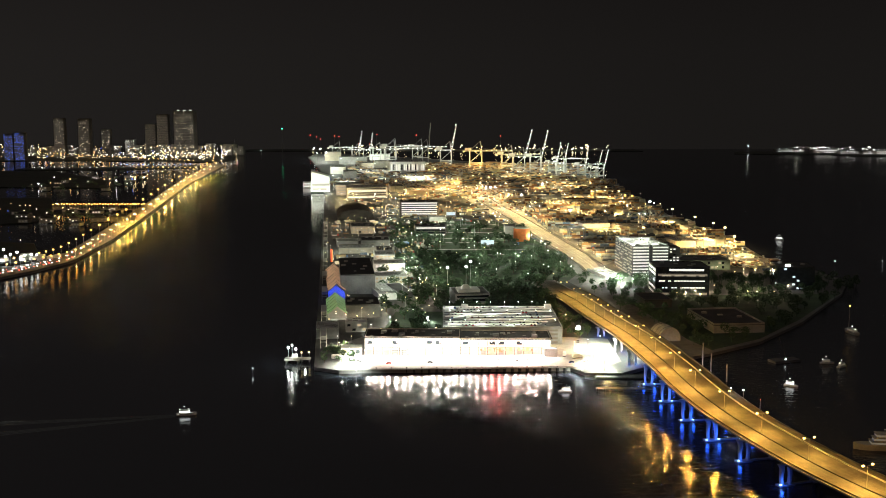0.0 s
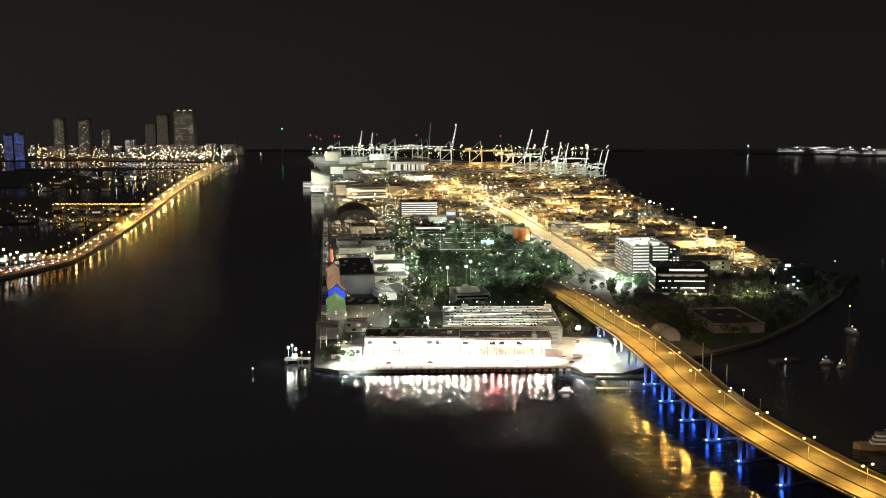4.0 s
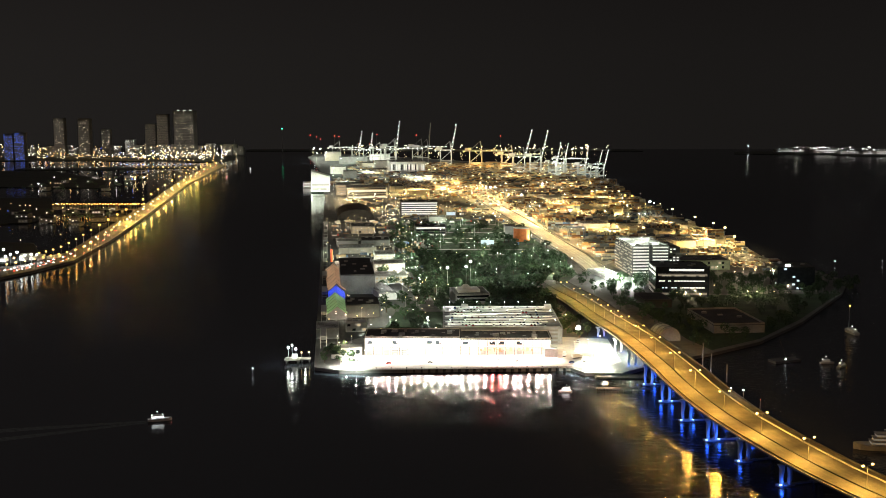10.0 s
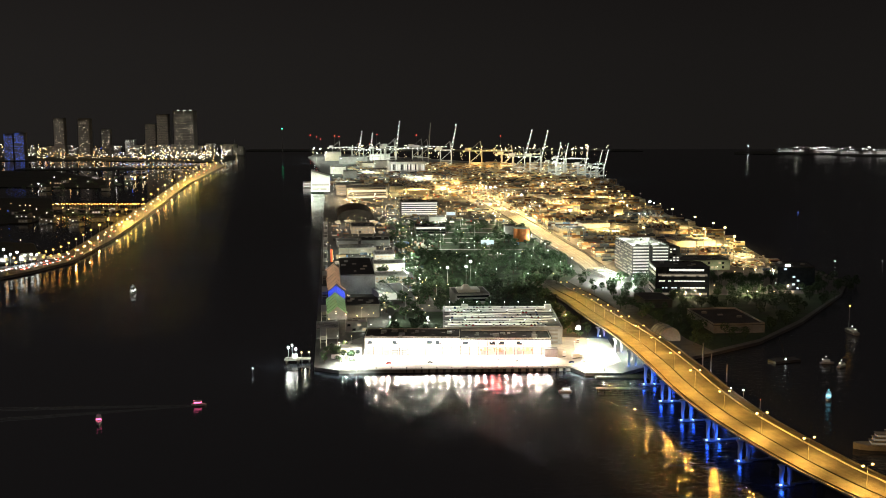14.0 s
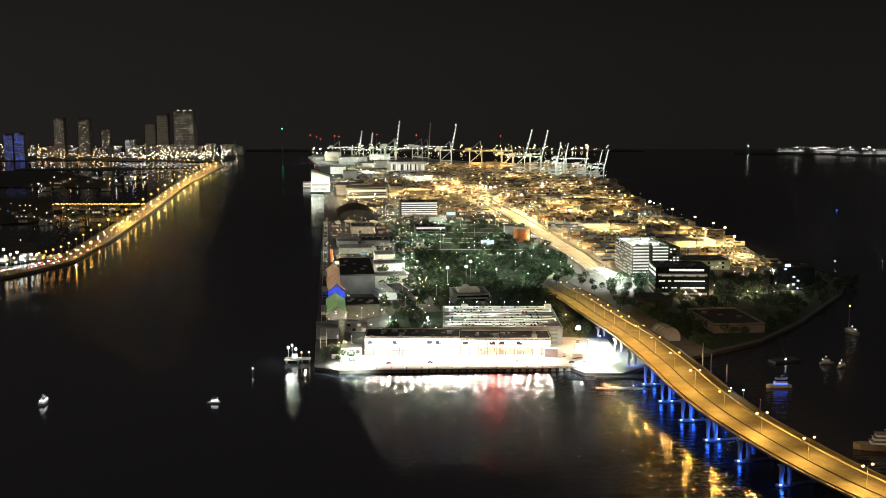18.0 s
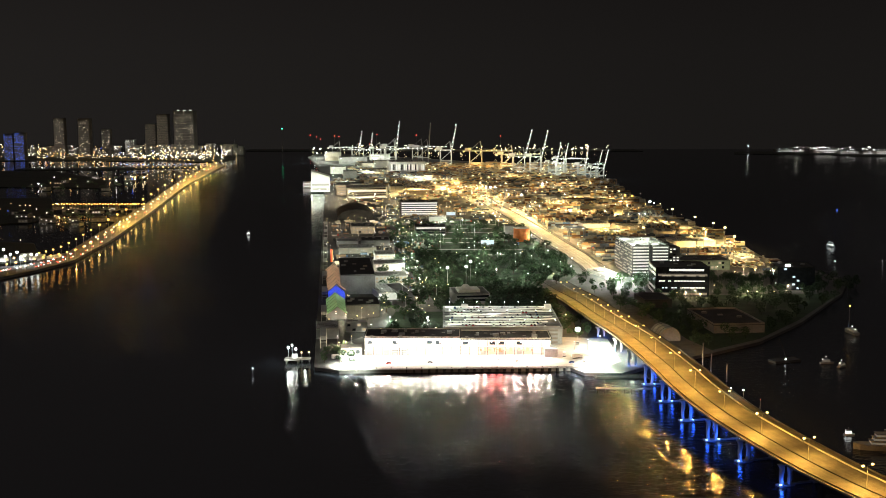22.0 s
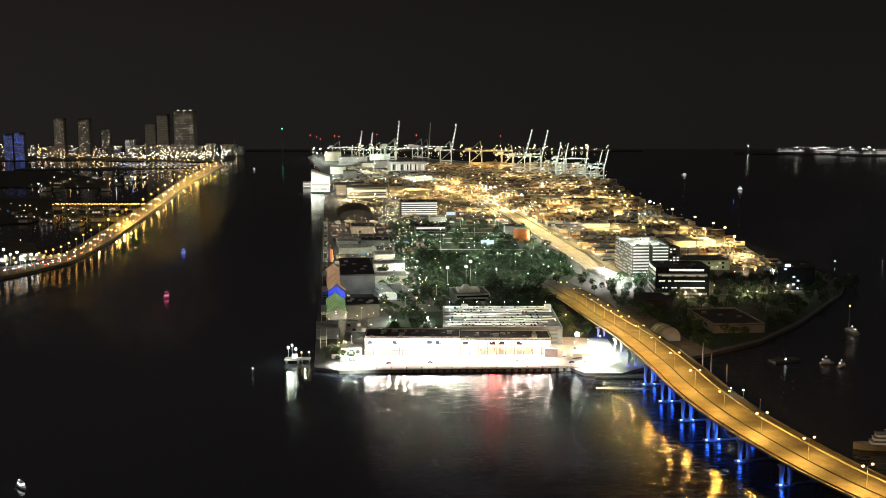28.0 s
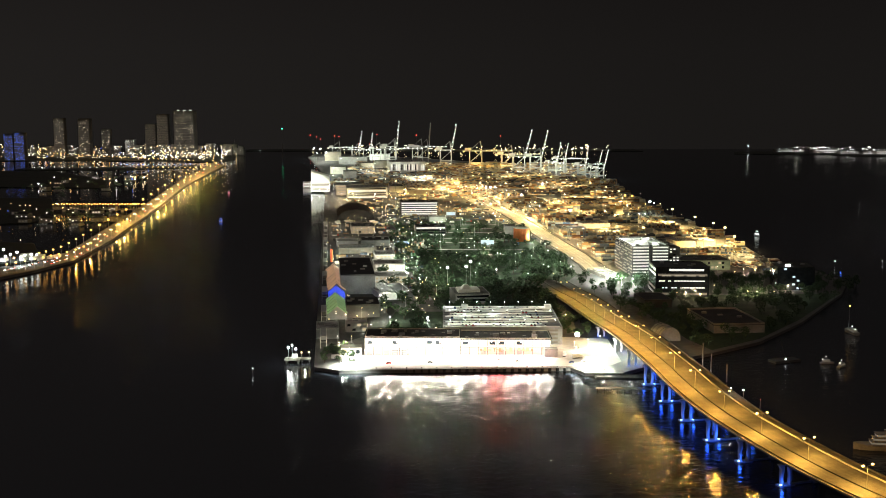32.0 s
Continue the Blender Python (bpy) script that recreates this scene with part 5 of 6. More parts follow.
solid("parked_lorry_cabs", cabs, palette("lorry_cab_paint", [(0.7, 0.7, 0.7), (0.5, 0.08, 0.05), (0.1, 0.2, 0.4), (0.75, 0.72, 0.6)], 0.35, True), "parked lorry cabs about the yards", "lorries", kind="stuff")
for bulb, word, part_of in ((FAR_WHITE, "white", 130), (FAR_WARM, "warm", 170), (FAR_SODIUM, "orange", 40)):
    dots, stalks = Shape(), Shape()
    k = 0
    while k < part_of:
        far = r.random()
        if far < 0.5:
            d, t = r.uniform(30, 1700), r.uniform(6, 120)
            x, y = -98 - d * 0.112 + t, 790 + d
        else:
            x, y = r.uniform(-150, 430), r.uniform(1450, 3500)
        if not free(x, y, 1.5) or x > 470 or y < 900:
            continue
        h = r.choice([3.5, 5, 7, 10])
        stalks.tube((x, y, GROUND), (x, y, GROUND + h), 0.1, 0.08, 4)
        dots.ball(x, y, GROUND + h, r.choice([0.2, 0.28, 0.4]) * (1 + max(0, y - 1300) / 1500), 4, 6)
        k += 1
    solid("small_lamp_posts", stalks, DARK_STEEL, "thin posts of small lamps about the port", "lamp posts", kind="stuff")
    solid("small_lamps", dots, bulb, "small " + word + " lamps about the terminals and yards", "lamps", kind="stuff")

# ---------------------------------------------------------------- parked trucks and cars on the ground
r = random.Random(5)
for k in range(150):
    s, t = r.uniform(330, 1000), r.uniform(75, 130)
    x, y = -98 - s * 0.112 + t, 790 + s
    x, y = round(x / 3.0) * 3.0, round(y / 7) * 7.0
    if free(x, y, 3):
        car(x, y, GROUND, 90 + AXIS, "cars in the terminal car parks")
for x, y in ((-64, 800), (-42, 797), (-10, 800), (44, 806), (58, 802), (66, 806), (100, 800)):
    car(x, y, GROUND + 0.05, r.choice([0, 180, 20]), "cars on the quay")


# ---------------------------------------------------------------- trees
def leaf_clump(r, width, height, trunk):
    s = Shape()
    for k in range(150):
        p = Vector((r.gauss(0, 1), r.gauss(0, 1), r.gauss(0, 0.8)))
        p = p.normalized() * r.uniform(0.35, 1.0) ** 0.6
        c = Vector((p.x * width / 2, p.y * width / 2, trunk + height / 2 + p.z * height / 2))
        a, b = Vector((r.uniform(-1, 1), r.uniform(-1, 1), r.uniform(-0.4, 0.4))).normalized(), Vector((r.uniform(-1, 1), r.uniform(-1, 1), r.uniform(-1, 1))).normalized()
        q = r.uniform(0.5, 1.1)
        s.add([tuple(c + a * q), tuple(c + b * q * 0.7), tuple(c - a * q), tuple(c - b * q * 0.7)], [(0, 1, 2, 3)])
    return s


def park_edge(y):
    """How far the park's trees reach towards the bridge and the boulevard."""
    return 112 if y < 1130 else min(112 + (y - 1130) * 0.5, 166 - (y - 1235) * 0.085)


TREES = []
r = random.Random(3)
for k in range(5):
    wdt, hgt, trk = r.uniform(6.5, 10), r.uniform(5, 7.5), r.uniform(2, 3)
    tr = Shape().tube((0, 0, 0), (0, 0, trk + 1), 0.35, 0.22, 6)
    for j in range(5):
        q = j * 1.26
        tr.tube((0, 0, trk), (math.cos(q) * wdt * 0.3, math.sin(q) * wdt * 0.3, trk + hgt * 0.5), 0.16, 0.06, 5)
    TREES.append((tr.data("trunk", TRUNK), leaf_clump(r, wdt, hgt, trk).data("crown", LEAF)))


def tree(x, y, group, size=1.0):
    me = r.choice(TREES)
    ob = thing("tree", x, y, GROUND, r.uniform(0, 360), "broad leafy tree with a dark green crown", "tree", group)
    ob.scale = (size, size, size * r.uniform(0.85, 1.2))
    part("trunk", me[0], None, ob)
    part("crown", me[1], None, ob)


count = 0
while count < 212:
    x, y = r.uniform(-75, 175), r.uniform(965, 1750)
    if not free(x, y, 4) or x > park_edge(y) or x < -60 - (y - 1000) * 0.06:
        continue
    if 1120 < y < 1390 and r.random() < 0.2 or y > 1390 and r.random() < 0.7:
        continue
    tree(x, y, "park trees", r.uniform(1.05, 1.8))
    count += 1
for k in range(26):
    tree(r.uniform(-98, -70), r.uniform(800, 850), "quay trees", r.uniform(0.5, 0.8))
for k in range(22):
    tree(r.uniform(106, 128), r.uniform(884, 970), "quay trees", r.uniform(0.7, 1.0))
for k in range(30):
    x, y = r.uniform(-50, -4), r.uniform(872, 965)
    if free(x, y, 3):
        tree(x, y, "garden trees", r.uniform(0.5, 0.9))
woods, count = Shape(), 0
while count < 260:
    x, y = r.uniform(150, 470), r.uniform(860, 1210)
    if not free(x, y, 4) or x < 178 + (1000 - y) * 0.15 or x > 250 + (y - 860) * 0.75:
        continue
    g, wdt, hgt = GROUND, r.uniform(6, 11), r.uniform(6, 9)
    woods.tube((x, y, g), (x, y, g + 4), 0.35, 0.2, 5)
    for px, py, pz in leaf_clump(r, wdt, hgt, 2.5).v:
        woods.v.append((x + px, y + py, g + pz))
    n = len(woods.v)
    woods.f.extend([(i, i + 1, i + 2, i + 3) for i in range(n - 600, n, 4)])
    count += 1
count = 0
while count < 280:
    x, y = r.uniform(-120, 165), r.uniform(1000, 1800)
    if not free(x, y, 4) or x > park_edge(y) - 4 or y > 1390 and r.random() < 0.75 or x < -62 - (y - 1000) * 0.06:
        continue
    g, wdt, hgt = GROUND, r.uniform(8, 13), r.uniform(6, 10)
    woods.tube((x, y, g), (x, y, g + 3), 0.3, 0.2, 5)
    for px, py, pz in leaf_clump(r, wdt, hgt, 1.5).v:
        woods.v.append((x + px, y + py, g + pz))
    n = len(woods.v)
    woods.f.extend([(i, i + 1, i + 2, i + 3) for i in range(n - 600, n, 4)])
    count += 1
for x0, x1, y0, y1, n in ((-800, -600, 1745, 2060, 26), (-1050, -800, 2480, 2960, 34), (-760, -600, 1390, 1480, 10), (-1340, -840, 3360, 3480, 16)):
    for k in range(n):
        x, y, wdt, hgt = r.uniform(x0, x1), r.uniform(y0, y1), r.uniform(8, 16), r.uniform(5, 10)
        woods.tube((x, y, 2.0), (x, y, 5.0), 0.4, 0.3, 5)
        for px, py, pz in leaf_clump(r, wdt, hgt, 1.5).v:
            woods.v.append((x + px, y + py, 2.0 + pz))
        n_v = len(woods.v)
        woods.f.extend([(i, i + 1, i + 2, i + 3) for i in range(n_v - 600, n_v, 4)])
solid("shore_woods", woods, LEAF, "dark trees along the unlit shore", "trees", kind="stuff")

# lamps among the trees and terminals
k = 0
while k < 56:
    x, y = rng.uniform(-75, 130), rng.uniform(1150, 1850)
    if free(x, y, 3):
        lamp_post(x, y, GROUND, 9, "white" if k % 5 else "warm", 34000 if k % 2 else 0, 0.6, group="park lamps", name="park_lamp")
        k += 1
k = 0
while k < 120:
    s, t = rng.uniform(60, 1750), rng.uniform(8, 150)
    x, y = -98 - s * 0.112 + t, 790 + s
    if free(x, y, 2) and (y > 1000 or t < 60):
        lamp_post(x, y, GROUND, 10, "warm" if k % 3 else "white", 14000 if k % 2 else 0, 0.65, group="terminal lamps", name="terminal_lamp", shielded=k % 4 == 1)
        k += 1
k = 0
while k < 90:
    x, y = rng.uniform(-240, 430), rng.uniform(1750, 3500)
    if free(x, y, 2) and x > -100 - (y - 790) * 0.112 + 10:
        lamp_post(x, y, GROUND, 16, "yard" if k % 4 else "white", 180000 if k % 2 else 0, 1.6, group="yard lamps", name="yard_lamp", shielded=k % 3 > 0)
        k += 1
posts([(243.4, 1079.6), (252, 1076.2), (264.5, 1069.7), (292.7, 1120.9), (356.7, 1235), (368.2, 1226.4), (282.4, 1113.8), (354.8, 1370.3), (364.9, 1344.1), (387.5, 1386.6), (380.4, 1308.9), (369.4, 1233), (331.6, 1257.2), (301.7, 1197), (386.8, 1270.9)], 6, "warm", 2500, 0.9, group="office lamps", name="office_lamp")
posts([(266.8, 1074.4), (254.1, 1087.8), (310.7, 1091.3), (320.2, 1091.3), (329.3, 1087.8), (347.1, 1087.8), (318.4, 1363.2), (324.8, 1337.2), (344.9, 1342.4), (346.0, 1307.4), (373.0, 1242.6), (342.1, 1220.9), (360.1, 1247.0), (374.4, 1126.5)], 5, "warm", 9000, 1.0, group="office lamps", name="office_lamp")
# the first of these lamps stands in for a small lit tent
posts([(-14.1, 955.8), (-49.2, 958.4)], 4, "white", 26000, 1.3, group="garden lamps", name="garden_lamp")
posts([(blvd_x(y) - 24 - (y % 3) * 9, y) for y in range(1240, 1660, 34)], 9, "white", 30000, 0.8, group="park lamps", name="park_lamp")
posts([(62, 1205), (96, 1172), (124, 1226), (88, 1262), (44, 1248), (112, 1318), (70, 1340), (30, 1316)], 11, "white", 24000, 0.8, group="park lamps", name="park_lamp")
posts([(-57.6, 1127.7), (-42.3, 1080.3), (-62.1, 1056.4), (-52.1, 1200.5), (-25.6, 1122), (-31.9, 1200.8), (-92.7, 1381.4), (-104.4, 1337.9)], 14, "white", 26000, 0.7, group="terminal lamps", name="terminal_lamp")
posts([(194.3, 1188.6), (192.4, 1239.7), (198.6, 1156.7), (177.6, 1176.1), (210.7, 1153.4), (191.1, 1196.8), (198.1, 1172.4), (205, 1164.5)], 8, "white", 55000, 0.6, group="office lamps", name="office_lamp")
for sx, sy in ((-16, 20), (12, 20), (-16, 70), (12, 70), (0, 45)):
    lamp_post(242 + sx - sy * 0.07, 1215 + sy, GROUND + HH + 0.35, 5, "white", 22000, 0.4, group="roof lamps", name="roof_lamp")

# ---------------------------------------------------------------- side bridges, far islands
def low_bridge(a, b, n, rows, power, label):
    ob = thing("low_bridge", 0, 0, 0, 0, label, "bridge")
    a, b = Vector((*a, 4)), Vector((*b, 4))
    d = (b - a).normalized()
    side = Vector((-d.y, d.x, 0))
    part("deck", Shape().beam(a, b, 16, 1.4), ROADWAY, ob)
    for k in range(n // 2 + 1):
        p = a.lerp(b, k / (n // 2))
        part("pier", Shape().box(p.x, p.y, -3, 3, 10, 6.3), CONCRETE, ob)
    for k in range(n):
        p = a.lerp(b, (k + 0.5) / n)
        for row in range(rows):
            q = p + side * (8 if row else -8)
            lamp_post(q.x, q.y, 4.6, 9, "sodium", power if not row else 0, 2.0, group="side bridge lamps", name="side_bridge_lamp")


low_bridge((-752, 2017.6), (-571.6, 2017.6), 17, 2, 2500, "low lamp-lined bridge to an island")
low_bridge((-955.7, 3265.7), (-738.6, 3265.7), 13, 1, 4000, "low lamp-lined bridge across the bay")
posts([(x, y) for k in range(14) for x, y in [(-1060 + k * 17, 3480 + k * 2)]], 8, "blue", 0, 1.6, group="blue lamps", name="island_lamp", ground=2.0, label="short post with a deep blue lamp")
posts([(-1330 + k * 20 + (k % 3) * 6, 3380 - (k % 4) * 12) for k in range(13)], 6, "white", 0, 1.3, group="island lamps", name="island_lamp", ground=2.0)
solid("shore_land", Shape().prism([(-1360, 3330), (-1080, 3340), (-820, 3470), (-830, 3520), (-1080, 3500), (-1360, 3420)], -3, 2.0), EARTH, "low dark islet in the bay", "land", kind="structure")
low_bridge((-1637.5, 4299.3), (-849.9, 3656.9), 40, 1, 3000, "far lamp-lined causeway before the skyline")
r = random.Random(8)


def house(x, y, w, pane, glowing):
    ob = thing("waterside_house", x, y, 2.0, r.uniform(-20, 20), "dark waterside house with lit windows", "house", "waterside houses")
    h = r.uniform(5, 9)
    part("wall", Shape().box(0, w * 0.4, 0, w, w * 0.8, h), SLATE_WALL, ob)
    part("roof", Shape().box(0, w * 0.4, h, w + 1, w * 0.8 + 1, 3, 0, 0.3), DARK_ROOF, ob)
    for k in range(glowing):
        part("window", Shape().box(-w / 2 + (k + 0.5) * w / glowing, -0.1, r.uniform(1, h - 3), 2.4, 0.3, 2.2), pane, ob)


for u in range(20):
    x, y = rng.choice([(rng.uniform(-800, -560), rng.uniform(1740, 2050)), (rng.uniform(-1000, -780), rng.uniform(2480, 2950))])
    house(x, y, rng.uniform(14, 24), rng.choice([PANE_WHITE, PANE_WARM, PANE_DIM]), 3)
for kind, bulb in (("white", FAR_WHITE), ("warm", FAR_WARM), ("orange", FAR_SODIUM), ("blue", FAR_BLUE)):
    dots, stalks = Shape(), Shape()
    for x0, x1, y0, y1, n in ((-760, -590, 1400, 1480, 4), (-830, -640, 1800, 2080, 7), (-1050, -800, 2560, 3000, 7), (-1900, -870, 3930, 4450, 130), (-1170, -820, 3880, 4300, 46)):
        for i in range(n if kind != "blue" else n // 4):
            x, y = rng.uniform(x0, x1), rng.uniform(y0, y1)
            h, q = rng.choice([5, 8, 13]) if y < 3800 else rng.choice([5, 8, 12, 20, 30, 42]), 0.7 if y < 2200 else rng.choice([0.8, 1.2, 1.7])
            stalks.tube((x, y, 2), (x, y, 2 + h), 0.12, 0.1, 4)
            dots.ball(x, y, 2 + h, q, 4, 6)
    solid("shore_lamp_posts", stalks, DARK_STEEL, "thin dark lamp posts along the far shores", "lamp posts", kind="stuff")
    solid("shore_lights", dots, bulb, kind + " lamps scattered along the far shores", "lamps", kind="stuff")
for i in range(44):
    x, y = rng.uniform(-1130, -800), rng.uniform(3850, 4350)
    lamp_post(x, y, 2.0, rng.choice([12, 18, 26]), rng.choice(["white", "white", "warm", "yard"]), 0, rng.choice([1.3, 2.2, 3.2]), name="port_lamp", group="far port lamps")
# marina with white floodlights at the causeway's near end
for i, (x, y) in enumerate([(-574.9, 1364.8), (-546.7, 1317.2), (-546.4, 1337.9), (-526.1, 1312.1), (-520.3, 1317.2), (-545.9, 1301.1), (-523.6, 1291.3), (-512.8, 1316.1), (-571, 1327.5)]):
    lamp_post(x, y, 2.0, 12, "cool", 60000 if i % 2 == 0 else 0, 2.6, group="marina lamps", name="marina_lamp", shielded=True)
for i in range(12):
    x, y = -590 + i * 7.5 + rng.uniform(-3, 3), 1330 + rng.uniform(0, 60)
    building("marina_shed", x, y, 7, 4, 10, 0, WHITE_WALL, PALE_ROOF, "small white marina shed", "shed", base=2.0, parapet=0, seed=i)

# ---------------------------------------------------------------- skyline across the bay
def tower(x, y, w, h, turn=0, pane=PANE_WARM, share=0.25, seed=1, floors=0):
    ob = building("apartment_tower", x, y, w, h, w * 0.8, turn, SLATE_WALL, DARK_ROOF, "dark apartment tower with lit windows", "tower",
                  floors=floors or max(3, int(h / (4.4 if h > 60 else 5.4))), cols=max(3, int(w / (3.8 if h > 60 else 5))), pane=pane, share=share, base=2.0, seed=seed, parapet=2 if h > 60 else 0)
    if h > 60:
        # faintly glowing bands stand in for street light on the wall and dim windows
        band = Shape().box(0, 0, 0, w * 0.92, 0.2, h / 60).data("window_band", FACADE_GLOW)
        for k in range(16):
            part("window_band", band, None, ob, at=place(0, -0.02, h * (k + 0.6) / 17))
    return ob


for i, (x, y, w, h, p, s) in enumerate([(-1535.5, 4233.2, 40.8, 150.6, PANE_FAR, 0.08), (-1435.8, 4233.2, 45.3, 148.4, PANE_FAR, 0.08), (-1380, 4332.2, 34.8, 103.6, PANE_FAR, 0.09),
        (-1196.9, 4332.2, 44, 124.3, PANE_DIM, 0.3), (-1133.9, 4282.1, 45.8, 165.9, PANE_DIM, 0.4), (-1013.1, 4138.5, 77.5, 180, PANE_FAR, 0.08), (-1611.2, 3919.3, 33.6, 96, PANE_BLUE, 0.35),
        (-1571.3, 3919.3, 37.8, 100.1, PANE_BLUE, 0.3), (-1298.9, 4383.5, 37.5, 60.7, PANE_WHITE, 0.4)]):
    t = tower(x, y, w, h, 0, p, s, i)
    if i == 5:
        for sx in (-24, 0, 24):
            part("crown_light", Shape().box(sx, 20, h + 2.4, 9, 4, 3), PANE_WHITE, t, "bright crown light")
r = random.Random(4)
for i in range(54):
    x = -1900 + i * 20 + r.uniform(-20, 20)
    tower(x, r.uniform(4250, 4520), r.uniform(18, 40), r.uniform(10, 45), 0, r.choice([PANE_WARM, PANE_WHITE, PANE_DIM, PANE_DIM]), 0.3, i + 50)
far_dots, red_dots, stalks = Shape(), Shape(), Shape()
for i in range(90):
    x, z = r.uniform(-620, 760), r.choice([6, 10, 16, 24])
    stalks.tube((x, 4800 + i, 0), (x, 4800 + i, z), 0.3, 0.2, 4)
    far_dots.ball(x, 4800 + i, z, r.choice([1.2, 1.8, 2.4]), 4, 6)
for x in (-600, -572, -555, -490, -470, -300, -120, 260):
    z = r.uniform(50, 75)
    stalks.tube((x, 4780, 0), (x, 4780, z), 0.6, 0.3, 4)
    red_dots.ball(x, 4780, z, 2.0, 4, 6)
solid("shore_lamp_posts", stalks, DARK_STEEL, "thin dark masts of a far island", "lamp posts", kind="stuff")
solid("shore_land", Shape().prism([(-900, 4760), (900, 4760), (900, 4960), (-900, 4960)], -3, 2.0), EARTH, "dark far island behind the port", "land", kind="structure")
solid("shore_lights", far_dots, FAR_WARM, "warm lamps of a far island behind the port", "lamps", kind="stuff")
solid("shore_lights", red_dots, BULB_RED, "red warning lamps on far masts", "lamps", kind="stuff")
posts([(-504.3, 4138.5), (-469.3, 4027.6), (-412.6, 3727.6), (-446.6, 3728.2)], 36, "white", 230000, 3.6, group="far port lamps", name="port_lamp")
# far shore to the south
for i, (x, y, w, h) in enumerate([(1499.7, 4659.2, 79.7, 11.2), (1564.5, 4659.2, 39.9, 7.4), (1638.1, 4544.9, 106.9, 14.5), (1724, 4489.8, 86.4, 12), (1807.9, 4436, 104.4, 14.2), (1930.1, 4436, 106.8, 14.2)]):
    building("shore_block", x, y - 20, w, h, 40, 0, SLATE_WALL, DARK_ROOF, "low far shore block with bright windows", "building", floors=2, cols=16, pane=PANE_WHITE, share=0.62, base=2.0, seed=i, parapet=0)
posts([(1357.2, 4700.0)], 22, "white", 0, 4.0, group="far shore lamps", ground=2.0, name="shore_lamp")
posts([(1646, 4694.6), (1628.3, 4559.8), (1618, 4443.7), (1701.1, 4443.7), (1686.9, 4333.4), (1730.4, 4280.2), (1798.1, 4333.4), (1491.5, 4682.1), (1521.6, 4682.1)], 12, "white", 0, 2.0, group="far shore lamps", ground=2.0, name="shore_lamp")
south = Shape()
for i in range(46):
    x = r.uniform(1480, 2080)
    south.ball(x, 4740 + i, r.choice([8, 12, 18]), r.choice([1.2, 1.8, 2.4]), 4, 6)
solid("shore_lights", south, SHORE_WHITE, "bright white lamps on the far south shore", "lamps", kind="stuff")
lamp_post(-714.2, 4700.0, -1.0, 103, "green", 0, 4.5, name="beacon_tower", label="tall slim beacon with a green light", group="beacons")
for x, y in [(852.4, 2149.1), (563.6, 1336.2), (-143.6, 775.3), (-911.9, 4632.1), (501, 1331.2)]:
    lamp_post(x, y, -1.0, 5 if y < 4000 else 60, "white", 0, 0.8, name="channel_marker", label="steel channel marker with a small light", group="channel markers")


# ---------------------------------------------------------------- boats
BOAT_WHITE = lit("boat_lamp_white", (0.95, 1.0, 0.98), 4, True)
BOAT_RED = lit("boat_lamp_pink", (1.0, 0.12, 0.30), 4, True)
BOAT_BLUE = lit("boat_lamp_blue", (0.03, 0.12, 1.0), 4, True)
BOAT_CYAN = lit("boat_lamp_cyan", (0.25, 0.8, 1.0), 4, True)
BOAT_GREEN = lit("boat_lamp_green", (0.1, 1.0, 0.5), 4, True)


def hull(length, beam, height):
    """A boat's hull with its bow towards x."""
    s, rows = Shape(), []
    for k in range(9):
        t = k / 8
        half = beam / 2 * (1 if t < 0.55 else math.sqrt(max(0.0, 1 - ((t - 0.55) / 0.45) ** 2)) * 0.98 + 0.02)
        x, top = -length / 2 + t * length, height * (1 + 0.25 * t * t)
        rows.append([(x, -half, top), (x, -half * 0.7, -0.5), (x, half * 0.7, -0.5), (x, half, top)])
    out = [p for row in rows for p in row]
    faces = [(0, 1, 2, 3)]
    for k in range(8):
        for j in range(4):
            a, b = k * 4 + j, k * 4 + (j + 1) % 4
            faces.append((a, a + 4, b + 4, b))
    return s.add(out, faces)


def wake(length, sy, k):
    """One low ridge of the ripples that spread behind a boat."""
    out, n = [], 12
    for j in range(n + 1):
        q = j / n
        x, y = -4 - k * 7 - length * q, sy * (1.2 + length * 0.12 * q * (1 - 0.2 * k))
        hgt = 0.45 * (1 - 0.75 * q) + 0.06 * math.sin(j * 2.3)
        out += [(x, y + 1.3, 0.0), (x, y, hgt), (x, y - 1.3, 0.0)]
    return Shape().add(out, [f for j in range(n) for f in ((j * 3, j * 3 + 3, j * 3 + 4, j * 3 + 1), (j * 3 + 1, j * 3 + 4, j * 3 + 5, j * 3 + 2))])


WAKE = surface("wake_water", (0.05, 0.06, 0.065), 0.22, scale=0.4, vary=0.5)


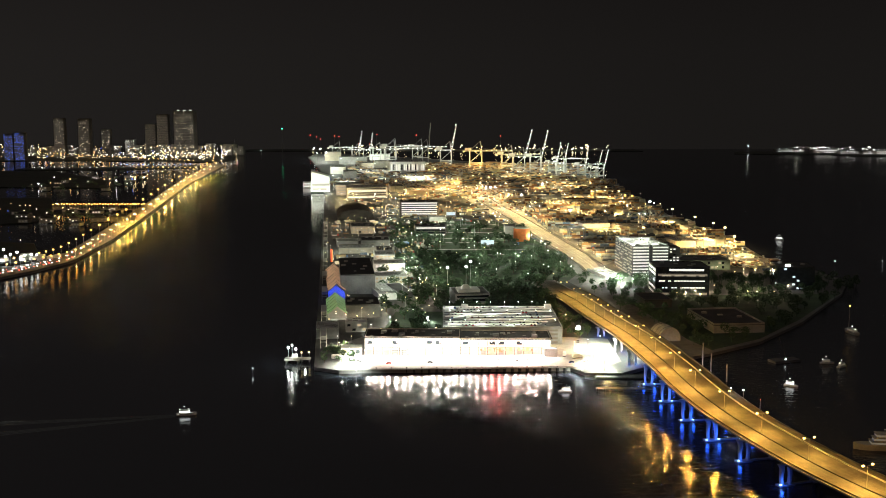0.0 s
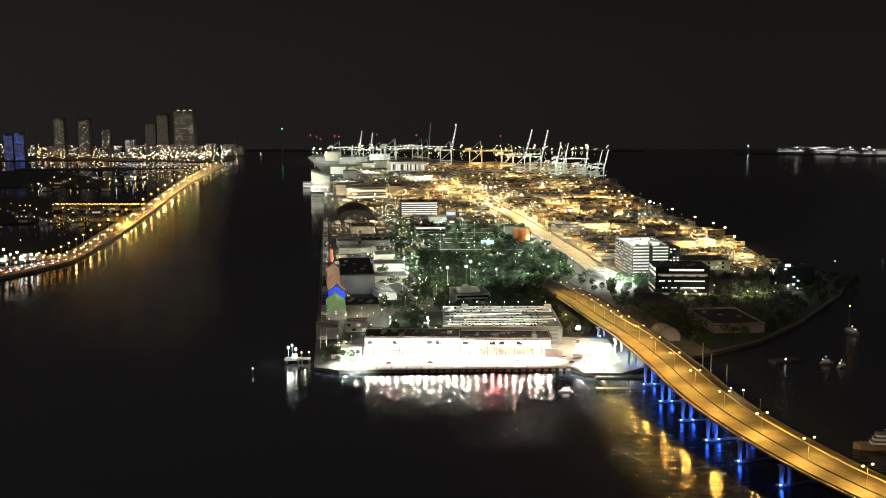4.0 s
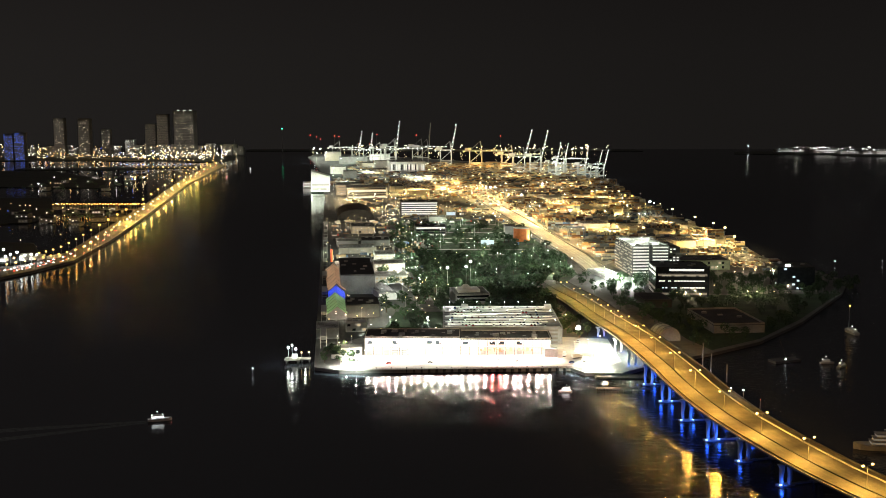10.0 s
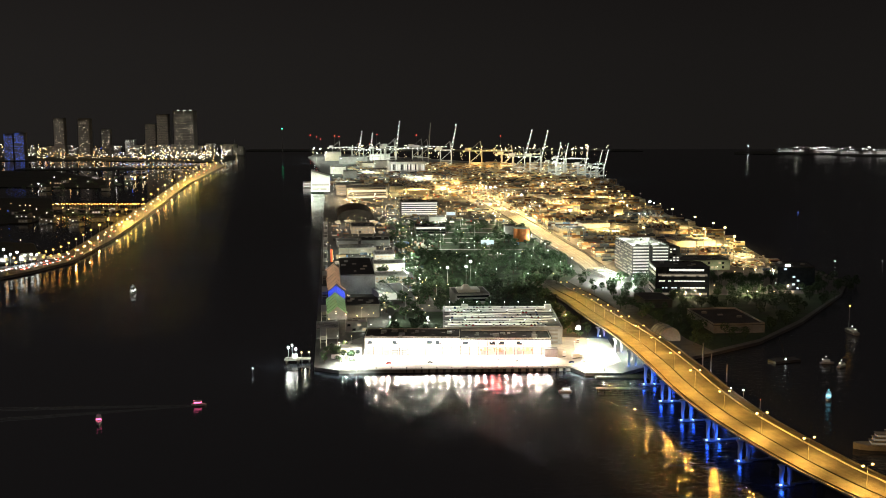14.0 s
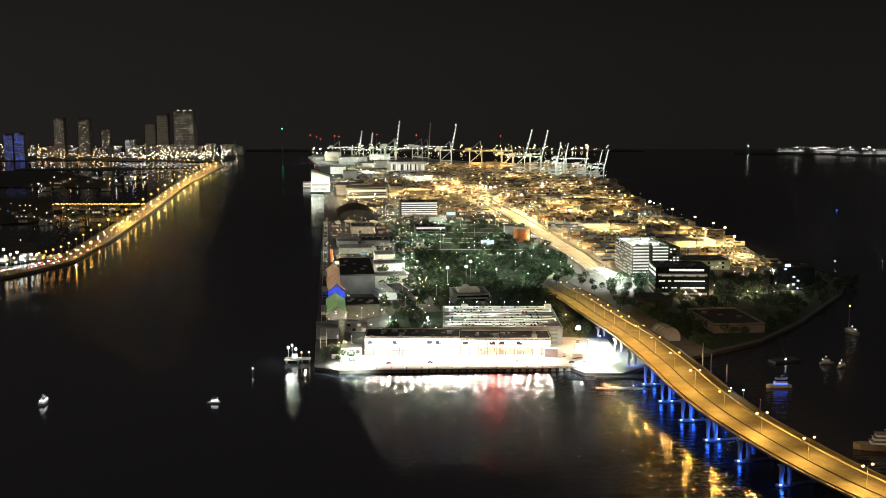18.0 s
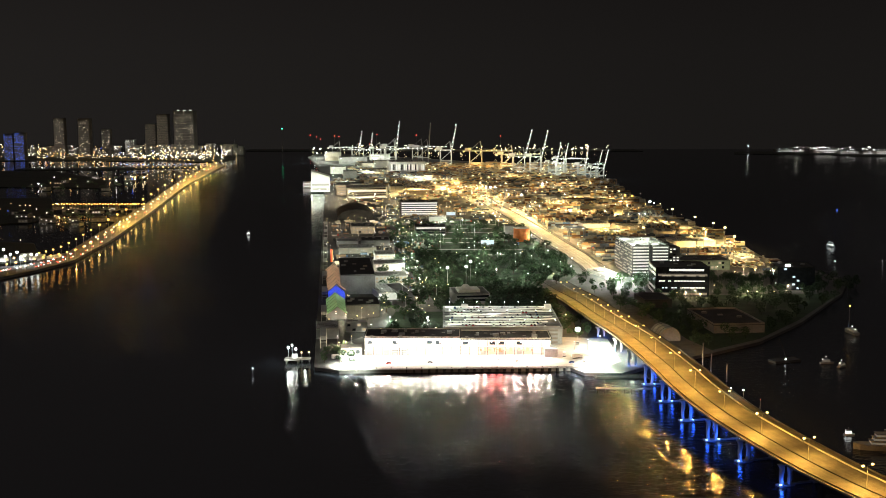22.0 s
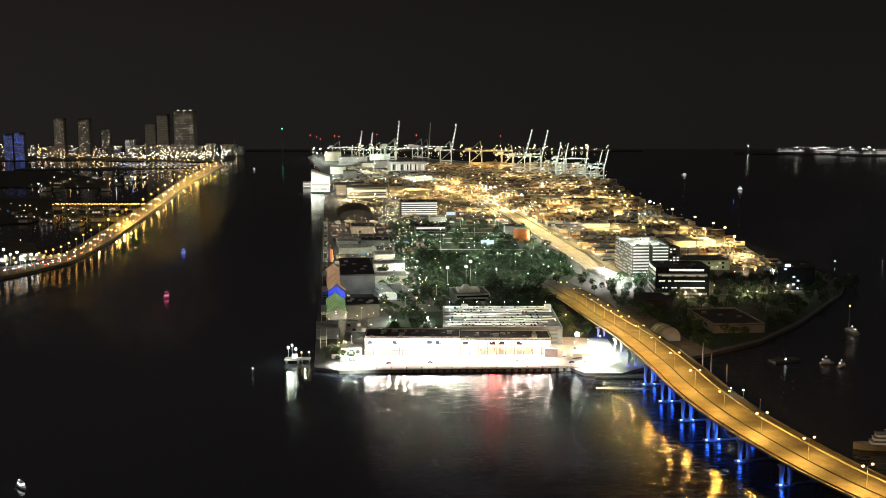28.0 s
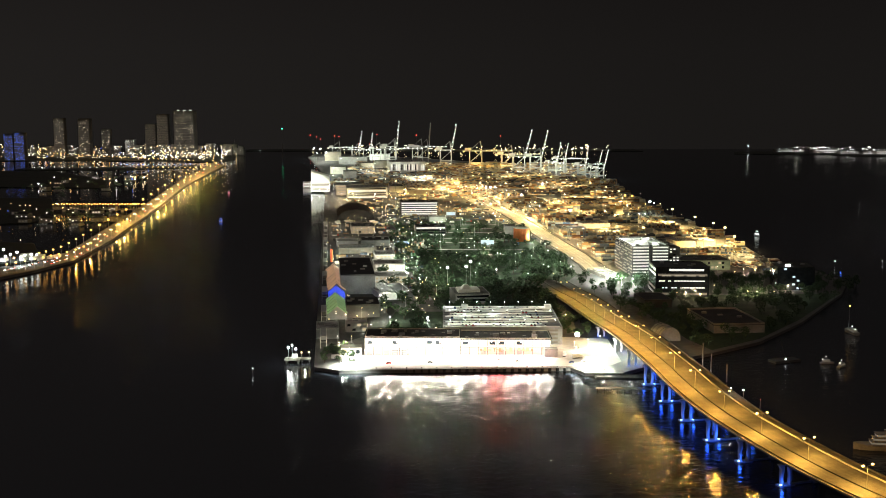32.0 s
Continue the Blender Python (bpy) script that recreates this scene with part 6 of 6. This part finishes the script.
def boat(name, label, light, length=14, decks=1, trail=0, lamps=3, paint=None, dark=False):
    ob = thing(name, 0, 0, 0, 0, label, "boat")
    beam = length * 0.28
    h = length * 0.11
    paint = paint or HULL_WHITE
    part("hull", hull(length, beam, h), paint, ob)
    for d in range(decks):
        part("cabin", Shape().box(-length * 0.08, 0, h + d * 2.3, length * (0.5 - 0.1 * d), beam * 0.7, 2.1, 0, 0.94), paint, ob)
        part("window_band", Shape().box(-length * 0.08, 0, h + 0.7 + d * 2.3, length * (0.5 - 0.1 * d) * 0.985 + 0.12, beam * 0.69 + 0.14, 0.9), PANE_DIM if dark else light if d == 0 else GLASS, ob, "window band")
        part("cabin_roof", Shape().box(-length * 0.08, 0, h + 2.1 + d * 2.3, length * (0.54 - 0.1 * d), beam * 0.76, 0.18), paint, ob)
    top = h + decks * 2.3
    part("mast", Shape().tube((-length * 0.1, 0, top), (-length * 0.1, 0, top + 2.2), 0.1), STEEL, ob)
    for k in range(lamps):
        part("lamp", Shape().ball(-length * 0.32 + k * length * 0.22, 0, top + (2.2 if k == 1 else 0.4), 0.2 + length * 0.007, 4, 6), light, ob)
    if trail:
        for sy in (-1, 1):
            for k in range(3):
                part("wake", wake(trail, sy, k), WAKE, ob, "rippled wake on the water")
    return ob


# moored craft
yacht = boat("motor_yacht", "large grey moored motor yacht with three decks", PANE_DIM, 29, 3, 0, 2, GREY_WALL, True)
yacht.matrix_basis = place(256.4, 598.4, 0, 172)
tug = boat("work_boat", "moored work boat with deck lamps and a mast", FAR_WHITE, 20, 1, 0, 2, GREY_WALL, True)
tug.matrix_basis = place(363.4, 919.6, 0, 100)
part("derrick", Shape().tube((4, 0, 3), (4, 0, 24), 0.3, 0.15), STEEL, tug)
part("derrick_light", Shape().ball(4, 0, 24, 0.8, 4, 6), BULB_SODIUM, tug)
for i, (x, y) in enumerate([(301.6, 807.3), (309.1, 796.4)]):
    tug = boat("moored_boat", "small moored work boat with deck lamps", FAR_WHITE, 11, 1, 0, 2, GREY_WALL, True)
    tug.matrix_basis = place(x, y, 0, 40 * i)
barge = thing("crane_barge", 270.3, 814.7, 0, 20, "dark barge with a thin derrick", "barge")
part("pontoon", Shape().box(0, 0, -0.6, 24, 10, 2.4), DARK_STEEL, barge)
part("derrick", Shape().beam((2, 0, 1.8), (-6, 0, 20), 0.4, 0.4), DARK_STEEL, barge)
part("lamp", Shape().ball(-2, -4, 3, 0.6, 4, 6), BULB_WHITE, barge)
jetty = thing("timber_jetty", 128.8, 727.7, 0, -4, "dark timber jetty beside the bridge", "jetty")
for k in range(5):
    part("plank_walk", Shape().box(0, -2 + k * 1.0, 1.6, 40, 0.9, 0.2), DARK_STEEL, jetty)
for k in range(9):
    part("post", Shape().tube((-19 + k * 4.75, -2.4, -3), (-19 + k * 4.75, -2.4, 2.6), 0.25), DARK_STEEL, jetty)
solid("stone_spit", Shape().box(133.1, 765.5, -2, 46, 12, 3, -3, 0.8), EARTH, "low dark stone spit under the bridge", "shore", kind="structure")


# invented lorry: its glowing mast replaces a quay floodlight that switches on
lamp_lorry = thing("added_lamp_lorry", 0, 0, 0, 0, "added lorry whose mast lamps stand in for a quay lamp switching on", "lorry")
part("chassis", Shape().box(0, 0, 0.5, 6.4, 2.2, 0.5), DARK_STEEL, lamp_lorry)
part("cab", Shape().box(2.2, 0, 1.0, 1.9, 2.2, 1.7, 0, 0.9), HULL_WHITE, lamp_lorry)
part("windscreen", Shape().box(3.1, 0, 1.7, 0.2, 1.9, 0.8), GLASS, lamp_lorry)
part("flat_bed", Shape().box(-1.1, 0, 1.0, 4.2, 2.3, 0.3), STEEL, lamp_lorry)
for sx in (-2, 2):
    for sy in (-1, 1):
        part("wheel", Shape().tube((sx, sy - 0.2, 0.5), (sx, sy + 0.2, 0.5), 0.5, 0.5, 10), RUBBER, lamp_lorry)
part("mast", Shape().tube((-1.2, 0, 1.3), (-1.2, 0, 12.6), 0.16, 0.1), STEEL, lamp_lorry)
for sy in (-0.9, 0.9):
    for up in (11.6, 13.0):
        part("work_lamp", Shape().ball(-1.2, sy, up, 0.95, 5, 8), WORK_LAMP, lamp_lorry, "bright white work lamp")

HEAD = lit("headlight", (1.0, 0.94, 0.8), 12)
TAIL = lit("taillight", (1.0, 0.06, 0.03), 7)


def traffic_car(group):
    ob = car(0, 0, 3.2, 0, group)
    ob.name = "moving_car"
    ob["label"] = "car in traffic with its lights on"
    for sy in (-0.6, 0.6):
        part("headlight", Shape().box(2.25, sy, 0.5, 0.6, 0.9, 0.8), HEAD, ob)
        part("taillight", Shape().box(-2.25, sy, 0.55, 0.5, 0.8, 0.6), TAIL, ob)
    return ob


def drive(ob, line, t_in, t_out, side):
    """Key a car along a line from one share of its length to another, on one side of the road."""
    rows = []
    for k in range(9):
        f = t_in + (t_out - t_in) * k / 8
        i = min(int(f * (len(line) - 1)), len(line) - 2)
        p = line[i].lerp(line[i + 1], f * (len(line) - 1) - i)
        d = (line[i + 1] - line[i]).normalized() * (1 if t_out > t_in else -1)
        n = Vector((-d.y, d.x, 0)) * side
        rows.append((4.0 * k, place(p.x + n.x, p.y + n.y, p.z + 0.02, math.degrees(math.atan2(d.y, d.x)))))
    walk(ob, rows)


def track(ob, rows):
    """Key a boat along (seconds, x, y): it heads where it goes, and waits at its first and last place."""
    keys, heading = [], 0.0
    for i, (t, x, y) in enumerate(rows):
        a, b = rows[max(i - 1, 0)], rows[min(i + 1, len(rows) - 1)]
        want = math.degrees(math.atan2(b[2] - a[2], b[1] - a[1]))
        if not i:
            heading = want
        turn = (want - heading + 180) % 360 - 180
        heading += max(-80, min(80, turn))
        keys.append((t, place(x, y, 0, heading)))
    if keys[0][0] > 0:
        keys.insert(0, (0.0, keys[0][1]))
    if rows[-1][1] > 250 and keys[-1][0] < 31:      # runs on, out past the bend of the bay
        keys.append((keys[-1][0] + 0.4, place(rows[-1][1] + 320, rows[-1][2], 0, heading)))
    if keys[-1][0] < 32:
        keys.append((32.0, keys[-1][1]))
    walk(ob, keys)


def motions():
    # the wind's edge drifts over the bay
    walk(water, [(t, place(x, 0, 0)) for t, x in ((0.0, 150), (2.0, 60), (3.5, 120), (6.0, 170), (9.5, 180), (11.0, 130), (14.5, 110), (17.0, 40), (20.0, 10), (25.0, -10), (32.0, -40))])
    walk(lift_boom, [(t, pose(SPAN_X / 2 + 2, 0, LEG_Z, 0, -d, 0)) for t, d in ((0.0, 2), (6.4, 2), (6.8, 14), (7.2, 32), (7.6, 47), (8.0, 63), (8.4, 80), (8.8, 83), (32.0, 84))])
    # the added lorry comes round the end of the terminal as the quay lamp's switching on
    walk(lamp_lorry, [(t, place(x, y, GROUND + 0.05, d)) for t, x, y, d in ((0.0, 114, 872, -100), (21.6, 114, 872, -100), (22.2, 112, 860, -100), (22.9, 109.5, 847, -120), (32.0, 109.5, 847, -120))])
    for k in range(64):
        f = k / 64
        if k % 2:
            drive(traffic_car("causeway traffic"), CWL, min(0.97, f + 0.03), max(0.01, f - 0.22), -6 - 3 * (k % 3 == 0))
        else:
            drive(traffic_car("causeway traffic"), CWL, max(0.01, f), min(0.99, f + 0.22), -6 - 3 * (k % 3 == 0))
    white = "white motor boat with bright deck lamps"
    B = lambda lab=white, light=BOAT_WHITE, n=13, d=1, w=0, k=3: boat("motor_boat", lab, light, n, d, w, k)
    track(B(w=150), [(0.0, -167.8, 668.2), (0.25, -32.7, 704.4), (0.5, 110.7, 727.7), (0.8, 276, 752.5), (1.0, 385.9, 765.5)])
    track(B("small dark boat with a blue lamp", BOAT_BLUE, 9, 1, 120, 1), [(0.5, -339, 655.7), (0.8, -136.6, 698.8), (1.0, -25.3, 715.8), (1.2, 90.7, 727.7), (1.5, 260.4, 743), (1.8, 380.4, 754.1)])
    track(B(n=10), [(0.0, 251.2, 739.9), (1.0, 267.8, 729.2), (2.0, 294.8, 736.8), (3.0, 351.8, 746.1)])
    track(B("white cruiser with lit decks", BOAT_WHITE, 18, 2), [(0.0, 509.7, 1581.5), (1.0, 553.2, 1461.6), (1.6, 607.7, 1373.8)])
    track(B(n=10), [(2.4, -338.9, 620.8), (2.8, -248.3, 655.7), (3.0, -150.1, 678.6), (3.2, -44.2, 701.6), (3.5, 109.9, 721.7), (3.9, 335.4, 746.1)])
    track(B(w=130), [(6.6, -337.8, 632), (6.8, -246, 659.4), (7.0, -144.9, 682.5), (7.2, -36.6, 704.4), (7.5, 118.3, 724.7), (7.9, 356, 746.1)])
    track(B(w=170, n=15), [(9.6, -330.4, 604.6), (9.8, -269.8, 628.6), (10.0, -181.9, 655.7), (10.2, -79.1, 691.9), (10.4, 36.5, 711.5), (10.6, 146.9, 727.7), (10.8, 269.1, 744.5), (11.0, 382.7, 758.9)])
    track(B("small boat with a green lamp", BOAT_GREEN, 9, 1, 140, 1), [(10.6, -311.8, 594.3), (10.8, -220.9, 615.3), (11.0, -126.5, 641.3), (11.2, -25.5, 668.2), (11.4, 82.9, 694.7), (11.6, 199.1, 712.9), (11.9, 369, 730.7)])
    track(B("pleasure boat with pink lamps", BOAT_RED, 13, 1, 190, 3), [(12.0, -305.8, 582.3), (12.2, -233.3, 596.3), (12.4, -160.9, 625.2), (12.7, -35.7, 673.4), (13.0, 101.3, 703), (13.2, 201.8, 723.2), (13.5, 368.3, 746.1)])
    track(B("small boat with a red lamp", BOAT_RED, 10, 1, 130, 1), [(13.6, -344.8, 632), (13.8, -257.9, 661.9), (14.0, -164.8, 690.6), (14.3, 10.5, 707.2), (14.5, 126.3, 724.7), (14.9, 368.3, 746.1)])
    track(B(n=20, d=2), [(0.0, -822.6, 4778.2), (6.0, -769.3, 4439), (9.0, -779.4, 4336.3), (10.0, -614.5, 3362.4), (11.0, -506, 2646.3), (12.0, -428.7, 2117.7), (12.7, -376.1, 1698.5), (13.0, -371.1, 1581.5), (13.4, -360.7, 1416.4),
                                   (14.0, -335.8, 1123.3), (14.5, -305.9, 901.1), (15.2, -270, 637.8), (15.6, -256.6, 506.9)])
    track(B("tour boat with a red lamp", BOAT_RED, 14, 1, 0, 1), [(9.0, -727.3, 3731.5), (11.0, -434.2, 1772.1), (12.0, -362, 1255.4), (12.7, -323.6, 1063.8), (13.0, -306.4, 951.3), (13.4, -279.4, 826), (14.0, -219.9, 652.1), (14.3, -204.4, 589.2), (14.8, -180.2, 441)])
    track(B("boat lit in cyan", BOAT_CYAN, 14, 1), [(13.4, 356, 746.1), (13.9, 279.1, 718.8), (14.0, 266.2, 707.2), (14.5, 252.5, 659.4), (15.5, 282.7, 594.3)])
    track(B("boat lit in deep blue", BOAT_BLUE, 14, 1), [(10.8, 275.5, 538.7), (11.3, 236.5, 594.3), (11.5, 234.9, 628.6), (11.8, 265.8, 685.2), (12.4, 352.9, 730.7)])
    track(B("small boat far out with a dim blue lamp", BOAT_BLUE, 5, 1, 0, 1), [(9.5, 756.6, 1616.3), (11.0, 551.9, 1548.1), (13.0, 627.6, 1960.5), (20.0, 769.6, 2032.0), (22.0, 765.1, 2037.6), (23.0, 761.7, 2043.3), (24.0, 762.6, 2054.7), (24.2, 751.6, 2101.8), (25.5, 722.7, 2215.8), (27.5, 672.5, 2373.0), (28.0, 616.6, 2229.3), (28.4, 569.1, 2113.9), (28.8, 547.2, 1998.8), (29.2, 536.2, 1876.0), (29.7, 529.9, 1733.7), (30.0, 520.9, 1647.6), (30.5, 502.0, 1510.9), (31.0, 494.1, 1378.9), (31.5, 479.3, 1259.0), (32.0, 478.1, 1250.3)])
    track(B(n=16), [(16.8, -216.1, 478.4), (17.5, -243.6, 582.3), (18.0, -271.4, 696), (18.5, -269.1, 833.8), (19.0, -251.7, 971.9), (19.5, -272.4, 1126.8), (20.0, -292.7, 1268.6), (21.0, -327.2, 1535.2), (22.0, -305.8, 1645.3), (23.0, -346.1, 1939.9),
                                   (24.0, -425.7, 2273.7), (25.0, -501.7, 2609.2), (28.0, -607.3, 3392.9), (30.0, -682.8, 4011.4), (32.0, -827.7, 4778.2)])
    track(B("party boat lit in deep blue", BOAT_BLUE, 18, 2, 0, 3), [(17.4, 378.6, 733.7), (17.7, 307.4, 733.7), (18.0, 241.2, 736.8), (18.3, 146.9, 727.7), (18.5, 68.2, 718.8), (18.7, 6.3, 718.8), (19.0, -80.7, 724.7), (19.3, -151.5, 685.2), (19.5, -182, 652.1),
                                   (19.7, -224.8, 617.5), (20.0, -301.9, 574.6)])
    track(B(n=15), [(18.6, -765.2, 3927.3), (19.6, -556.8, 2665.3), (20.0, -423.3, 1919.7), (20.4, -349.9, 1416.4), (20.8, -269.4, 943.8), (21.0, -236.5, 787.6), (21.3, -219.3, 594.3), (21.6, -220.9, 465.3)])
    track(B(n=9, k=1), [(17.4, 86.3, 724.7), (17.7, -33.2, 715.8), (18.0, -156.1, 696), (18.4, -339.6, 649.6)])
    track(B(n=18, d=2), [(20.8, 629.0, 1323.5), (21.5, 592.5, 1416.6), (22.0, 557.8, 1504.7), (22.5, 543.8, 1604.1), (23.0, 527.3, 1750.3), (23.5, 527.8, 1885.6), (24.0, 536.7, 1987.9), (24.2, 558.1, 2043.3), (24.4, 606.6, 2078.0), (24.6, 663.3, 2101.8), (24.8, 710.5, 2107.8), (25.0, 751.3, 2113.9), (25.5, 852.9, 2176.5), (26.0, 910.2, 2298.9), (26.6, 860.8, 2404.0), (27.5, 744.3, 2468.4), (28.0, 720.4, 2553.8), (28.4, 689.9, 2626.5), (28.8, 638.2, 2664.5), (29.0, 620.1, 2723.4), (30.0, 559.6, 2485.0), (31.0, 464.8, 2059.3), (31.5, 486.1, 1885.6), (32.0, 490.7, 1632.9)])
    track(B("white boat with a strong bow lamp", BOAT_WHITE, 16, 1), [(24.3, 1185.8, 2519.0), (24.6, 1083.6, 2626.5), (25.0, 1026.6, 2723.4), (26.0, 910.1, 2894.0), (27.5, 725.2, 3087.2), (28.2, 711.3, 3113.1), (28.4, 728.7, 3011.8), (28.6, 787.5, 2871.5), (28.8, 824.3, 2664.5), (29.0, 842.3, 2536.3), (29.2, 859.0, 2328.0), (29.4, 912.1, 2189.4), (29.6, 974.7, 2089.8)])
    track(B(n=7, k=1), [(19.0, 287.4, 604.6), (21.0, 244.1, 647.2), (23.0, 287.4, 604.6)])
    track(B("boat lit in deep blue", BOAT_BLUE, 16, 2), [(24.4, -300.1, 626.3), (25.0, -311.2, 767.1), (25.5, -324.5, 892.1), (26.5, -343, 1137.4), (27.5, -360.1, 1384.2), (28.0, -356.3, 1433), (29.0, -374.3, 1645.3), (30.0, -389.2, 1789.3), (31.0, -389, 1806.8), (32.0, -388.8, 1833.8)])
    track(B("party boat with pink lamps", BOAT_RED, 16, 2), [(25.8, -272, 565.2), (26.5, -274, 694.7), (27.5, -278.4, 914.9), (28.0, -292, 1096.1), (28.3, -293.1, 1225.8), (29.0, -314.4, 1485.4), (29.5, -356.3, 1755.2), (30.0, -373.2, 1880.6), (31.0, -401.4, 2036.1), (32.0, -496.7, 2438)])
    track(B(w=130), [(29.1, -354, 649.6), (29.3, -263.9, 668.2), (29.5, -163.3, 690.6), (29.7, -9.4, 712.9), (29.9, 180.4, 733.7), (30.1, 371.3, 752.5)])
    track(B("slow boat with a tall lamp", BOAT_WHITE, 10, 1, 0, 1), [(26.5, -289.1, 574.6), (28.0, -223, 535.4), (29.0, -165.2, 441)])


motions()
